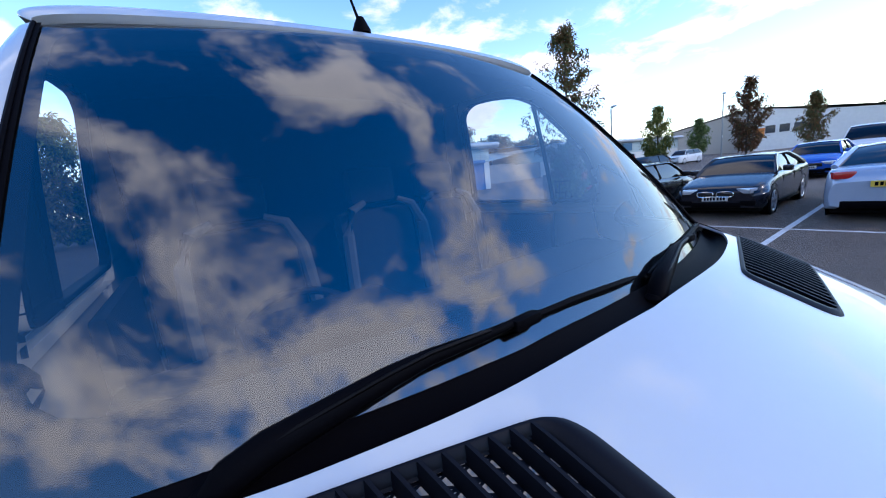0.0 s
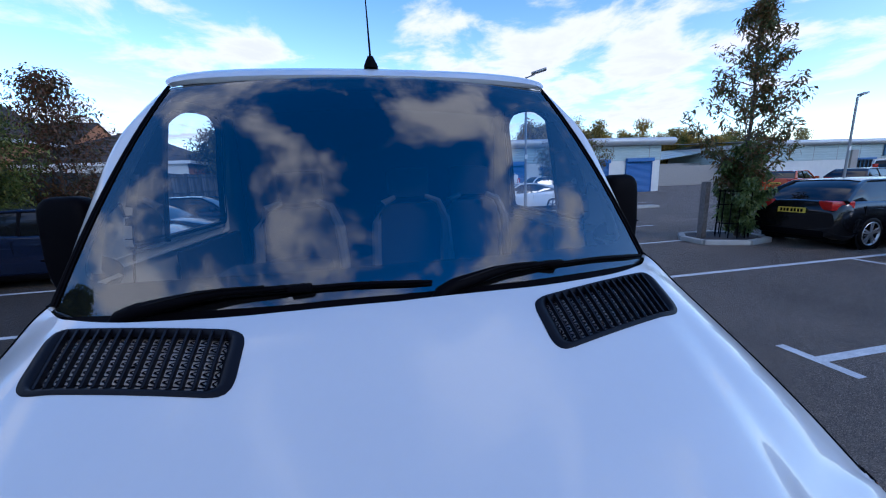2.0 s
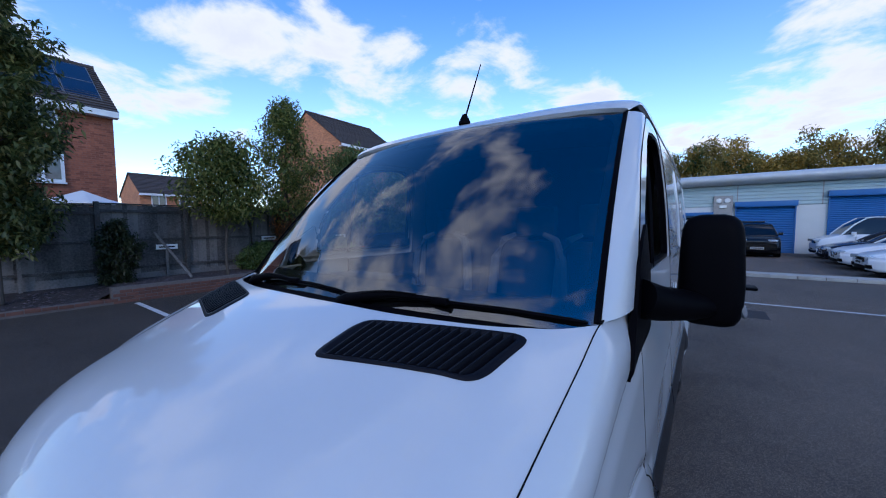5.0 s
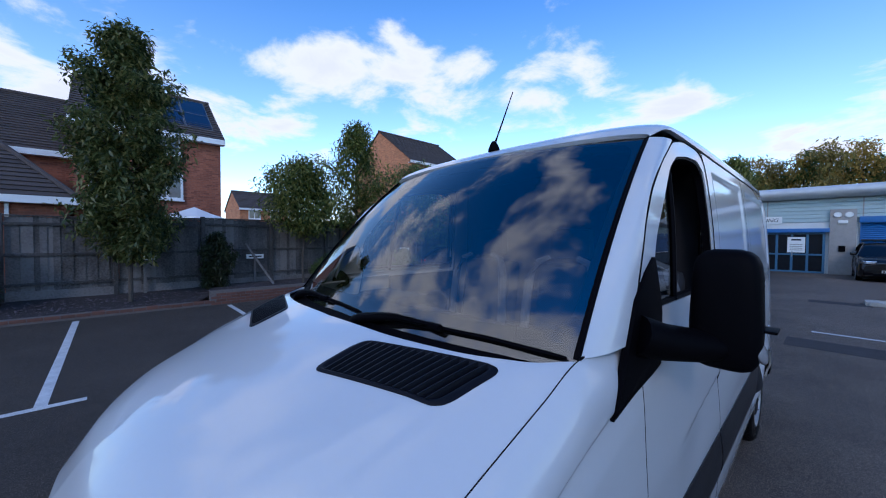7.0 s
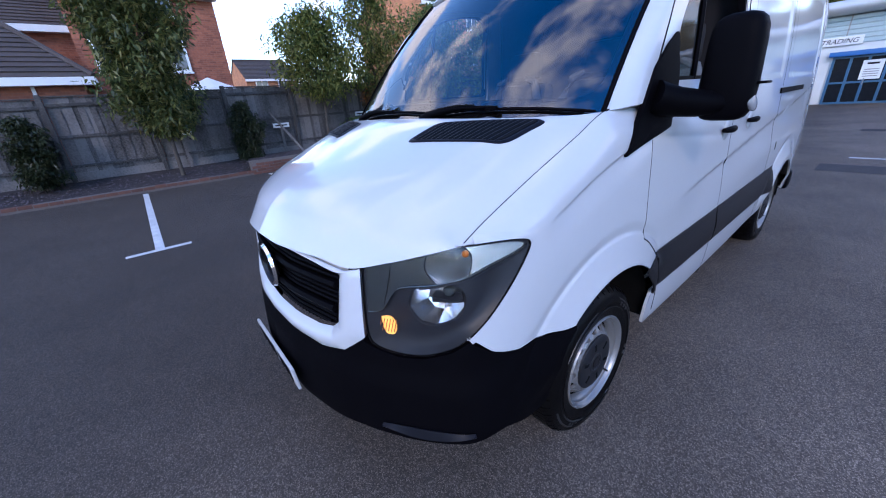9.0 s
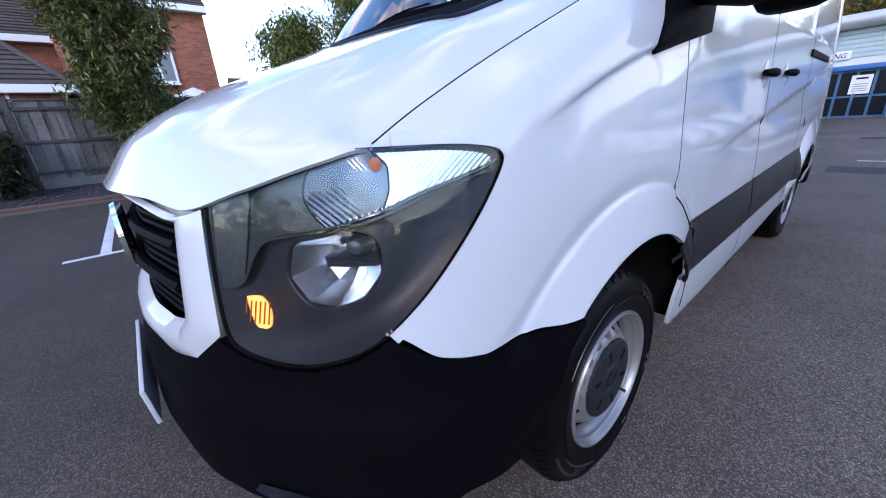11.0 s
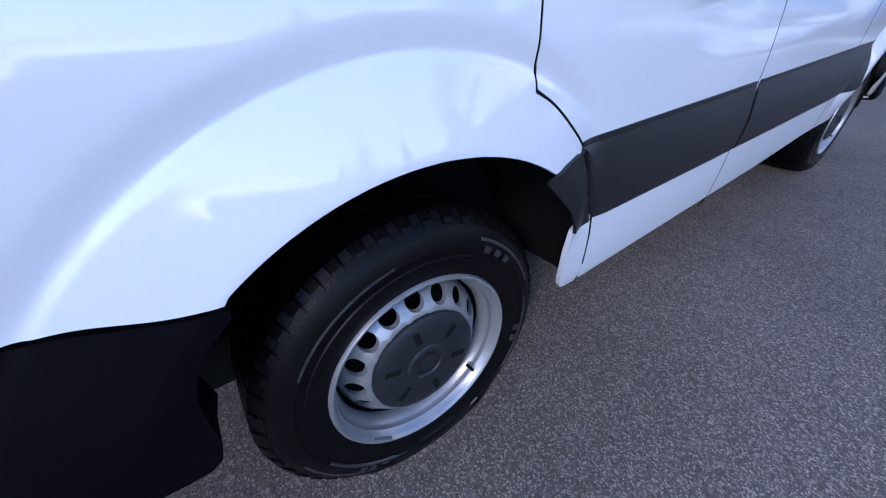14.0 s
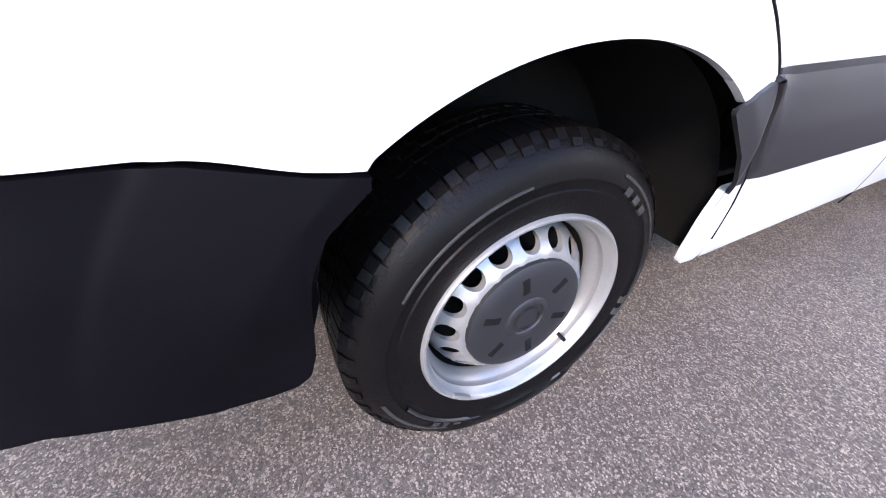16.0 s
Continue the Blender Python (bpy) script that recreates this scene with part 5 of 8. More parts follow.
    sheet("headlining", np.stack(lining, 1), CLOTH, van, (0, 0, -1), 0)
    for sign in (1, -1):
        box_part("door_lining", (0.865 * sign if sign > 0 else -0.905, 0.905 * sign if sign > 0 else -0.865, 1.60, 2.30, 0.62, 1.47), CABIN, van, bevel=0.015)
    for x0, w0 in ((-0.48, 0.25), (0.20, 0.24), (0.62, 0.22)):
        seat = thing("seat", "", "")
        seat.parent = van
        box_part("cushion", (x0 - w0, x0 + w0, 1.62, 2.14, 0.82, 1.00), CLOTH, seat, bevel=0.05)
        box_part("backrest", (x0 - w0 * 0.95, x0 + w0 * 0.95, 2.16, 2.30, 0.95, 1.60), CLOTH, seat, bevel=0.06, m=pose(0, 2.2, 1.0, -8, 0, 0) @ pose(0, -2.2, -1.0))
        for sx_ in (-1, 1):
            arc_ = [(x0 + sx_ * w0 * 0.98, 2.10, 1.02), (x0 + sx_ * w0 * 0.99, 2.12, 1.25), (x0 + sx_ * w0 * 0.93, 2.14, 1.48), (x0 + sx_ * w0 * 0.74, 2.17, 1.60), (x0 + sx_ * w0 * 0.40, 2.18, 1.635)]
            tube_part("bolster", arc_, [0.026, 0.030, 0.030, 0.024, 0.016], BOLSTER, seat, sides=8)
        box_part("headrest", (x0 - 0.14, x0 + 0.14, 2.25, 2.34, 1.62, 1.82), CLOTH, seat, bevel=0.04)
        box_part("plinth", (x0 - w0 * 0.9, x0 + w0 * 0.9, 1.66, 2.10, 0.56, 0.83), CABIN, seat)
    wheel_s = mesh_object("steering_wheel", *lathe([(0.014 * math.cos(a), 0.19 + 0.014 * math.sin(a)) for a in np.linspace(0, 2 * math.pi, 9)[:-1]], 40, "z", (0, 0, 0), True), CABIN, van)
    wheel_s.matrix_basis = pose(-0.42, 1.53, 1.28, 36, 0, 0)
    box_part("wheel_spoke", (-0.185, 0.185, -0.018, 0.018, -0.012, 0.006), CABIN, wheel_s, bevel=0.005)
    box_part("wheel_boss", (-0.08, 0.08, -0.06, 0.06, -0.03, 0.02), CABIN, wheel_s, bevel=0.02)
    # ---- wheels
    build_wheels(van)
    return van


def holed_disc(r0, r1, rc, rh, count, x_of_r, seg=12):
    """A disc with round holes, as verts and faces; x_of_r gives its dish."""
    verts, faces = [], []
    for k in range(count):
        mid = 2 * math.pi * k / count
        half = math.pi / count
        ring = []
        for i in range(4 * seg):
            q, f = divmod(i, seg)
            t = f / seg
            a, r = ((-half + 2 * half * t, r1), (half, r1 + (r0 - r1) * t), (half - 2 * half * t, r0), (-half, r0 + (r1 - r0) * t))[q]
            ang = math.atan2(r * math.sin(a), r * math.cos(a) - rc)
            hx, hy = rc + rh * 0.84 * math.cos(ang), rh * math.sin(ang)
            ox, oy = r * math.cos(a), r * math.sin(a)
            ring.append(((ox, oy), (hx, hy)))
        n = len(ring)
        base = len(verts)
        for o, h in ring:
            for t in (0, 0.86, 1.0, 1.001):
                px, py = o[0] + (h[0] - o[0]) * min(t, 1), o[1] + (h[1] - o[1]) * min(t, 1)
                c, s = math.cos(mid), math.sin(mid)
                x = x_of_r(math.hypot(px, py)) - (0.014 if t > 1 else 0.0)
                verts.append((x, px * c - py * s, px * s + py * c))
        for i in range(n):
            j = (i + 1) % n
            for t in range(3):
                faces.append((base + i * 4 + t, base + j * 4 + t, base + j * 4 + t + 1, base + i * 4 + t + 1))
    return verts, faces


def build_wheels(van):
    """Steel wheels with round holes and a dark cap; the tyres have shoulder blocks."""
    first = None
    for cy in (HUB_Y, REAR_Y):
        for sign in (1, -1):
            wheel = new("wheel")
            wheel.parent = van
            wheel.matrix_basis = pose(0.952 * sign, cy, HUB_Z + 0.004) @ pose(0, 0, 0, 0, 0, 0 if sign > 0 else 180)
            if first:
                for o in first.children:
                    c = o.copy()
                    scene.collection.objects.link(c)
                    c.parent = wheel
                    for o2 in o.children:
                        c2 = o2.copy()
                        scene.collection.objects.link(c2)
                        c2.parent = c
                continue
            first = wheel
            tagged(wheel, "black tyre on a silver steel wheel with a dark hub cap")
            prof = [(-0.012, 0.222), (0.002, 0.232), (0.006, 0.245), (0.010, 0.262), (0.011, 0.268), (0.008, 0.270), (0.009, 0.282), (0.012, 0.285), (0.008, 0.302), (0.000, 0.316), (-0.012, 0.327), (-0.024, 0.333), (-0.030, 0.333), (-0.032, 0.326), (-0.040, 0.326), (-0.042, 0.336),
                    (-0.085, 0.337), (-0.087, 0.328), (-0.095, 0.328), (-0.097, 0.337), (-0.145, 0.337), (-0.147, 0.328), (-0.155, 0.328), (-0.157, 0.336), (-0.205, 0.333), (-0.225, 0.318), (-0.235, 0.29), (-0.228, 0.222)]
            prof = [(a, r if r < 0.232 else 0.232 + (r - 0.232) * 1.25) for a, r in prof]
            tv, tf = lathe(prof, 96, "x")
            tv = [(x + (0.006 if z < -0.27 and x > -0.03 else 0), y, max(z, -HUB_Z - 0.002)) for x, y, z in tv]
            tyre = mesh_object("tyre", tv, tf, RUBBER, wheel)
            # shoulder blocks
            verts, faces = [], []
            for k in range(48):
                for lo_, hi_, cut_ in ((0.0, 0.44, 0.0), (0.50, 0.90, 0.006)):
                    a0, a1 = 2 * math.pi * (k + lo_) / 48, 2 * math.pi * (k + hi_) / 48
                    b0 = len(verts)
                    for a in (a0, a1):
                        for xx, rr in ((-0.004 - cut_, 0.3460), (-0.012 - cut_, 0.3560), (-0.030, 0.3665), (-0.075, 0.3690), (-0.075, 0.358), (-0.020, 0.346)):
                            verts.append((xx, rr * math.cos(a), max(rr * math.sin(a), -HUB_Z - 0.002)))
                    for i in range(5):
                        faces.append((b0 + i, b0 + i + 1, b0 + 6 + i + 1, b0 + 6 + i))
                    faces.append(tuple(b0 + i for i in range(6)))
                    faces.append(tuple(b0 + i for i in range(11, 5, -1)))
            tread = tagged(mesh_object("shoulder_tread", verts, faces, RUBBER, tyre, sharp=20), kind="stuff")
            # inner tread: staggered blocks across the crown
            verts, faces = [], []
            for row, x0 in enumerate((-0.098, -0.128, -0.158, -0.188)):
                for k in range(60):
                    a0, a1 = 2 * math.pi * (k + 0.3 * row) / 60, 2 * math.pi * (k + 0.3 * row + 0.86) / 60
                    b0 = len(verts)
                    for a, sk in ((a0, 0.0), ((a0 + a1) / 2, 0.004), (a1, 0.0)):
                        for xx, rr in ((x0 + 0.021 + sk, 0.358), (x0 + 0.021 + sk, 0.3680), (x0 + sk, 0.3680), (x0 + sk, 0.358)):
                            verts.append((xx, rr * math.cos(a), max(rr * math.sin(a), -HUB_Z - 0.002)))
                    for j in range(2):
                        for i in range(3):
                            faces.append((b0 + 4 * j + i, b0 + 4 * j + i + 1, b0 + 4 * j + 5 + i, b0 + 4 * j + 4 + i))
                    faces.append((b0, b0 + 1, b0 + 2, b0 + 3))
                    faces.append((b0 + 11, b0 + 10, b0 + 9, b0 + 8))
            tagged(mesh_object("crown_tread", verts, faces, RUBBER, tyre, sharp=20), kind="stuff")
            # raised ribs and plain bars on the sidewall
            for a0, a1, r0, r1 in ((18, 62, 0.316, 0.322), (196, 262, 0.318, 0.326), (205, 252, 0.290, 0.294), (322, 368, 0.304, 0.309), (100, 150, 0.300, 0.303), (282, 300, 0.296, 0.3), (226, 230, 0.300, 0.314), (232, 235, 0.300, 0.314), (238, 242, 0.300, 0.314), (246, 251, 0.300, 0.314), (40, 44, 0.292, 0.306), (47, 51, 0.292, 0.306), (54, 58, 0.292, 0.306), (340, 344, 0.282, 0.294), (347, 351, 0.282, 0.294)):
                verts, faces = [], []
                n = max(2, int((a1 - a0) / 3))
                for i in range(n + 1):
                    a = math.radians(a0 + (a1 - a0) * i / n)
                    for rr, dx_ in ((r0 - 0.002, -0.004), (r0, 0.0), (r1, 0.0), (r1 + 0.002, -0.004)):
                        xs_ = float(np.interp(rr, [0.26, 0.285, 0.295, 0.316, 0.330], [0.0125, 0.0125, 0.0135, 0.0105, 0.0025])) + 0.0006
                        verts.append((xs_ + dx_, rr * math.cos(a), rr * math.sin(a)))
                for i in range(n):
                    for j in range(3):
                        faces.append((4 * i + j, 4 * i + 4 + j, 4 * i + 5 + j, 4 * i + 1 + j))
                mesh_object("sidewall_rib", verts, faces, MARK, tyre)
            # barrel coloured near-black: the shade in the gap round the disc
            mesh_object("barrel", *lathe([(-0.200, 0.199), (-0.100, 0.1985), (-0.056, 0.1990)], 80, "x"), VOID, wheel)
            lip = [(-0.057, 0.1985), (-0.054, 0.1975), (-0.048, 0.1990), (-0.034, 0.2025), (-0.027, 0.2080), (-0.022, 0.2105), (-0.012, 0.2115), (-0.007, 0.2165), (0.002, 0.2185), (0.007, 0.2215), (0.0105, 0.2255), (0.0105, 0.2290), (0.006, 0.2320), (-0.002, 0.2325)]
            mesh_object("rim", *lathe(lip, 80, "x"), STEEL, wheel)
            dish = lambda r: float(np.interp(r, [0.10, 0.118, 0.130, 0.140, 0.148, 0.158, 0.174, 0.183, 0.188, 0.191], [-0.012, -0.007, -0.006, -0.008, -0.013, -0.022, -0.039, -0.050, -0.060, -0.076]))
            hv, hf = holed_disc(0.112, 0.1915, 0.1640, 0.0212, 16, dish)
            bm = bmesh.new()
            hb_ = [bm.verts.new(p) for p in hv]
            for f in hf:
                bm.faces.new([hb_[q] for q in f])
            bmesh.ops.remove_doubles(bm, verts=bm.verts, dist=0.0003)
            part("wheel_disc", bm, STEEL, wheel, sharp=50)
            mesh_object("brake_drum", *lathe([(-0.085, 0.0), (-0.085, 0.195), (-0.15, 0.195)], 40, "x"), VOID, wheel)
            cap = mesh_object("hub_cap", *lathe([(-0.012, 0.1355), (-0.001, 0.1340), (0.004, 0.124), (0.006, 0.092), (0.004, 0.052), (0.007, 0.048), (0.007, 0.040), (0.004, 0.037), (0.005, 0.0)], 48, "x"), CAP, wheel, "dark grey plastic hub cap")
            for k in range(6):
                box_part("cap_slot", (-0.008, 0.0068, -0.008, 0.008, 0.072, 0.110), VOID, cap, bevel=0.002, m=pose(0, 0, 0, 60 * k + 12, 0, 0))
            mesh_object("cap_badge", *lathe([(0.003, 0.030), (0.0085, 0.030), (0.0085, 0.026), (0.003, 0.026)], 30, "x"), TRIM, cap)
            box_part("balance_weight", (0.002, 0.012, -0.028, 0.028, -0.2265, -0.2175), STEEL, wheel, bevel=0.002, m=pose(0, 0, 0, -40, 0, 0))
            tube_part("valve", [(-0.02, 0.135, -0.135), (0.004, 0.14, -0.14)], 0.005, RUBBER, wheel, sides=6)


DUCT = material("pale_vent_filter", (0.60, 0.59, 0.58), 0.9, var=0.2)
PLATE_W = material("white_plate", (0.5, 0.5, 0.49), 0.4, var=0.04)
PLATE_Y = material("yellow_plate", (0.72, 0.50, 0.06), 0.4, var=0.04)
REPEATER = material("clear_repeater", (0.20, 0.20, 0.21), 0.16, var=0.08, spec=0.8)
MARK = material("tyre_marks", (0.020, 0.020, 0.020), 0.38, var=0.3)
CAP = material("hub_cap_plastic", (0.0085, 0.009, 0.011), 0.5, var=0.15)
build_van()


# ================================================================ ground
def slab(name, pts, z, mat, parent=None, label="", thick=0.0):
    bm = bmesh.new()
    f = bm.faces.new([bm.verts.new((x, y, z)) for x, y in pts])
    if thick:
        g = bmesh.ops.extrude_face_region(bm, geom=[f])
        bmesh.ops.translate(bm, verts=[q for q in g["geom"] if isinstance(q, bmesh.types.BMVert)], vec=(0, 0, -thick))
    return part(name, bm, mat, parent, label, smooth=False)


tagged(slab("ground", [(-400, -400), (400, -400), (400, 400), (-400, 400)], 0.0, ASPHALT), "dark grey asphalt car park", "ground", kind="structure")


def road_line(x0, y0, x1, y1, w=0.10):
    d = Vector((x1 - x0, y1 - y0)).normalized()
    n = Vector((-d.y, d.x)) * w / 2
    ob = slab("bay_line", [(x0 + n.x, y0 + n.y), (x0 - n.x, y0 - n.y), (x1 - n.x, y1 - n.y), (x1 + n.x, y1 + n.y)], 0.004, LINE)
    tagged(ob, "worn white painted bay line on asphalt", "road marking", "bay lines", "structure")


for y in (2.12, 4.74, 7.37):
    road_line(3.85, y, 9.4, y)
    road_line(3.80, y - 0.31, 3.80, y + 0.31)
road_line(1.2, 9.93, 9.0, 9.93)
road_line(8.62, -3.0, 8.62, 4.69)
for y in (2.12, 4.74):
    road_line(9.4, y, 14.2, y)
for y in (-3.1, -0.48, 2.27, 5.02, 7.45, 10.1, 12.7):
    road_line(-9.1, y, -4.10, y)
    road_line(-4.05, y - 0.35, -4.05, y + 0.34)
for y in (17.9, 20.4, 22.9):
    road_line(10.5, y, 16.0, y)
for x, y, w, d in ((1.05, 14.7, 1.2, 0.6), (0.9, 8.35, 1.2, 0.75)):
    tagged(slab("asphalt_patch", [(x, y), (x + w, y), (x + w, y + d), (x, y + d)], 0.003, PATCH), "darker strip of newer asphalt", "patch", kind="structure")

BRICK = material("red_brick", (0.128, 0.055, 0.038), 0.85, var=0.30, scale=12, fine=90, bump=0.4, bump_scale=90, per_object=0.5)
MORTAR = material("mortar", (0.13, 0.11, 0.10), 0.9, var=0.2, scale=20, fine=120)
SOIL = material("slate_mulch", (0.032, 0.026, 0.027), 0.9, var=0.4, scale=6, fine=60, bump=0.9, bump_scale=40)
CHIP = material("slate_chips", (0.075, 0.062, 0.068), 0.8, var=0.3, per_island=0.8)
FENCE = material("weathered_fence_wood", (0.104, 0.094, 0.089), 0.9, var=0.60, scale=1.6, fine=26, bump=0.5, bump_scale=70, per_island=0.7)
SIGN = material("white_sign", (0.72, 0.72, 0.70), 0.5, var=0.05)

# planted bed along the fence: brick edging, soil, chips
KX = -9.32
bed = thing("brick_planter_wall", "low red brick retaining wall along the planted bed", "wall", KX, 0, 0)
box_part("mortar_core", (KX - 0.19, KX - 0.012, 1.9, 14.2, 0, 0.36), MORTAR, bed, m=pose(-KX, 0, 0))
box_part("edging_core", (KX - 0.19, KX - 0.012, -7.5, 1.9, 0, 0.115), MORTAR, bed, m=pose(-KX, 0, 0))


def brick_mesh(lx, ly, lz):
    bm = bmesh.new()
    box(bm, -lx / 2, lx / 2, -ly / 2, ly / 2, -lz / 2, lz / 2, bevel=0.004)
    bmesh.ops.recalc_face_normals(bm, faces=bm.faces)
    me = bpy.data.meshes.new("brick")
    bm.to_mesh(me)
    bm.free()
    me.materials.append(BRICK)
    return me


def lay_bricks():
    rng = random.Random(4)
    me, cap = brick_mesh(0.20, 0.215, 0.065), brick_mesh(0.215, 0.103, 0.065)
    for row in range(4):
        for k in range(54):
            y = 1.92 + 0.11 + k * 0.2265 + (0.113 if row % 2 else 0)
            if y < 14.1:
                b = new("brick", me)
                b.parent = bed
                b.location = (-0.10 + rng.uniform(-0.004, 0.004), y, 0.036 + row * 0.075)
    for k in range(42):
        b = new("brick", me)
        b.parent = bed
        b.location = (-0.10 + rng.uniform(-0.006, 0.006), -7.4 + k * 0.2265, 0.080 + rng.uniform(-0.004, 0.004))


def loose_stuff(name, label, category, count, region, size, mat, rng, flat=0.5):
    """Many small faceted stones in one mesh; region(rng) gives a place."""
    verts, faces = [], []
    for _ in range(count):
        x, y, z = region(rng)
        r = size * rng.uniform(0.5, 1.3)
        a = rng.uniform(0, 6.28)
        b0 = len(verts)
        ring = [(x + r * math.cos(a + k * 1.257) * rng.uniform(0.7, 1), y + r * math.sin(a + k * 1.257) * rng.uniform(0.7, 1)) for k in range(5)]
        verts += [(px, py, z) for px, py in ring] + [(x, y, z + r * flat)]
        faces += [(b0 + k, b0 + (k + 1) % 5, b0 + 5) for k in range(5)]
    return tagged(mesh_object(name, verts, faces, mat, smooth=False), label, category, kind="stuff")


bm = bmesh.new()
sec = [(-9.50, 0.10, 0.33), (-9.9, 0.16, 0.34), (-10.7, 0.30, 0.36), (-12.0, 0.34, 0.36)]
ys = [-9, -3, 0, 1.7, 2.1, 6, 12, 30]
grid = [[bm.verts.new((x, y, lo + (hi - lo) * min(1, max(0, (y - 1.7) / 0.4)) + 0.02 * math.sin(y * 3 + x * 5))) for x, lo, hi in sec] for y in ys]
for i in range(len(ys) - 1):
    for j in range(3):
        bm.faces.new((grid[i][j], grid[i + 1][j], grid[i + 1][j + 1], grid[i][j + 1]))
tagged(part("bed_soil", bm, SOIL), "dark mulch of the planted bed", "soil", kind="structure")


def in_bed(rng):
    x, y = rng.uniform(-10.5, -9.52), rng.uniform(-7, 13)
    lo = float(np.interp(-x, [9.5, 9.9, 10.7], [0.10, 0.16, 0.30]))
    hi = float(np.interp(-x, [9.5, 10.7], [0.33, 0.36]))
    return x, y, lo + (hi - lo) * min(1, max(0, (y - 1.7) / 0.4)) + 0.012


loose_stuff("slate_chippings", "purple-grey slate chippings on the bed", "stones", 2600, in_bed, 0.035, CHIP, random.Random(2))


# ---------------------------------------------------------------- fence
def build_fence():
    rng = random.Random(8)
    fence = thing("board_fence", "weathered dark wooden board fence behind the bed", "fence", -10.75, 0, 0.3)
    y = -9.0
    k = 0
    while y < 31:
        top = 2.14 + 0.018 * (y + 4) + rng.uniform(-0.02, 0.02)
        base = 0.36
        verts, faces = [], []
        n = 17
        for i in range(n):
            y0 = y + 0.06 + i * (1.74 / n)
            y1 = y0 + 1.74 / n + 0.012
            t0 = top + rng.uniform(-0.012, 0.012)
            dx = 0.012 if i % 2 else 0.0
            b0 = len(verts)
            for xx, yy in ((dx, y0), (dx + 0.008, y1), (dx - 0.012, y1), (dx - 0.016, y0)):
                verts += [(xx, yy, base + 0.15 - 0.3), (xx, yy, t0 - 0.3)]
            for a, b in ((0, 1), (1, 2), (2, 3), (3, 0)):
                faces.append((b0 + 2 * a, b0 + 2 * b, b0 + 2 * b + 1, b0 + 2 * a + 1))
            faces.append((b0 + 1, b0 + 3, b0 + 5, b0 + 7))
        tagged(mesh_object("panel_boarding", verts, faces, FENCE, fence, smooth=False), kind="stuff")
        for zz in (base + 0.30, (base + top) / 2 + 0.06, top - 0.16):
            box_part("rail", (0.006, 0.055, y, y + 1.80, zz - 0.3 - 0.035, zz - 0.3 + 0.035), FENCE, fence, bevel=0.004)
        box_part("gravel_board", (-0.02, 0.03, y, y + 1.80, base - 0.35, base + 0.15 - 0.3), FENCE, fence)
        box_part("capping", (-0.03, 0.05, y, y + 1.80, top - 0.295, top - 0.265), FENCE, fence, bevel=0.004)
        box_part("post", (-0.02, 0.085, y - 0.05, y + 0.05, 0.0, top + 0.06 - 0.3), FENCE, fence, bevel=0.008)
        y += 1.83
        k += 1
    return fence


build_fence()
for y, side in ((3.05, 1), (7.9, 1), (-5.2, -1), (12.6, 1)):
    prop = tube_part("fence_prop", [(-10.62, y, 1.55), (-9.85, y + 0.55 * side, 0.36)], 0.042, FENCE, sides=4)
    tagged(prop, "grey timber prop leaning on the fence", "prop", "fence props")
for y, z in ((-5.3, 1.30), (3.3, 1.15), (6.1, 1.30), (9.0, 1.28), (12.0, 1.3), (0.7, 1.2)):
    sg = thing("bay_sign", "small white bay sign with a dark bar on a stake", "sign", -10.60, y, 0.3, "bay signs")
    box_part("board", (0.0, 0.02, -0.24, 0.24, z - 0.35, z - 0.22), SIGN, sg, bevel=0.004)
    box_part("stake", (-0.05, 0.0, -0.03, 0.03, 0.0, z - 0.20), FENCE, sg)
    box_part("text_bar", (0.0205, 0.0225, -0.18, 0.18, z - 0.305, z - 0.270), BLACK, sg)

# ================================================================ trees
def leaf(name, colours):
    """Leaves that let some light through; each takes its own tint from a row of colours."""
    m = bpy.data.materials.new(name)
    m.use_nodes = True
    n, l = m.node_tree.nodes, m.node_tree.links
    n.remove(n["Principled BSDF"])
    info, ramp, dif, tra, glo, mix, top = (n.new("ShaderNode" + k) for k in ("NewGeometry", "ValToRGB", "BsdfDiffuse", "BsdfTranslucent", "BsdfGlossy", "MixShader", "MixShader"))
    l.new(info.outputs["Random Per Island"], ramp.inputs[0])
    e = ramp.color_ramp.elements
    e[0].position, e[0].color = 0.0, (*colours[0], 1)
    e[1].position, e[1].color = 1.0, (*colours[-1], 1)
    for k in range(1, len(colours) - 1):
        e.new(k / (len(colours) - 1)).color = (*colours[k], 1)
    for s in (dif, tra):
        l.new(ramp.outputs[0], s.inputs["Color"])
    glo.inputs["Roughness"].default_value = 0.45
    mix.inputs[0].default_value, top.inputs[0].default_value = 0.42, 0.035
    l.new(dif.outputs[0], mix.inputs[1]), l.new(tra.outputs[0], mix.inputs[2])
    l.new(mix.outputs[0], top.inputs[1]), l.new(glo.outputs[0], top.inputs[2])
    l.new(top.outputs[0], n["Material Output"].inputs[0])
    return m


LEAF_GREEN = leaf("green_leaf", [(0.044, 0.074, 0.021), (0.082, 0.134, 0.038), (0.132, 0.190, 0.052), (0.195, 0.235, 0.072)])
LEAF_OLIVE = leaf("olive_leaf", [(0.036, 0.060, 0.014), (0.092, 0.128, 0.028), (0.185, 0.205, 0.045), (0.310, 0.290, 0.075)])
LEAF_STREET = leaf("dark_street_leaf", [(0.030, 0.048, 0.016), (0.066, 0.092, 0.026), (0.125, 0.145, 0.040), (0.240, 0.220, 0.070)])
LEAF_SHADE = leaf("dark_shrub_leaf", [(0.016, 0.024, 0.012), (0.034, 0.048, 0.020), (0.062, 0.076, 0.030)])
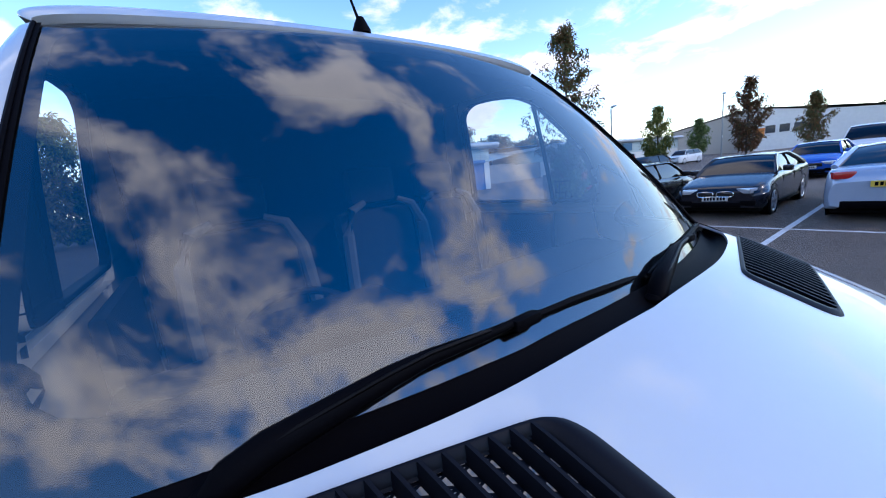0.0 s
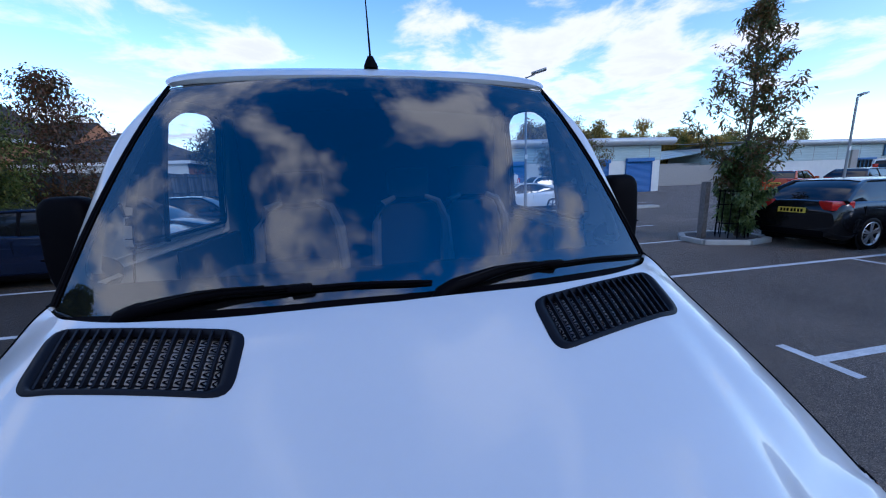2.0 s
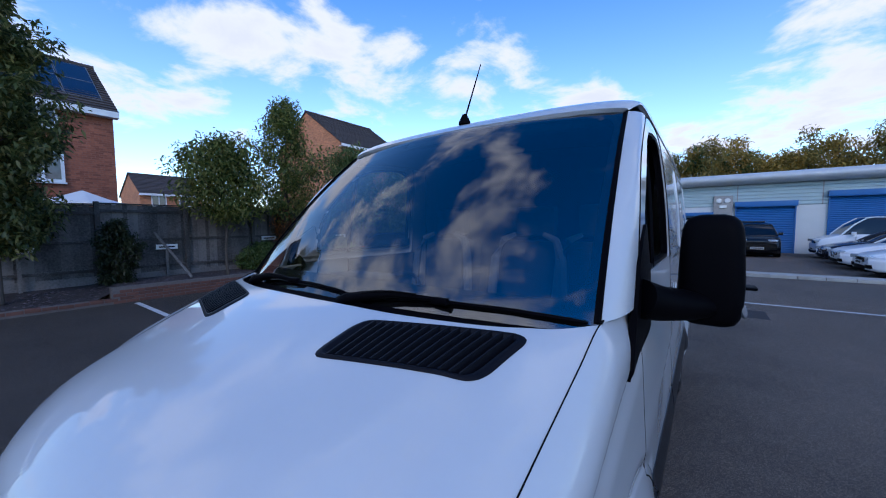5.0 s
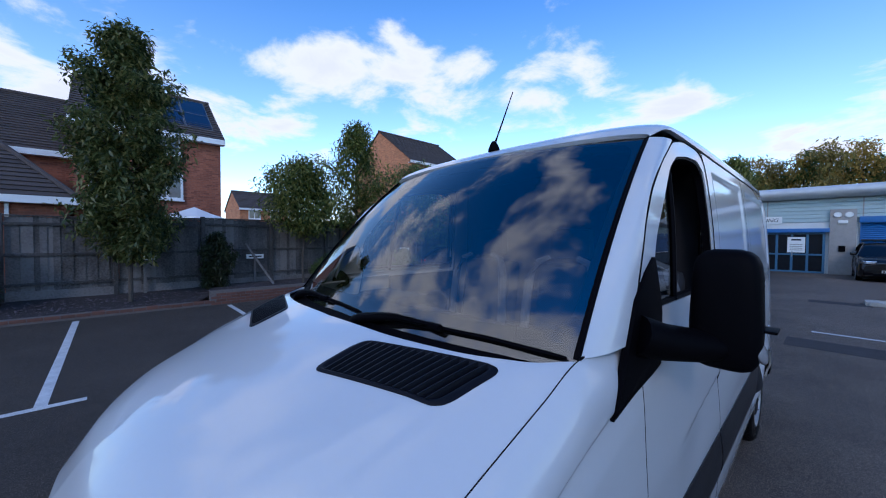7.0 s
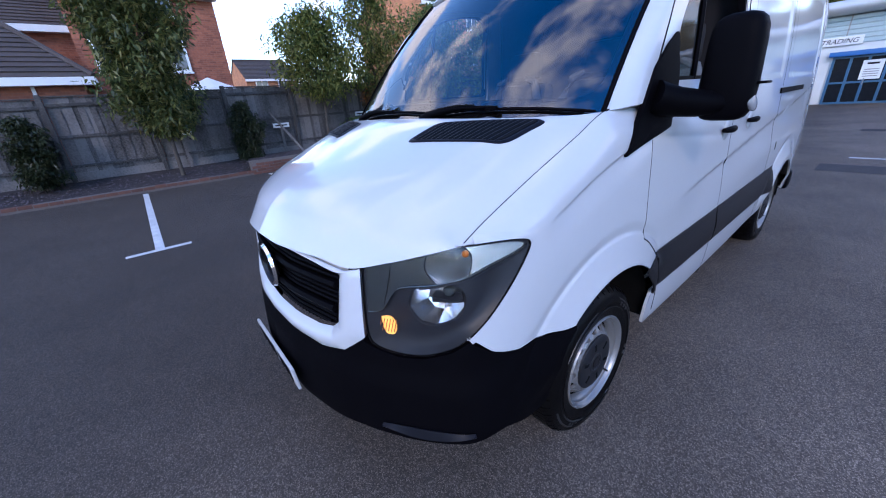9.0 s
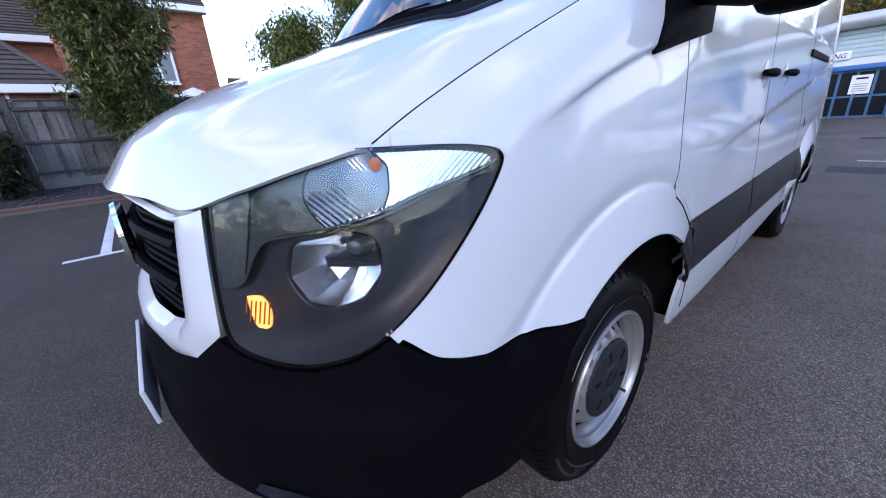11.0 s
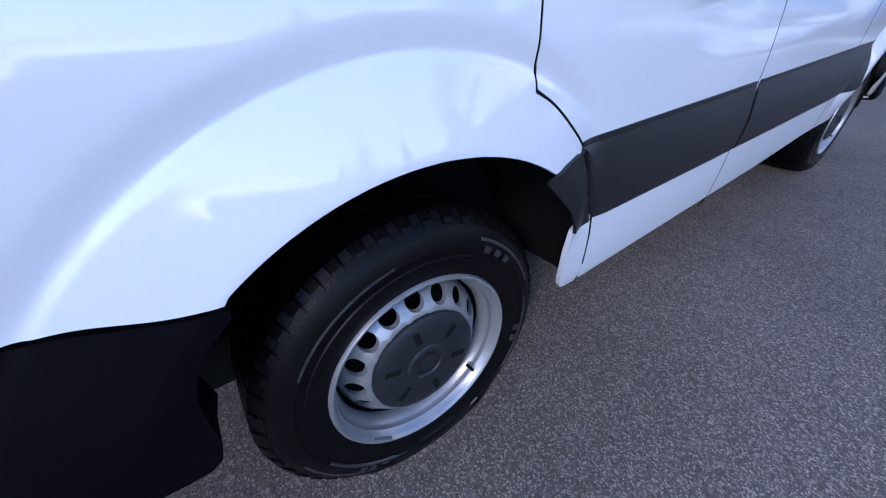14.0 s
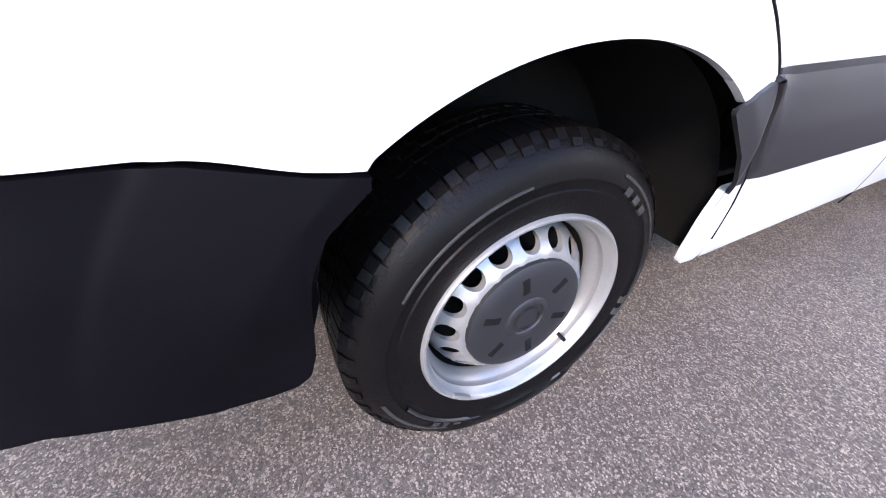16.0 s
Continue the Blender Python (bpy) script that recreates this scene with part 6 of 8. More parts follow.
LEAF_RUST = leaf("rust_leaf", [(0.045, 0.050, 0.018), (0.095, 0.050, 0.026), (0.160, 0.060, 0.030), (0.130, 0.095, 0.035)])
LEAF_MIX = leaf("turning_leaf", [(0.050, 0.066, 0.020), (0.095, 0.110, 0.036), (0.160, 0.115, 0.045), (0.190, 0.080, 0.034), (0.140, 0.140, 0.050)])
LEAF_DULL = leaf("dull_autumn_leaf", [(0.075, 0.072, 0.030), (0.130, 0.112, 0.045), (0.180, 0.140, 0.055), (0.120, 0.115, 0.045)])
LEAF_GOLD = leaf("golden_leaf", [(0.200, 0.165, 0.040), (0.360, 0.235, 0.050), (0.500, 0.310, 0.060), (0.320, 0.260, 0.070)])
LEAF_WOOD = leaf("autumn_wood_leaf", [(0.130, 0.130, 0.040), (0.270, 0.210, 0.055), (0.400, 0.280, 0.070), (0.180, 0.180, 0.060)])
LEAF_ORANGE = material("orange_berries", (0.55, 0.17, 0.03), 0.6, var=0.3, per_island=1.0)
BARK = material("bark", (0.070, 0.056, 0.045), 0.9, var=0.35, scale=8, fine=60, bump=0.6, bump_scale=40)


def add_leaves(verts, faces, centre, spread, count, size, rng, droop=0.3):
    """Bent pointed leaves strewn about a twig's end."""
    for _ in range(count):
        d = Vector((rng.uniform(-1, 1), rng.uniform(-1, 1), rng.uniform(-1, 1)))
        k = 1.75 * rng.random() ** 0.45 / max(0.3, d.length)
        p = Vector((d.x * k * spread[0], d.y * k * spread[1], d.z * k * spread[2])) + centre
        a, e = rng.uniform(0, 6.283), rng.uniform(-0.9, 0.6) - droop
        d = Vector((math.cos(a) * math.cos(e), math.sin(a) * math.cos(e), math.sin(e)))
        w = d.cross(Vector((rng.uniform(-1, 1), rng.uniform(-1, 1), 1.2))).normalized()
        s = size * rng.uniform(0.6, 1.35)
        b0 = len(verts)
        verts += [p, p + d * s * 0.45 + w * s * 0.18, p + d * s + Vector((0, 0, -0.14 * s)), p + d * s * 0.45 - w * s * 0.18]
        faces.append((b0, b0 + 1, b0 + 2, b0 + 3))


def tree(name, label, x, y, z0, height, width, crown_base, leaf, twigs, per_twig, leaf_size, seed, trunk_r=0.05, taper=0.6, lean=0.0, group="", spread=0.16):
    """A tapered trunk with limbs and a crown of single leaves, open in places. taper: 0 wide on top, 1 pointed."""
    rng = random.Random(seed)
    t = thing(name, label, "tree", x, y, z0, group)
    n = 9
    trunk = [(lean * (k / n) ** 2 + rng.uniform(-0.02, 0.02) * (k > 0), rng.uniform(-0.03, 0.03) * (k > 0), height * 0.93 * k / n) for k in range(n + 1)]
    tube_part("trunk", trunk, [trunk_r * (1 - 0.85 * k / n) + 0.006 for k in range(n + 1)], BARK, t, sides=9)
    verts, faces, lv, lf = [], [], [], []
    for k in range(twigs):
        h = crown_base + (height - crown_base) * (k + rng.random()) / twigs
        f = (h - crown_base) / max(0.01, height - crown_base)
        shape = (math.sin(math.pi * min(1, f * 0.86 + 0.10)) ** 0.7) * (1 - taper * f * 0.55)
        reach = width / 2 * shape * rng.uniform(0.30, 1.20)
        full = rng.choice((0.35, 0.7, 1.0, 1.3, 1.6))
        a = k * 2.399 + rng.uniform(-0.4, 0.4)
        root = max(0.15, h - reach * rng.uniform(0.5, 1.1))
        i = min(n - 1, int(root / (height * 0.93) * n))
        base = Vector(trunk[i]).lerp(Vector(trunk[i + 1]), min(1, root / (height * 0.93) * n - i))
        tip = Vector((base.x + math.cos(a) * reach, base.y + math.sin(a) * reach, min(height, h)))
        mid = base.lerp(tip, 0.5) + Vector((0, 0, -0.06 * reach))
        v0, f0 = tube([base, mid, tip], [trunk_r * 0.28 * (1 - 0.6 * f) + 0.004, 0.008, 0.003], 5, False)
        b0 = len(verts)
        verts += v0
        faces += [tuple(b0 + q for q in ff) for ff in f0]
        for w in (0.62, 0.82, 1.0):
            c = mid.lerp(tip, max(0, w * 2 - 1)) if w > 0.5 else mid
            add_leaves(lv, lf, c, (spread * width / 2.4, spread * width / 2.4, spread * width / 2.6), int(per_twig * 0.50 * full), leaf_size * 0.84, rng)
    mesh_object("branchwork", verts, faces, BARK, t)
    mesh_object("crown", lv, lf, leaf, t, smooth=False)
    return t


tree("street_tree", "upright leafy green tree in the bed by the fence", -9.95, 0.40, 0.20, 6.4, 2.40, 1.25, LEAF_STREET, 150, 160, 0.160, 11, 0.045, 0.35, -0.1, spread=0.17)
tree("small_tree", "small green broadleaf tree on a thin stem", -9.75, 4.45, 0.33, 3.75, 2.7, 1.75, LEAF_OLIVE, 64, 135, 0.15, 12, 0.035, 0.3, spread=0.19)
tree("pointed_tree", "tall feathery green tree by the fence", -10.25, 6.6, 0.34, 5.4, 3.3, 1.9, LEAF_OLIVE, 95, 110, 0.14, 13, 0.05, 0.85, spread=0.14)
tree("round_tree", "bushy round green tree by the fence", -10.3, 9.4, 0.34, 4.3, 3.3, 1.75, LEAF_GREEN, 75, 120, 0.15, 14, 0.05, 0.2, spread=0.19)
tree("rowan_tree", "sparse reddish young tree by the fence", -10.1, 14.2, 0.34, 5.2, 3.6, 1.2, LEAF_RUST, 70, 75, 0.17, 15, 0.045, 0.5)
tree("fence_tree", "dense green tree by the fence", -10.4, 12.0, 0.34, 3.9, 2.8, 0.9, LEAF_OLIVE, 90, 90, 0.14, 16, 0.045, 0.2, spread=0.19)
tree("island_tree", "tall young tree with rust and green leaves on a kerbed island", 8.72, 6.95, 0.10, 5.3, 2.6, 1.35, LEAF_MIX, 56, 95, 0.14, 17, 0.055, 0.5, spread=0.105)
tree("guard_shrub", "dense green growth round the foot of the young tree", 8.72, 6.95, 0.10, 2.2, 0.95, 0.2, LEAF_GREEN, 50, 130, 0.12, 18, 0.02, 0.1, spread=0.20)
for i, (bx_, by_, bh, bw, mt) in enumerate(((-10.2, -2.1, 1.5, 0.95, LEAF_SHADE), (-10.3, 2.2, 1.6, 0.9, LEAF_SHADE), (-10.2, 5.7, 0.9, 1.3, LEAF_GREEN), (-10.3, 6.6, 2.0, 1.2, LEAF_RUST), (-10.2, 8.6, 1.0, 1.4, LEAF_GREEN), (-10.25, -4.6, 1.7, 1.2, LEAF_GREEN), (-10.2, 10.8, 1.2, 1.4, LEAF_OLIVE))):
    tree("shrub", "dark leafy shrub against the fence", bx_, by_, 0.25, bh, bw, 0.12, mt, 46, 120, 0.11, 30 + i, 0.025, 0.1, group="shrubs", spread=0.22)
tree("berry_shrub", "shrub with orange berries against the fence", -10.15, 6.35, 0.3, 2.0, 0.95, 0.9, LEAF_ORANGE, 26, 24, 0.06, 44, 0.02, 0.1, spread=0.24)


# ================================================================ houses
HOUSE_BRICK = material("orange_brick_wall", (0.46, 0.185, 0.088), 0.85, var=0.22, scale=1.5, fine=14)
HOUSE_RED = material("red_brick_wall", (0.30, 0.100, 0.056), 0.85, var=0.25, scale=1.5, fine=14)
ROOF_TILE = material("brown_roof_tile", (0.064, 0.049, 0.043), 0.85, var=0.25, scale=2, fine=30, bump=0.3, per_island=0.5)
WHITE = material("white_upvc", (0.78, 0.78, 0.77), 0.4, var=0.03)
RENDER = material("white_render", (0.70, 0.69, 0.66), 0.85, var=0.08, scale=2, fine=40)
GREYMETAL = material("weathered_grey_metal", (0.22, 0.22, 0.23), 0.5, metal=0.5, var=0.15)
SOLAR = material("solar_panel", (0.012, 0.016, 0.035), 0.12, var=0.2, spec=0.6)
DARKPANE = material("house_window_pane", (0.05, 0.06, 0.075), 0.05, var=0.3, spec=0.8)


def brickwork(m):
    """Courses of bricks as colour and shallow relief, for walls that stay far off."""
    n, l = m.node_tree.nodes, m.node_tree.links
    b = n["Principled BSDF"]
    old = b.inputs["Base Color"].links[0].from_socket
    co, sep, add, comb, br = (n.new("ShaderNode" + k) for k in ("TexCoord", "SeparateXYZ", "Math", "CombineXYZ", "TexBrick"))
    l.new(co.outputs["Object"], sep.inputs[0])
    l.new(sep.outputs[0], add.inputs[0]), l.new(sep.outputs[1], add.inputs[1])
    l.new(add.outputs[0], comb.inputs[0]), l.new(sep.outputs[2], comb.inputs[1])
    l.new(comb.outputs[0], br.inputs["Vector"])
    br.inputs["Scale"].default_value = 1.0
    br.inputs["Brick Width"].default_value, br.inputs["Row Height"].default_value, br.inputs["Mortar Size"].default_value = 0.225, 0.075, 0.009
    br.inputs["Color1"].default_value, br.inputs["Color2"].default_value, br.inputs["Mortar"].default_value = (1.25, 1.2, 1.1, 1), (0.66, 0.62, 0.62, 1), (0.95, 1.15, 1.3, 1)
    mul = n.new("ShaderNodeMix")
    mul.data_type, mul.blend_type = "RGBA", "MULTIPLY"
    mul.inputs["Factor"].default_value = 1.0
    l.new(old, mul.inputs["A"]), l.new(br.outputs["Color"], mul.inputs["B"])
    l.new(mul.outputs["Result"], b.inputs["Base Color"])


brickwork(HOUSE_BRICK)
brickwork(HOUSE_RED)


def window(parent, cx, cy, cz, w, h, facing, cols=2):
    """A white casement set in a wall; facing: +x, -y or +y as a turn about z."""
    fr = box_part("window", (-w / 2, w / 2, -0.05, 0.04, -h / 2, h / 2), DARKPANE, parent, m=pose(cx, cy, cz, 0, 0, facing))
    for k in range(cols + 1):
        xx = -w / 2 + w * k / cols
        box_part("frame", (xx - 0.045, xx + 0.045, -0.075, 0.03, -h / 2, h / 2), WHITE, fr, m=pose(cx, cy, cz, 0, 0, facing))
    for zz in (-h / 2, h / 2 - 0.02):
        box_part("frame", (-w / 2 - 0.04, w / 2 + 0.04, -0.078, 0.03, zz - 0.04, zz + 0.05), WHITE, fr, m=pose(cx, cy, cz, 0, 0, facing))
    box_part("sill", (-w / 2 - 0.08, w / 2 + 0.08, -0.14, 0.03, -h / 2 - 0.10, -h / 2 - 0.04), WHITE, fr, m=pose(cx, cy, cz, 0, 0, facing))


def tiled_slope(name, a, b, c, d, parent, rows, mat=None):
    """A roof slope from its eave a-b up to its ridge d-c, in overlapping courses with real steps."""
    a, b, c, d = (np.array(p, float) for p in (a, b, c, d))
    nrm = np.cross(b - a, d - a)
    nrm = nrm / np.linalg.norm(nrm)
    if nrm[2] < 0:
        nrm = -nrm
    verts, faces = [], []
    for k in range(rows):
        w0, w1 = k / rows, (k + 1) / rows
        p = [a + (d - a) * w0, b + (c - b) * w0, b + (c - b) * w1, a + (d - a) * w1]
        b0 = len(verts)
        verts += [p[0] + nrm * 0.05, p[1] + nrm * 0.05, p[2] + nrm * 0.012, p[3] + nrm * 0.012, p[0] - nrm * 0.03, p[1] - nrm * 0.03]
        faces += [(b0, b0 + 1, b0 + 2, b0 + 3), (b0 + 4, b0 + 5, b0 + 1, b0)]
    return tagged(mesh_object(name, verts, faces, mat or ROOF_TILE, parent, smooth=False), kind="stuff")


def gable_house(name, label, x0, x1, y0, y1, eave, ridge, along, rows=22, wall=None, hip=0.0):
    """A brick house; along: the ridge's axis. hip: how far the ridge is drawn in at both ends."""
    h = thing(name, label, "house", (x0 + x1) / 2, (y0 + y1) / 2, 0)
    ox, oy = (x0 + x1) / 2, (y0 + y1) / 2
    X, Y = (x1 - x0) / 2, (y1 - y0) / 2
    bm = bmesh.new()
    base = [bm.verts.new(p) for p in ((-X, -Y, 0), (X, -Y, 0), (X, Y, 0), (-X, Y, 0))]
    top = [bm.verts.new((q.co.x, q.co.y, eave)) for q in base]
    for i in range(4):
        bm.faces.new((base[i], base[(i + 1) % 4], top[(i + 1) % 4], top[i]))
    if not hip:
        if along == "y":
            for yy, (i, j) in ((-Y, (0, 1)), (Y, (2, 3))):
                bm.faces.new((top[i], top[j], bm.verts.new((0, yy, ridge - 0.06))))
        else:
            for xx, (i, j) in ((X, (1, 2)), (-X, (3, 0))):
                bm.faces.new((top[i], top[j], bm.verts.new((xx, 0, ridge - 0.06))))
    part("wall", bm, wall or HOUSE_BRICK, h, smooth=False)
    o = 0.32
    ez = eave - o * (ridge - eave) / (X if along == "y" else Y) * 0.9
    if along == "y":
        ends = (-Y - 0.12 if not hip else -Y - o, Y + 0.12 if not hip else Y + o)
        r0, r1 = ends[0] + hip, ends[1] - hip
        tiled_slope("roof", (X + o, ends[0], ez), (X + o, ends[1], ez), (0, r1, ridge), (0, r0, ridge), h, rows)
        tiled_slope("roof", (-X - o, ends[0], ez), (-X - o, ends[1], ez), (0, r1, ridge), (0, r0, ridge), h, rows)
        if hip:
            tiled_slope("roof", (-X - o, ends[0], ez), (X + o, ends[0], ez), (0.02, r0, ridge), (-0.02, r0, ridge), h, rows)
            tiled_slope("roof", (-X - o, ends[1], ez), (X + o, ends[1], ez), (0.02, r1, ridge), (-0.02, r1, ridge), h, rows)
        for sx in (1, -1):
            box_part("fascia", (sx * (X + o) - 0.03, sx * (X + o) + 0.03, ends[0], ends[1], ez - 0.20, ez + 0.02), WHITE, h)
            box_part("soffit", (min(sx * X, sx * (X + o)), max(sx * X, sx * (X + o)), ends[0], ends[1], ez - 0.20, ez - 0.16), WHITE, h)
        if hip:
            for sy_ in ends:
                box_part("fascia", (-X - o, X + o, sy_ - 0.03, sy_ + 0.03, ez - 0.20, ez + 0.02), WHITE, h)
        tube_part("ridge_tiles", [(0, r0, ridge + 0.03), (0, r1, ridge + 0.03)], 0.10, ROOF_TILE, h, sides=8)
        if hip:
            for sx in (1, -1):
                for ye, yr in ((ends[0], r0), (ends[1], r1)):
                    tube_part("hip_tiles", [(sx * (X + o), ye, ez + 0.05), (0, yr, ridge + 0.04)], 0.085, ROOF_TILE, h, sides=6)
    else:
        ends = (-X - 0.12 if not hip else -X - o, X + 0.12 if not hip else X + o)
        r0, r1 = ends[0] + hip, ends[1] - hip
        tiled_slope("roof", (ends[0], -Y - o, ez), (ends[1], -Y - o, ez), (r1, 0, ridge), (r0, 0, ridge), h, rows)
        tiled_slope("roof", (ends[0], Y + o, ez), (ends[1], Y + o, ez), (r1, 0, ridge), (r0, 0, ridge), h, rows)
        if hip:
            tiled_slope("roof", (ends[0], -Y - o, ez), (ends[0], Y + o, ez), (r0, 0.02, ridge), (r0, -0.02, ridge), h, rows)
            tiled_slope("roof", (ends[1], -Y - o, ez), (ends[1], Y + o, ez), (r1, 0.02, ridge), (r1, -0.02, ridge), h, rows)
        for sy_ in (1, -1):
            box_part("fascia", (ends[0], ends[1], sy_ * (Y + o) - 0.03, sy_ * (Y + o) + 0.03, ez - 0.20, ez + 0.02), WHITE, h)
        if hip:
            for sx in ends:
                box_part("fascia", (sx - 0.03, sx + 0.03, -Y - o, Y + o, ez - 0.20, ez + 0.02), WHITE, h)
        tube_part("ridge_tiles", [(r0, 0, ridge + 0.03), (r1, 0, ridge + 0.03)], 0.10, ROOF_TILE, h, sides=8)
    return h


ha = gable_house("brick_house", "three-storey orange brick house with brown tiled gable roof", -34.0, -24.2, 19.7, 27.5, 8.9, 12.3, "y")
for yy in (-1.6, 1.5):
    window(ha, 4.9, yy, 7.6, 1.15, 1.15, 90)
    window(ha, 4.9, yy, 5.0, 1.15, 1.25, 90)
tagged(gable_house("lower_house", "lower brick house with brown tiled roof", -33, -24.0, 28.2, 36.0, 5.8, 9.0, "y"), group="houses behind the fence")
hb = gable_house("solar_house", "brick house with white windows and solar panels on its tiled roof", -23.6, -17.2, -0.9, 3.7, 6.2, 8.5, "y", 18, HOUSE_RED)
for yy in (0.40, -1.4):
    window(hb, 3.2, yy, 3.85, 0.95, 1.05, 90)
    window(hb, 3.2, yy, 5.55, 0.80, 0.75, 90)
for i in range(4):
    for j in range(2):
        y0 = 2.15 - 1.02 * (i + 1)
        sl = Vector((-3.5, 0, 2.65)).normalized()
        p0 = Vector((3.25, y0, 6.03)) + sl * (0.65 + j * 1.55)
        pnl = thing("solar_panel", "", "")
        pnl.parent = hb
        mm = Matrix.Translation(p0 + Vector((0.05, 0, 0.09))) @ pose(0, 0, 0, 0, math.degrees(math.atan2(2.65, 3.5)), 0)
        box_part("cell_field", (-1.50, 0, 0.01, 0.97, 0.0, 0.035), SOLAR, pnl, m=mm)
        for d in ((-1.52, 0.02, -0.005, 0.012, 0.0, 0.042), (-1.52, 0.02, 0.965, 0.985, 0.0, 0.042), (-1.52, -1.50, 0, 0.98, 0, 0.042), (0, 0.02, 0, 0.98, 0, 0.042)):
            box_part("frame", d, STEEL, pnl, m=mm)
hc = gable_house("garage_block", "brick garage with a dark tiled hipped roof behind the fence", -20.3, -14.9, -5.55, -1.0, 3.15, 5.33, "y", 16, HOUSE_RED, 2.50)
box_part("downpipe", (2.70, 2.78, 1.1, 1.18, 0, 2.9), WHITE, hc)
gable_house("rear_house", "brick house with a long dark tiled roof", -26.6, -19.2, -3.75, -0.95, 5.2, 7.95, "y", 22, HOUSE_RED)
dish = thing("satellite_dish", "grey satellite dish on the gable of the rear house", "dish", -19.5, -3.95, 6.75)
mesh_object("bowl", *lathe([(0.0, 0.0), (0.01, 0.09), (0.04, 0.17)], 20, "x"), GREYMETAL, dish)
tube_part("bracket", [(0, 0, 0), (-0.2, 0.1, -0.25), (-0.3, 0.14, -0.3)], 0.02, GREYMETAL, dish, sides=6)
tube_part("feed_arm", [(0.02, 0, -0.16), (0.18, 0, -0.03)], 0.012, GREYMETAL, dish, sides=5)
tv_ = thing("roof_aerial", "thin television aerial on the rear house roof", "aerial", -22.6, -3.8, 7.9)
tube_part("mast", [(0, 0, 0), (0, 0, 1.5)], 0.025, GREYMETAL, tv_, sides=6)
tube_part("boom", [(-0.5, 0, 1.4), (0.5, 0, 1.4)], 0.015, GREYMETAL, tv_, sides=5)
for k in range(6):
    tube_part("rod", [(-0.45 + 0.18 * k, -0.25, 1.4), (-0.45 + 0.18 * k, 0.25, 1.4)], 0.010, GREYMETAL, tv_, sides=4)
gaz = thing("garden_parasol", "white fabric garden parasol just above the fence", "parasol", -14.0, 2.25, 0.0)
mesh_object("canopy", *lathe([(2.38, 1.05), (2.44, 1.0), (2.58, 0.55), (2.80, 0.03), (2.80, 0.0)], 8, "z"), WHITE, gaz, smooth=False)
tube_part("pole", [(0, 0, 0), (0, 0, 2.82)], 0.025, GREYMETAL, gaz, sides=8)
gable_house("bungalow", "brick and white bungalow with a dark hipped roof", -24.6, -13.2, 30.2, 38.5, 4.0, 6.3, "x", 18, hip=5.2)
he = gable_house("terrace_house", "two-storey brick terrace with a brown tiled roof", -36, -25.0, 37, 45, 5.7, 8.2, "x", 16)
for xx in (-3, 0.5, 3.6):
    window(he, xx, -4.0, 4.6, 1.1, 1.2, 0)
hf_ = gable_house("distant_house", "small brick house far behind the fence", -52, -45, 11.0, 16.5, 5.3, 7.4, "y", 14)
for yy in (-1.2, 1.2):
    window(hf_, 3.5, yy, 4.5, 1.2, 1.1, 90)
wr = box_part("render_panel", (-24.6, -13.2, 30.10, 30.19, 0.2, 3.72), RENDER)
tagged(wr, "white rendered front of the bungalow", "wall", kind="structure")

# ================================================================ trade units
CLAD = material("pale_blue_cladding", (0.37, 0.455, 0.455), 0.45, var=0.08, scale=0.8, fine=20)
CLAD_LOW = material("pale_concrete_panel", (0.60, 0.60, 0.57), 0.8, var=0.08, scale=1.5, fine=40)
SHUTTER = material("blue_shutter", (0.020, 0.120, 0.330), 0.4, var=0.10, scale=3, fine=40)
EAVE = material("silver_eave", (0.50, 0.51, 0.51), 0.45, metal=0.2, var=0.12, scale=2, fine=30)
PILLAR = material("grey_block_pier", (0.30, 0.28, 0.26), 0.85, var=0.15, scale=6, fine=50)
TEAL = material("blue_door_frame", (0.030, 0.110, 0.200), 0.4, var=0.08)
SHOPGLASS = material("dark_shop_glass", (0.008, 0.010, 0.014), 0.25, var=0.3, spec=0.12)
YEL = material("yellow_plastic", (0.80, 0.50, 0.02), 0.5, var=0.08)


def roller_shutter(parent, x0, x1, top, y):
    sh = box_part("roller_shutter", (x0, x1, y - 0.02, y + 0.06, 0, top), SHUTTER, parent, "blue roller shutter")
    n = int(top / 0.10)
    verts, faces = [], []
    for k in range(n):
        z0 = k * top / n
        b0 = len(verts)
        verts += [(x0, y - 0.02, z0), (x1, y - 0.02, z0), (x1, y - 0.05, z0 + 0.05), (x0, y - 0.05, z0 + 0.05), (x1, y - 0.02, z0 + top / n), (x0, y - 0.02, z0 + top / n)]
        faces += [(b0, b0 + 1, b0 + 2, b0 + 3), (b0 + 3, b0 + 2, b0 + 4, b0 + 5)]
    mesh_object("slats", verts, faces, SHUTTER, sh, smooth=False)
    box_part("hood", (x0 - 0.1, x1 + 0.1, y - 0.28, y + 0.02, top - 0.02, top + 0.30), SHUTTER, sh, bevel=0.02)
    for xx in (x0 - 0.06, x1):
        box_part("guide", (xx, xx + 0.06, y - 0.09, y + 0.02, 0, top), SHUTTER, sh)


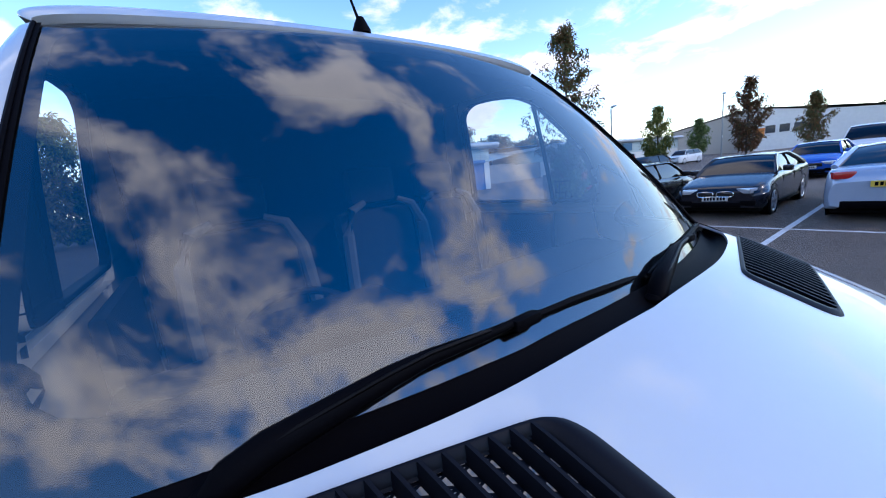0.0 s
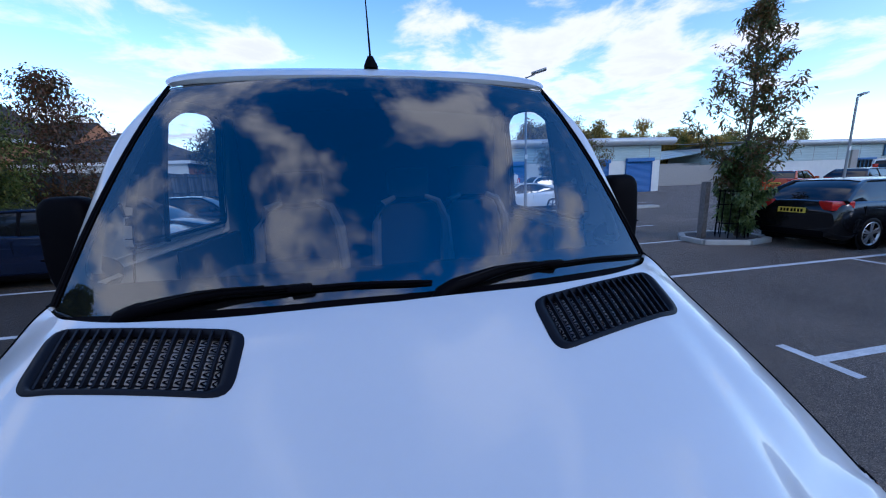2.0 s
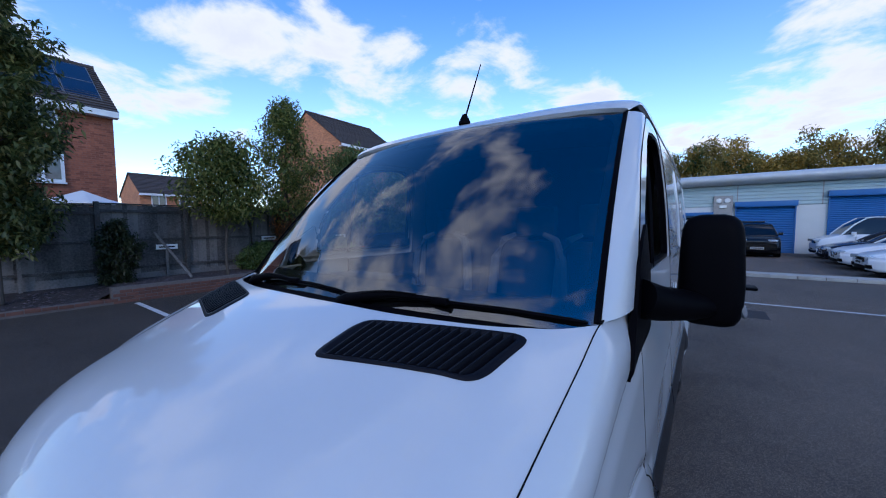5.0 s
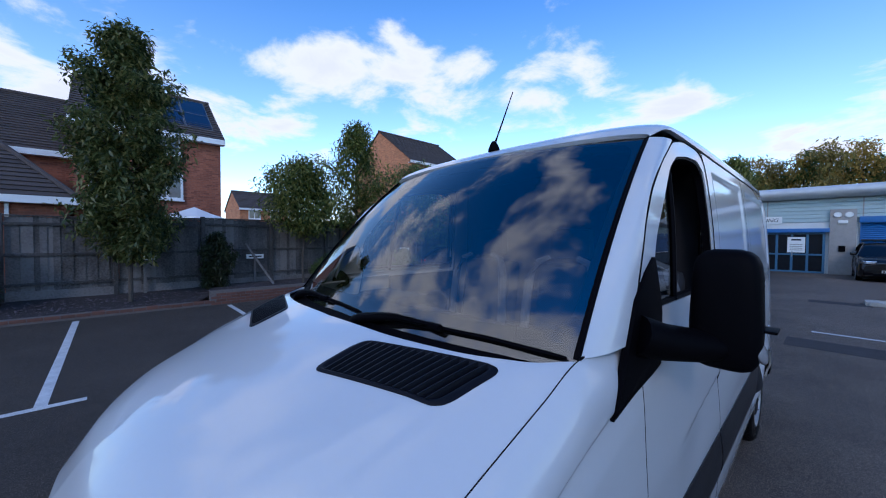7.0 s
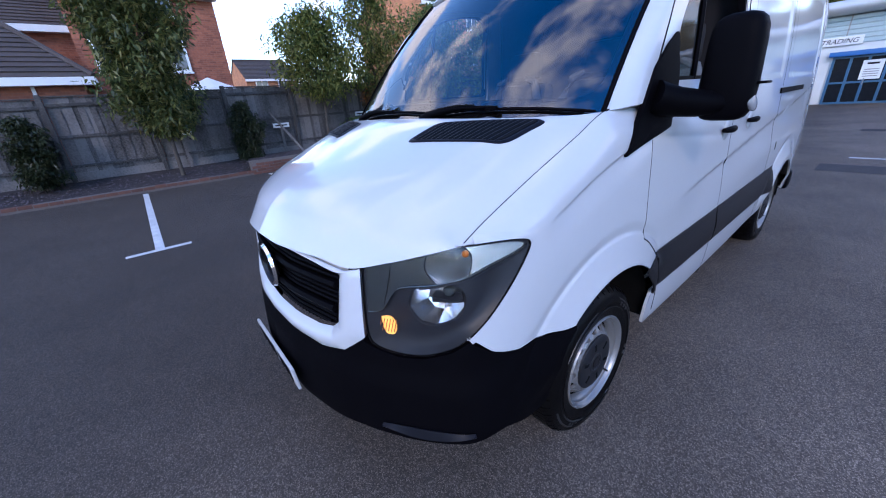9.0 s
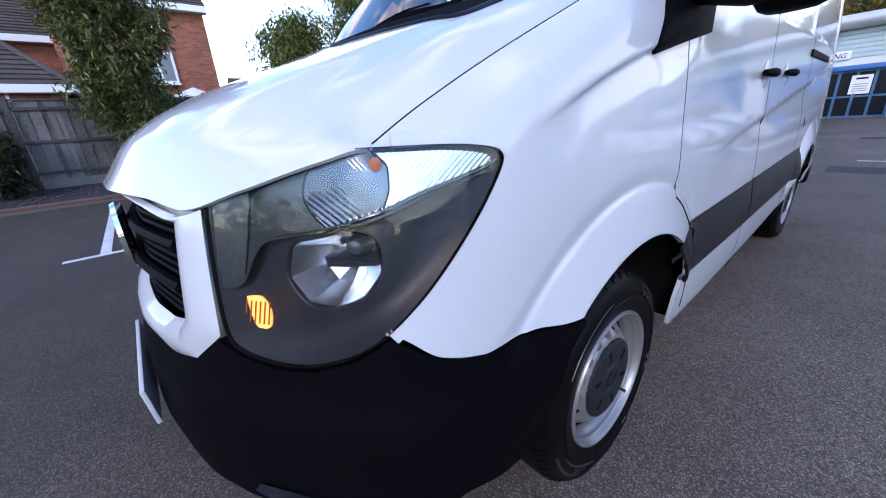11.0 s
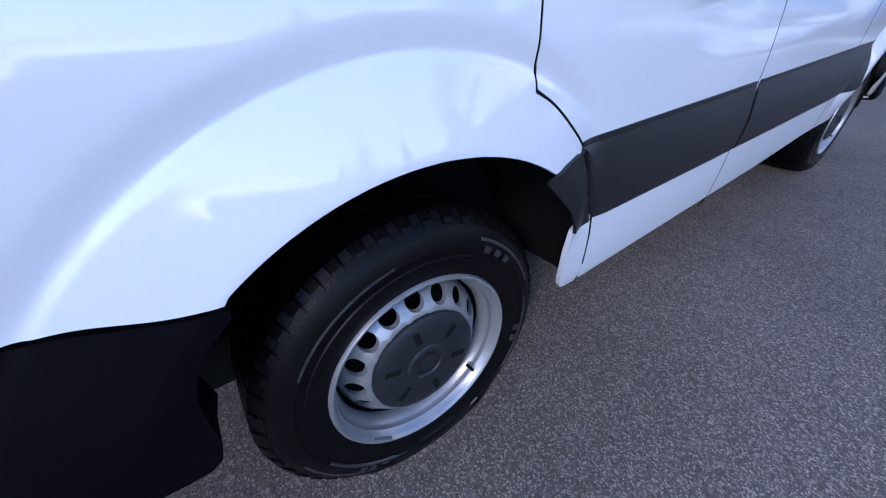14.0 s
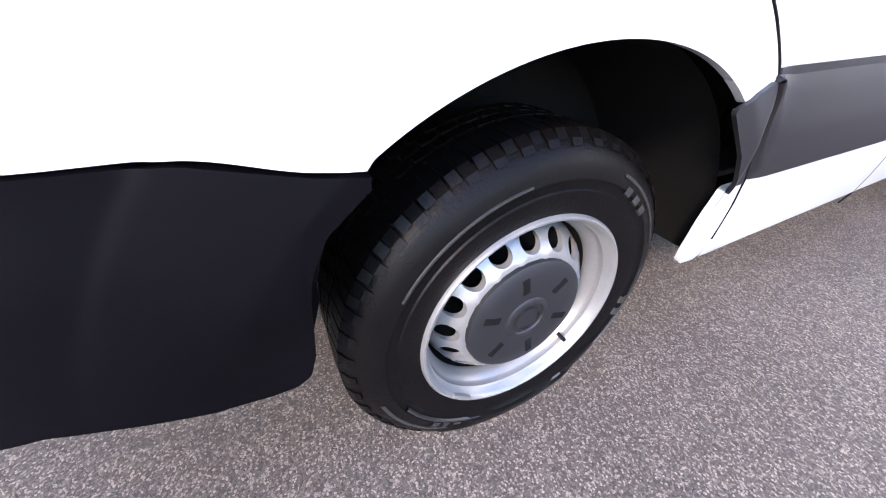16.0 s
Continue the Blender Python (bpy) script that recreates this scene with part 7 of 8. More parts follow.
def glazed_entrance(parent, x0, x1, top, y, poster):
    en = box_part("glazed_entrance", (x0, x1, y - 0.01, y + 0.05, 0, top), SHOPGLASS, parent, "blue framed glazed entrance doors")
    n = 4
    for k in range(n + 1):
        xx = x0 + (x1 - x0) * k / n
        box_part("mullion", (xx - 0.05, xx + 0.05, y - 0.07, y + 0.02, 0, top), TEAL, en)
    for zz in (0.0, 0.95, top - 0.10):
        box_part("transom", (x0, x1, y - 0.065, y + 0.02, zz, zz + 0.09), TEAL, en)
    box_part("canopy", (x0 - 0.2, x1 + 0.2, y - 0.30, y + 0.02, top, top + 0.22), SHUTTER, en, bevel=0.02)
    if poster:
        ps = box_part("poster", (x0 + 1.05, x0 + 1.75, y - 0.085, y - 0.075, 1.10, 1.95), SIGN, en, "white poster on the door")
        for k in range(4):
            box_part("poster_bar", (x0 + 1.15, x0 + 1.65, y - 0.089, y - 0.086, 1.22 + 0.10 * k, 1.26 + 0.10 * k), PILLAR, ps)
        box_part("poster_title", (x0 + 1.2, x0 + 1.6, y - 0.089, y - 0.086, 1.76, 1.84), BLACK, ps)
        box_part("door_pull", (x0 + 1.22, x0 + 1.26, y - 0.14, y - 0.08, 0.85, 1.15), STEEL, en)


def trade_unit(name, label, x0, x1, y, depth, bays, entrances, piers, upper_from=2.75):
    u = thing(name, label, "warehouse", 0, 0, 0)
    box_part("wall", (x0, x1, y, y + depth, 0, upper_from), CLAD_LOW, u)
    box_part("upper_wall", (x0, x1, y, y + depth, upper_from, 4.1), CLAD, u)
    verts, faces = [], []
    nrib = 6
    for k in range(nrib):
        z0 = upper_from + k * (4.0 - upper_from) / nrib
        z1 = upper_from + (k + 1) * (4.0 - upper_from) / nrib
        for xa, xb, ya, yb in ((x0, x1, y, y), (x1, x1, y, y + depth), (x0, x0, y, y + depth)):
            ox = 0.05 if xa == x1 and xb == x1 else (-0.05 if xa == xb else 0)
            oy = -0.05 if ya == yb else 0
            b0 = len(verts)
            verts += [(xa + ox * 0.3, ya + oy * 0.3, z0), (xb + ox * 0.3, yb + oy * 0.3, z0), (xb + ox, yb + oy, z0 + 0.03), (xa + ox, ya + oy, z0 + 0.03), (xb + ox, yb + oy, z1 - 0.03), (xa + ox, ya + oy, z1 - 0.03), (xb + ox * 0.3, yb + oy * 0.3, z1), (xa + ox * 0.3, ya + oy * 0.3, z1)]
            faces += [(b0, b0 + 1, b0 + 2, b0 + 3), (b0 + 3, b0 + 2, b0 + 4, b0 + 5), (b0 + 5, b0 + 4, b0 + 6, b0 + 7)]
    mesh_object("cladding_ribs", verts, faces, CLAD, u, smooth=False)
    xx = x0 + 3.0
    while xx < x1 - 1:
        box_part("cladding_joint", (xx, xx + 0.05, y - 0.058, y - 0.01, upper_from, 4.0), PILLAR, u)
        xx += 3.6
    # rounded silver eave over the whole front
    sec = [(0.35, 4.05), (-0.35, 4.02), (-0.62, 4.10), (-0.76, 4.25), (-0.78, 4.42), (-0.66, 4.56), (-0.40, 4.64), (depth, 5.6)]
    P = np.array([[(xx, y + a, b) for a, b in sec] for xx in np.linspace(x0 - 0.6, x1 + 0.9, 12)])
    sheet("eave", P, EAVE, u, (0, -1, 0.3), 0.05)
    box_part("roof", (x0 - 0.5, x1 + 0.8, y + 0.3, y + depth, 4.1, 4.55), EAVE, u)
    for a, b, t in bays:
        roller_shutter(u, a, b, t, y - 0.03)
    for a, b, p in entrances:
        glazed_entrance(u, a, b, 2.2, y - 0.03, p)
    for a, b in piers:
        box_part("pier", (a, b, y - 0.22, y, 0, 3.40), PILLAR, u, bevel=0.02)
    return u


UY = 28.0
u1 = trade_unit("trade_units", "pale blue clad trade units with blue shutters, silver eave", -4.0, 25.4, UY, 14.0,
                [(2.60, 5.15, 2.70), (6.5, 9.45, 3.15), (10.15, 12.5, 2.65), (17.9, 20.2, 2.60), (22.0, 24.5, 2.65)], [(-1.15, 1.30, True), (14.1, 16.7, True)], [(1.48, 2.42), (16.8, 17.75)])
for dx in (1.75, 2.15):
    lm_ = mesh_object("flood_lamp", *lathe([(0.0, 0.0), (0.0, 0.13), (-0.08, 0.16), (-0.10, 0.0)], 16, "z"), SIGN, u1)
    lm_.matrix_basis = pose(dx, UY - 0.30, 3.10, 90)
box_part("alarm_box", (1.78, 2.12, UY - 0.30, UY - 0.20, 2.66, 2.82), SIGN, u1)
box_part("letter_box", (1.82, 2.06, UY - 0.28, UY - 0.20, 1.20, 1.50), BLACK, u1)
sb = box_part("shop_sign", (-2.0, -0.35, UY - 0.10, UY - 0.05, 2.72, 3.10), SIGN, None)
tagged(sb, "white sign board with dark italic letters on the cladding", "sign")
txt = bpy.data.curves.new("sign_letters", "FONT")
txt.body, txt.size, txt.shear, txt.extrude, txt.align_x = "TRADING", 0.30, 0.25, 0.004, "CENTER"
tx = new("sign_letters", txt)
txt.materials.append(BLACK)
tx.matrix_basis = pose(-1.17, UY - 0.108, 2.80, 90)
bpy.context.view_layer.update()
tm = bpy.data.meshes.new_from_object(tx)
bpy.data.objects.remove(tx)
tl = new("sign_letters", tm)
tl.matrix_basis = pose(-1.17, UY - 0.108, 2.80, 90)
tl.parent = sb
yb = thing("grit_bin", "yellow grit bin and black stand by the entrance", "bin", -2.1, UY - 0.6, 0)
box_part("tub", (-0.25, 0.25, -0.2, 0.2, 0.05, 0.75), YEL, yb, bevel=0.06)
box_part("lid", (-0.28, 0.28, -0.23, 0.23, 0.75, 0.90), YEL, yb, bevel=0.05)
u2 = trade_unit("far_trade_units", "pale blue clad trade units farther along the estate", 44.5, 84.0, 33.5, 14.0, [(70, 73.5, 2.6)], [(58.0, 60.5, False)], [(56.8, 57.8)], 2.3)
box_part("notice", (62, 65, 33.3, 33.42, 2.6, 3.9), TEAL, u2)
u3 = thing("large_warehouse", "large grey warehouse with a white end wall in the distance", "warehouse", 83.8, 21.5, 0)
u3.rotation_euler = (0, 0, radians(34.3))
box_part("side_wall", (0, 56, 0.0, 0.3, 0, 7.45), PILLAR, u3, "grey clad side wall")
bm = bmesh.new()
for xx in (0.0, 0.3):
    bm.faces.new([bm.verts.new(p) for p in ((xx, 0, 0), (xx, -24, 0), (xx, -24, 4.6), (xx, -10, 5.9), (xx, 0, 7.4))])
bmesh.ops.bridge_loops(bm, edges=bm.edges[:])
part("end_wall", bm, RENDER, u3, "white rendered end wall", smooth=False)
tiled_slope("roof", (-0.4, 0.5, 7.55), (56, 0.5, 7.55), (56, -24.4, 4.7), (-0.4, -24.4, 4.7), u3, 3, ROOF_TILE)
box_part("roof_edge", (-0.45, 56, 0.28, 0.50, 7.25, 7.62), ROOF_TILE, u3)
for yy in (-2.6, -4.6, -6.6, -8.6):
    box_part("window", (-0.06, 0.05, yy - 0.7, yy + 0.7, 2.9, 4.2), DARKPANE, u3)
box_part("orange_panel", (-0.10, 0.02, -1.8, -0.5, 2.2, 3.9), LEAF_ORANGE, u3)
yw = box_part("yard_wall", (27.5, 46.0, 37.0, 37.3, 0, 2.3), PILLAR)
tagged(yw, "low grey block wall between the units", "wall", kind="structure")
u4 = thing("rear_unit", "grey unit with a blue sloping roof behind the wall", "warehouse", 42, 46, 0)
box_part("wall", (-9, 7, -4, 5, 0, 2.7), PILLAR, u4)
tiled_slope("roof", (-9.3, -4.4, 2.6), (7.3, -4.4, 4.6), (7.3, 1, 5.4), (-9.3, 1, 3.4), u4, 4, CLAD)

# ---------------------------------------------------------------- kerbed islands
def kerb_run(pts, label, closed=True):
    k = thing("kerb", label, "kerb", 0, 0, 0, "kerbs", "structure")
    n = len(pts)
    for i in range(n if closed else n - 1):
        a, b = Vector((*pts[i], 0)), Vector((*pts[(i + 1) % n], 0))
        L = (b - a).length
        m = max(1, round(L / 0.6))
        for j in range(m):
            p, q = a.lerp(b, j / m), a.lerp(b, (j + 1) / m)
            ang = math.degrees(math.atan2(q.y - p.y, q.x - p.x))
            box_part("kerb_stone", (0.004, L / m - 0.004, -0.07, 0.07, 0, 0.11), KERB, k, bevel=0.012, m=pose(p.x, p.y, 0, 0, 0, ang))


kerb_run([(7.55, 6.75), (8.35, 6.35), (9.1, 6.5), (9.35, 7.2), (8.9, 7.8), (8.0, 7.85), (7.6, 7.4)], "worn concrete kerb round the tree island")
tagged(slab("island_soil", [(7.55, 6.75), (8.35, 6.35), (9.1, 6.5), (9.35, 7.2), (8.9, 7.8), (8.0, 7.85), (7.6, 7.4)], 0.09, SOIL), "dark soil of the tree island", "soil", kind="structure")
kerb_run([(2.2, 15.05), (13.8, 15.05), (13.8, 15.55), (2.2, 15.55)], "long concrete kerb in front of the parked cars")
tagged(slab("median_strip", [(2.2, 15.05), (13.8, 15.05), (13.8, 15.55), (2.2, 15.55)], 0.10, KERB), "paved top of the kerbed strip", "pavement", kind="structure")
guard = thing("tree_guard", "dark metal tree guard round the trunk", "tree guard", 8.6, 7.0, 0.09)
for k in range(12):
    a = 2 * math.pi * k / 12
    tube_part("bar", [(0.33 * math.cos(a), 0.33 * math.sin(a), 0), (0.31 * math.cos(a), 0.31 * math.sin(a), 1.15)], 0.012, BLACK, guard, sides=5)
for zz in (0.35, 0.8, 1.12):
    mesh_object("hoop", *lathe([(zz - 0.012, 0.335), (zz + 0.012, 0.335), (zz + 0.012, 0.318), (zz - 0.012, 0.318)], 24, "z", (0, 0, 0), True), BLACK, guard)
tagged(box_part("tree_stake", (7.78, 7.92, 7.05, 7.19, 0.09, 1.45), FENCE, bevel=0.02), "weathered timber stake beside the tree", "stake")


def street_lamp(x, y, h, arm, label, z0=0.0):
    l = thing("street_lamp", label, "street lamp", x, y, z0, "street lamps")
    tube_part("base", [(0, 0, 0), (0, 0, 1.0)], 0.075, GALV, l, sides=12)
    tube_part("column", [(0, 0, 1.0), (0, 0, h)], [0.055, 0.045], GALV, l, sides=12)
    d = Vector(arm)
    tube_part("bracket", [(0, 0, h - 0.03), (d.x * 0.35, d.y * 0.35, h + 0.06)], 0.028, GALV, l, sides=8)
    a = math.degrees(math.atan2(d.y, d.x))
    box_part("lantern", (0.22, 0.86, -0.12, 0.12, -0.05, 0.05), GALV, l, bevel=0.035, m=pose(0, 0, h + 0.06, 0, -12, a))
    box_part("number_tag", (-0.06, 0.06, -0.064, -0.056, 2.4, 2.6), SIGN, l)


GALV = material("galvanised_steel", (0.26, 0.27, 0.28), 0.5, metal=0.6, var=0.12, scale=4, fine=40)
street_lamp(6.9, 15.3, 5.85, (0.9, -0.45, 0), "grey galvanised street lamp on the kerbed strip", 0.1)
street_lamp(23.7, 14.0, 4.95, (0.95, 0.2, 0), "grey galvanised street lamp among the parked cars")
street_lamp(39.0, 12.4, 6.0, (0.9, 0.2, 0), "tall street lamp in the distance")

tree("kerb_tree", "small spreading olive and rust tree by the kerb", 10.9, 18.2, 0.0, 3.9, 3.6, 1.7, LEAF_MIX, 55, 150, 0.17, 51, 0.06, 0.1)
for i, (tx_, ty_, th, tw, mt) in enumerate(((41, 18.6, 6.4, 5.0, LEAF_OLIVE), (60, 21.5, 5.6, 5.6, LEAF_GREEN), (43.5, 11.8, 7.6, 5.2, LEAF_RUST), (58, 9.6, 6.4, 5.4, LEAF_MIX))):
    tree("car_park_tree", "autumn-coloured tree along the far car park", tx_, ty_, 0, th, tw * 0.90, 1.5, mt, 46, 62, 0.38, 60 + i, 0.10, 1.5, group="far car park trees", spread=0.12)
for i, (tx_, ty_, th, tw, mt) in enumerate(((-8.2, 29.5, 6.4, 5.5, LEAF_DULL), (-11.5, 33.5, 7.2, 6.0, LEAF_DULL), (-6.4, 32.5, 7.8, 5.0, LEAF_OLIVE), (-14.5, 40.5, 6.5, 6.5, LEAF_OLIVE), (-4.8, 44, 9.5, 6, LEAF_OLIVE))):
    tree("boundary_tree", "bushy olive-green tree beyond the fence", tx_, ty_, 0, th, tw, 0.8, mt, 95, 95, 0.34, 80 + i, 0.1, 0.2, group="boundary trees")


def woods():
    """Mixed autumn trees behind the units, in one mesh per colour."""
    rng = random.Random(5)
    for mat_, share, lab in ((LEAF_GOLD, 0, "golden autumn trees behind the trade units"), (LEAF_WOOD, 1, "olive and yellow trees behind the trade units"), (LEAF_GREEN, 2, "dark green pines behind the trade units")):
        lv, lf, tv, tf = [], [], [], []
        for k in range(46):
            x = -6 + k * 1.66 + rng.uniform(-1.2, 1.2) + share * 0.9
            y = 47 + rng.uniform(0, 9) + share * 1.5
            h = (10.6 - 0.055 * max(0, x) + rng.uniform(-1.8, 1.2)) * (0.98, 0.97, 0.90)[share]
            v0, f0 = tube([(x, y, 0), (x, y, h * 0.9)], [0.16, 0.03], 6, False)
            b0 = len(tv)
            tv += v0
            tf += [tuple(b0 + q for q in ff) for ff in f0]
            for j in range(26):
                f = rng.random() ** 0.8
                w = (2.1 if share < 2 else 1.5) * (1 - 0.75 * f)
                a = rng.uniform(0, 6.28)
                c = Vector((x + math.cos(a) * w * rng.random(), y + math.sin(a) * w * rng.random(), h * (0.30 + 0.70 * f)))
                add_leaves(lv, lf, c, (0.60, 0.60, 0.48), 75, 0.36, rng)
        ob = tagged(mesh_object("far_woods", lv, lf, mat_, smooth=False), lab, "trees", kind="stuff")
        tagged(mesh_object("far_trunks", tv, tf, BARK), "bare trunks of the far woods", "trees", kind="stuff")


woods()
lv, lf = [], []
rng_h = random.Random(9)
for k in range(1500):
    az, far = rng_h.uniform(-16, 9.6), rng_h.uniform(98, 135)
    rise = 1.72 + far * math.tan(radians(min(2.3, 2.05 - 0.17 * (az - 5.9)) + 0.25 * math.sin(az * 2.1)))
    add_leaves(lv, lf, Vector((far * math.cos(radians(az)), far * math.sin(radians(az)), rise * rng_h.random() ** 0.7)), (1.5, 1.5, 0.55), 22, 0.85, rng_h)
tagged(mesh_object("far_hedge", lv, lf, LEAF_GREEN, smooth=False), "dark green hedge and wooded hill far off", "hedge", kind="stuff")

# an added hedge, never in view: blocks low sky light and reflections on the van's front
lv, lf = [], []
for k in range(1300):
    x = rng_h.uniform(-70, 90)
    top_ = 8.5 + 2.2 * math.sin(x * 0.23) + 1.3 * math.sin(x * 0.61 + 1.0)
    add_leaves(lv, lf, Vector((x, -42 + rng_h.uniform(-2.5, 2.5) + 0.0012 * x * x, rng_h.uniform(0.3, top_))), (1.2, 1.0, 0.8), 26, 0.80, rng_h)
tagged(mesh_object("boundary_hedge", lv, lf, LEAF_OLIVE, smooth=False), "tall olive-green hedge, unseen, added to block low sky before the van", "hedge", kind="stuff")


# ================================================================ parked cars
def car_paint(name, colour, metal=0.35):
    return material(name, colour, 0.22, metal=metal, coat=0.55, spec=0.25, var=0.06, scale=3, fine=60)


CAR_GLASS = material("car_window", (0.006, 0.007, 0.009), 0.05, var=0.2, spec=0.5)
TAIL = material("red_tail_lamp", (0.45, 0.012, 0.010), 0.15, var=0.1, spec=0.7)
HEADL = material("car_headlamp", (0.55, 0.57, 0.60), 0.10, metal=0.5, var=0.1)
ALLOY = material("alloy_wheel", (0.50, 0.51, 0.53), 0.3, metal=0.8, var=0.08)
STYLES = {
    # length, width, height, wheelbase share, bonnet heights, greenhouse (base front, roof front, roof rear, base rear), tail height
    "sedan": (4.63, 1.81, 1.39, (0.175, 0.785), [(0, 0.60), (0.02, 0.70), (0.08, 0.79), (0.28, 0.95), (0.55, 0.97), (0.84, 1.02), (0.96, 1.00), (0.99, 0.92), (1, 0.75)], (0.26, 0.41, 0.66, 0.85)),
    "hatch": (4.36, 1.82, 1.48, (0.20, 0.81), [(0, 0.58), (0.02, 0.70), (0.09, 0.82), (0.25, 0.98), (0.55, 1.00), (0.90, 1.06), (0.98, 1.04), (1, 0.80)], (0.21, 0.38, 0.82, 0.965)),
    "small_hatch": (4.16, 1.75, 1.41, (0.20, 0.80), [(0, 0.56), (0.02, 0.68), (0.09, 0.80), (0.25, 0.94), (0.55, 0.96), (0.90, 1.00), (0.98, 0.98), (1, 0.78)], (0.21, 0.38, 0.80, 0.965)),
    "coupe": (4.59, 1.77, 1.40, (0.18, 0.785), [(0, 0.58), (0.02, 0.68), (0.09, 0.78), (0.28, 0.93), (0.55, 0.95), (0.85, 1.02), (0.97, 1.00), (1, 0.76)], (0.27, 0.43, 0.62, 0.90)),
    "suv": (4.65, 1.88, 1.68, (0.19, 0.80), [(0, 0.72), (0.02, 0.90), (0.09, 1.00), (0.25, 1.10), (0.55, 1.12), (0.92, 1.15), (0.985, 1.10), (1, 0.85)], (0.23, 0.37, 0.86, 0.975)),
    "van": (4.97, 1.95, 1.98, (0.20, 0.80), [(0, 0.70), (0.02, 0.92), (0.10, 1.06), (0.18, 1.18), (0.5, 1.22), (0.92, 1.22), (0.99, 1.20), (1, 1.0)], (0.15, 0.31, 0.95, 0.992)),
}


def build_car(name, label, style, paint, x, y, heading, group="parked cars", plate_rear=True, spokes=5, dark_rims=False):
    """A parked car: heading in degrees, 0 with its nose to +x."""
    L, W, H, wb, top, gh = STYLES[style]
    c = thing(name, label, "car" if style != "van" else "van", x, y, 0, group)
    c.rotation_euler = (0, 0, radians(heading))
    zt = curve([(p, q) for p, q in top])
    X = lambda f: L / 2 - f * L
    fs = np.concatenate([np.linspace(0, 0.12, 10), np.linspace(0.14, 0.86, 40), np.linspace(0.88, 1.0, 10)])
    hw = W / 2 * (1 - 0.20 * np.clip(1 - fs / 0.10, 0, 1) ** 2.2 - 0.13 * np.clip((fs - 0.91) / 0.09, 0, 1) ** 2.2)
    P = []
    for f, w in zip(fs, hw):
        z1 = float(zt(f))
        lo = 0.20 + 0.06 * max(0, 1 - f / 0.05) + 0.08 * max(0, (f - 0.95) / 0.05)
        sec = [(0.80, lo), (0.965, lo + 0.02), (0.99, lo + 0.12), (1.0, 0.50), (0.995, 0.64), (0.985, z1 * 0.80), (0.955, z1 - 0.055), (0.915, z1 - 0.012), (0.78, z1 + 0.006), (0.40, z1 + 0.022), (0, z1 + 0.026)]
        full = [(a * w, b) for a, b in sec] + [(-a * w, b) for a, b in sec[-2::-1]]
        P.append([(X(f), a, b) for a, b in full])
    P = np.array(P)
    # wheel openings
    xc, zc = (P[:-1, :-1, 0] + P[1:, 1:, 0]) / 2, (P[:-1, :-1, 2] + P[1:, 1:, 2]) / 2
    body = sheet("body", P, paint, c, (0, 0, 1), 0.0)
    for f in (0, -1):
        b = P[f]
        mesh_object("nose" if f == 0 else "tail", [tuple(p) for p in b], [tuple(range(len(b)))], paint, c, smooth=False)
    box_part("underbody", (-L / 2 + 0.25, L / 2 - 0.25, -W / 2 + 0.12, W / 2 - 0.12, 0.14, 0.30), VOID, c)
    # greenhouse: glass sides, painted roof and pillars
    base_w, roof_w = W / 2 * 0.905, W / 2 * 0.70
    g = []
    for f, s in ((gh[0], 0), (gh[0] * 0.5 + gh[1] * 0.5, 0.56), (gh[1], 0.95), (gh[1] + 0.05, 1.0), ((gh[1] + gh[2]) / 2, 1.015), (gh[2] - 0.03, 1.0), (gh[2], 0.965), (gh[2] * 0.5 + gh[3] * 0.5, 0.56), (gh[3], 0)):
        zb = float(zt(f)) - 0.01
        zr = zb + (H - zb) * s
        w_top = base_w + (roof_w - base_w) * s
        g.append([(X(f), base_w * (1 if 0.02 < s else 0.93), zb), (X(f), (base_w + w_top) / 2 + 0.012, (zb + zr) / 2), (X(f), w_top, zr - 0.03 * s), (X(f), w_top * 0.55, zr + 0.005 * s), (X(f), 0, zr + 0.012 * s),
                  (X(f), -w_top * 0.55, zr + 0.005 * s), (X(f), -w_top, zr - 0.03 * s), (X(f), -(base_w + w_top) / 2 - 0.012, (zb + zr) / 2), (X(f), -base_w * (1 if 0.02 < s else 0.93), zb)])
    g = np.array(g)
    sheet("windscreen", g[:4, 2:7], CAR_GLASS, c, (1, 0, 1), 0)
    sheet("rear_window", g[5:, 2:7], CAR_GLASS, c, (-1, 0, 1), 0)
    sheet("side_window", g[:, :3], CAR_GLASS, c, (0, 1, 0), 0)
    sheet("side_window", g[:, 6:], CAR_GLASS, c, (0, -1, 0), 0)
    roof = g[2:7, 2:7].copy()
    roof[..., 2] += 0.010
    roof[:, 0, 1] += 0.012
    roof[:, -1, 1] -= 0.012
    sheet("roof", roof, paint, c, (0, 0, 1), 0.03)
    for sgn in (1, -1):
        side = g[:, :3] if sgn > 0 else g[:, :5:-1][:, :3]
        off = np.array([0, 0.014 * sgn, 0.006])
        for path in ([g[0][2 if sgn > 0 else 6], g[1][2 if sgn > 0 else 6], g[2][2 if sgn > 0 else 6], g[3][2 if sgn > 0 else 6], g[5][2 if sgn > 0 else 6], g[6][2 if sgn > 0 else 6], g[7][2 if sgn > 0 else 6], g[8][2 if sgn > 0 else 6]],):
            tube_part("pillar", [np.array(p) + off for p in path], [0.035, 0.032, 0.030, 0.026, 0.026, 0.040, 0.055, 0.06], paint, c, sides=6)
        fb = (gh[1] + gh[2]) / 2 + 0.02
        zb = float(zt(fb))
        tube_part("door_pillar", [(X(fb), sgn * (base_w + 0.004), zb), (X(fb) - 0.03, sgn * (roof_w + 0.012), H - 0.04)], 0.03, BLACK if style != "van" else paint, c, sides=5)
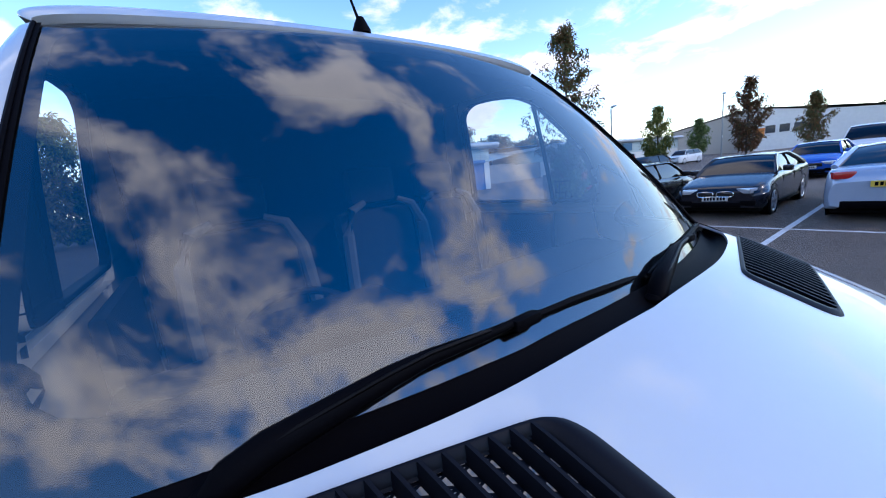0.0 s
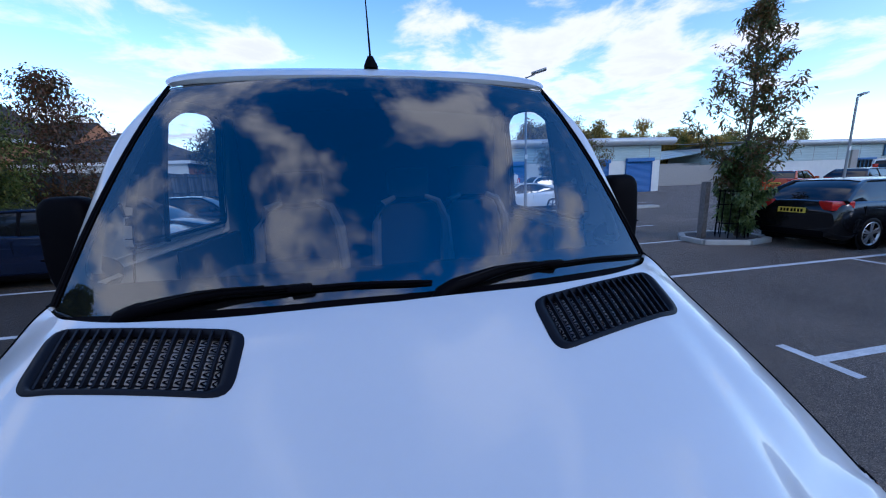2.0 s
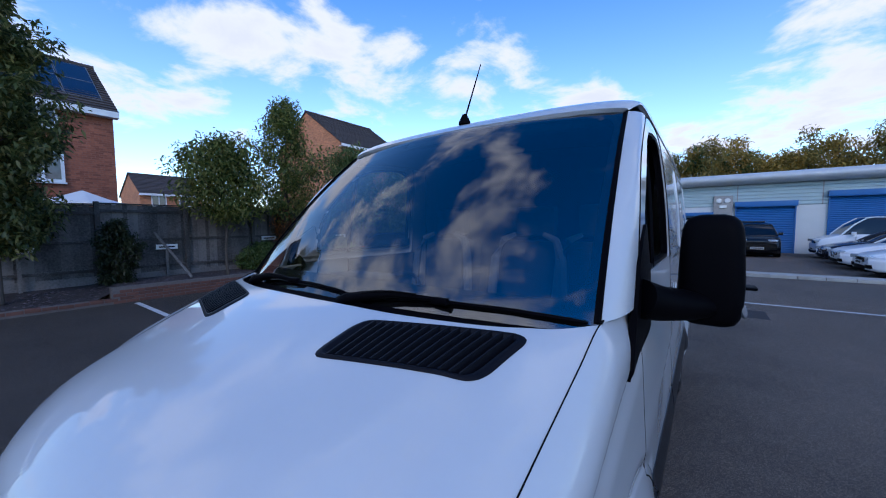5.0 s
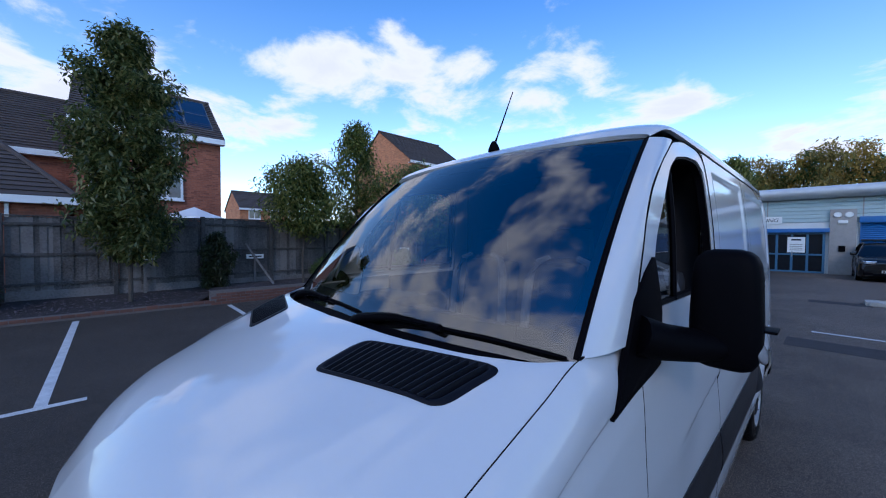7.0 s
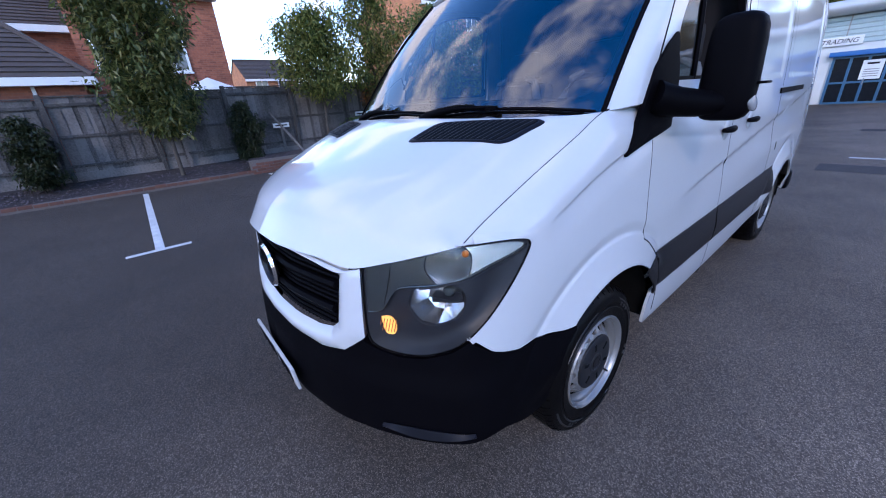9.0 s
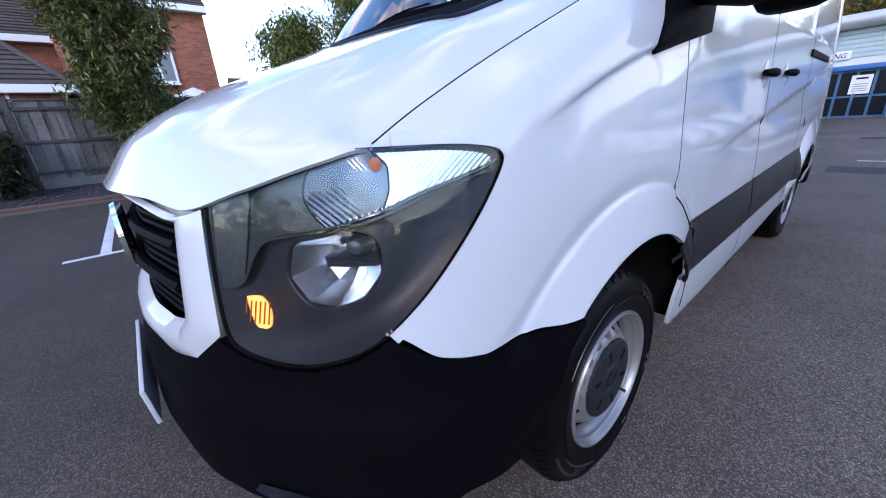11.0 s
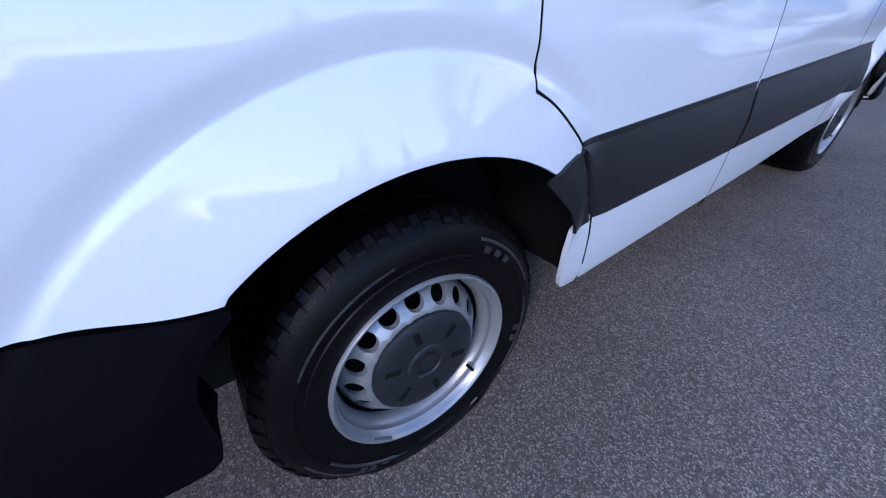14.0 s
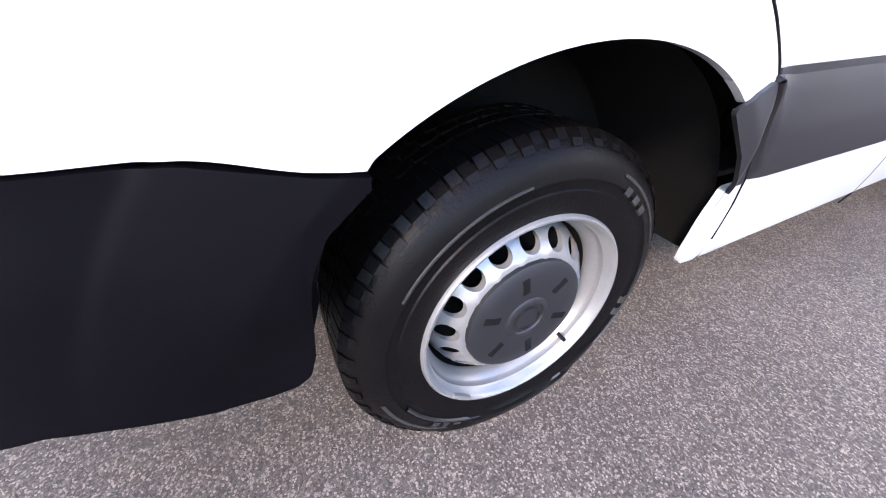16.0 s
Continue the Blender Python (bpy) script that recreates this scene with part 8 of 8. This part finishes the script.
        if style == "van":
            box_part("load_side", (X(gh[3]) + 0.08, X(fb), sgn * (W / 2 * 0.86) - 0.03, sgn * (W / 2 * 0.86) + 0.03, zb - 0.05, H - 0.10), paint, c, bevel=0.02)
        for fa in (gh[0] + 0.09, fb + 0.02, gh[3] - 0.11):
            box_part("door_seam", (X(fa) - 0.005, X(fa) + 0.005, sgn * W / 2 * 0.985 - 0.008, sgn * W / 2 * 0.985 + 0.008, 0.34, float(zt(fa)) - 0.10), VOID, c)
        for fa in (fb - 0.06, min(fb + 0.17, gh[3] - 0.06)):
            box_part("door_handle", (X(fa) - 0.09, X(fa) + 0.09, sgn * W / 2 - 0.012, sgn * W / 2 + 0.022, 0.80, 0.83), paint, c, bevel=0.008)
        box_part("mirror", (X(gh[0] + 0.07) - 0.08, X(gh[0] + 0.07) + 0.07, min(sgn * (W / 2 - 0.02), sgn * (W / 2 + 0.17)), max(sgn * (W / 2 - 0.02), sgn * (W / 2 + 0.17)), float(zt(gh[0])) + 0.01, float(zt(gh[0])) + 0.15), paint, c, bevel=0.035)
        box_part("sill", (X(wb[1]) + 0.33, X(wb[0]) - 0.33, sgn * W / 2 - 0.03, sgn * W / 2 + 0.005, 0.20, 0.28), BLACK, c, bevel=0.01)
        # lamps and grille corners
        z_h = float(zt(0.03)) - 0.05
        box_part("headlamp", (X(0.085), X(0.004), sgn * W / 2 * 0.62 - 0.17, sgn * W / 2 * 0.62 + 0.17, z_h - 0.09, z_h + 0.03), HEADL, c, bevel=0.03, m=pose(X(0.05), sgn * W / 2 * 0.62, 0, 0, 0, -24 * sgn) @ pose(-X(0.05), -sgn * W / 2 * 0.62, 0) @ pose(0.02, sgn * 0.06, 0))
        z_t = 0.84 if style != "van" else 1.15
        box_part("tail_lamp", (X(1.0) - 0.005, X(0.905 if style.endswith("hatch") else 0.945), sgn * W / 2 * 0.70 - 0.16, sgn * W / 2 * 0.70 + 0.17, z_t - 0.02, z_t + {"van": 0.5, "hatch": 0.19, "small_hatch": 0.17}.get(style, 0.12)), TAIL, c, bevel=0.03, m=pose(X(0.97), sgn * W / 2 * 0.7, 0, 0, 0, 20 * sgn) @ pose(-X(0.97), -sgn * W / 2 * 0.7, 0))
        box_part("air_intake", (X(0.03), X(-0.003), sgn * 0.62 - 0.14, sgn * 0.62 + 0.14, 0.30, 0.42), BLACK, c, bevel=0.02)
        # wheels
        for wf in wb:
            wr = 0.325 if style != "suv" else 0.36
            wheel = new("wheel")
            wheel.parent = c
            wheel.matrix_basis = pose(X(wf), sgn * (W / 2 - 0.005), wr) @ pose(0, 0, 0, 0, 0, 90 if sgn > 0 else -90)
            # dark disc on the closed body imitates the shaded wheel well
            mesh_object("arch", *lathe([(-0.012, 0.0), (-0.012, wr + 0.055), (0.004, wr + 0.075)], 28, "x"), VOID, wheel)
            mesh_object("tyre", *lathe([(-0.02, wr - 0.09), (0.012, wr - 0.085), (0.014, wr - 0.03), (0.0, wr - 0.004), (-0.05, wr), (-0.20, wr)], 36, "x"), RUBBER, wheel)
            rimm = BLACK_GLOSS if dark_rims else ALLOY
            rim = mesh_object("rim", *lathe([(-0.03, wr - 0.125), (0.010, wr - 0.100), (0.018, wr - 0.088), (0.012, wr - 0.080)], 32, "x"), rimm, wheel)
            mesh_object("brake", *lathe([(-0.03, 0.0), (-0.03, wr - 0.10)], 20, "x"), VOID, wheel)
            for k in range(spokes * 2):
                a = 360 * (k // 2) / spokes + (9 if k % 2 else -9)
                box_part("spoke", (-0.022, 0.012, -0.016, 0.016, 0.03, wr - 0.09), rimm, rim, bevel=0.004, m=pose(0, 0, 0, a, 0, 0))
            mesh_object("hub", *lathe([(0.014, 0.0), (0.014, 0.045), (-0.02, 0.06)], 16, "x"), rimm, rim)
    z_g = float(zt(0.02)) - 0.06
    if style == "sedan":
        for sgn in (1, -1):
            kid = box_part("grille", (X(0.02), X(-0.008), sgn * 0.20 - 0.17, sgn * 0.20 + 0.17, z_g - 0.13, z_g + 0.0), BLACK_GLOSS, c, bevel=0.05)
            ringp = [(X(-0.0095), sgn * 0.20 + 0.165 * math.copysign(abs(math.cos(a)) ** 0.6, math.cos(a)), z_g - 0.065 + 0.062 * math.copysign(abs(math.sin(a)) ** 0.6, math.sin(a))) for a in np.linspace(0, 2 * math.pi, 29)]
            tube_part("grille_ring", ringp, 0.009, CHROME, kid, sides=5)
    else:
        box_part("grille", (X(0.02), X(-0.004), -0.42, 0.42, z_g - 0.14, z_g + 0.01), BLACK_GLOSS, c, bevel=0.03)
    box_part("lower_grille", (X(0.03), X(-0.004), -0.50, 0.50, 0.26, 0.38), BLACK, c, bevel=0.02)
    for f, mat_ in ((-0.006, PLATE_W), (1.006, PLATE_Y)):
        zp = (0.47 if f < 0.5 else (0.72 if style in ("sedan", "coupe") else 0.80))
        pl = box_part("number_plate", (X(f) - 0.012, X(f) + 0.012, -0.26, 0.26, zp - 0.055, zp + 0.055), mat_, c)
        for k in range(7):
            y0 = -0.22 + k * 0.062 + (0.015 if k > 3 else 0)
            box_part("plate_bar", (X(f) + (0.012 if f < 0.5 else -0.015), X(f) + (0.015 if f < 0.5 else -0.012), y0, y0 + 0.042, zp - 0.035, zp + 0.035), BLACK, pl)
    box_part("rear_bumper_insert", (X(1.0) - 0.02, X(0.97), -W / 2 * 0.7, W / 2 * 0.7, 0.26, 0.40), BLACK, c, bevel=0.03)
    return c


NAVY, GLOSSBLACK = car_paint("dark_metallic_paint", (0.009, 0.010, 0.016), 0.15), car_paint("black_car_paint", (0.003, 0.003, 0.004), 0.05)
SILVERBLUE, BLUE = car_paint("silver_blue_paint", (0.42, 0.50, 0.62)), car_paint("bright_blue_paint", (0.02, 0.10, 0.45))
ORANGE, CARWHITE, DKBLUE = car_paint("orange_red_paint", (0.55, 0.085, 0.025), 0.1), car_paint("white_car_paint", (0.72, 0.73, 0.74), 0.0), car_paint("dark_blue_paint", (0.008, 0.014, 0.034), 0.2)
build_car("saloon_car", "dark metallic saloon car parked nose-in beside a bay line", "sedan", NAVY, 12.05, 3.64, 180)
build_car("hatchback_car", "black hatchback with red tail lamps parked by the tree island", "small_hatch", GLOSSBLACK, 11.08, 6.04, 0)
build_car("saloon_car", "silver-blue saloon with its tail towards the bays", "sedan", SILVERBLUE, 12.0, 0.96, 0)
build_car("hatchback_car", "bright blue hatchback parked farther back", "small_hatch", BLUE, 21.8, 3.7, 180)
build_car("hatchback_car", "orange-red hatchback across the car park", "hatch", ORANGE, 24.9, 17.3, 20)
build_car("estate_car", "dark car parked beside the orange one", "hatch", NAVY, 27.5, 15.4, 10)
build_car("hatchback_car", "dark hatchback farther along the row", "hatch", GLOSSBLACK, 33.0, 16.0, 170)
build_car("white_suv", "white car far off by the trade units", "suv", CARWHITE, 50.0, 19.5, 170)
build_car("white_van", "white van far off by the trade units", "van", CARWHITE, 47.0, 25.0, 30)
build_car("white_van", "white van parked behind the blue hatchback", "van", CARWHITE, 33.0, 3.3, 180)
build_car("dark_hatchback", "dark blue hatchback parked nose-out by the fence", "hatch", DKBLUE, -6.05, 8.72, 0, spokes=5)
build_car("dark_saloon", "black saloon parked by the fence", "sedan", GLOSSBLACK, -6.5, 11.4, 0)
build_car("dark_saloon", "dark blue car parked by the fence", "hatch", DKBLUE, -6.3, 14.2, 0)
build_car("white_coupe", "white coupe with black wheels parked behind the kerb", "coupe", CARWHITE, 7.45, 17.1, 180, dark_rims=True)
build_car("silver_saloon", "white saloon in the row behind the kerb", "sedan", CARWHITE, 7.4, 19.6, 180)
build_car("dark_saloon", "dark blue saloon in the row behind the kerb", "sedan", DKBLUE, 7.5, 22.0, 180)
build_car("white_suv", "white estate car by the shop entrance", "suv", CARWHITE, 12.9, 23.6, 0)
build_car("white_van", "small white van with dark side window by the shutters", "van", CARWHITE, 7.9, 24.9, 180)
suv = build_car("black_suv", "black off-roader with its tailgate raised before a shutter", "suv", GLOSSBLACK, 3.25, 26.0, -90)
box_part("raised_tailgate", (-2.55, -1.75, -0.68, 0.68, 1.78, 1.86), GLOSSBLACK, suv, bevel=0.03, m=pose(-1.75, 0, 1.70, 0, -8, 0) @ pose(1.75, 0, -1.70))

# the pieces of the low brick wall
lay_bricks()
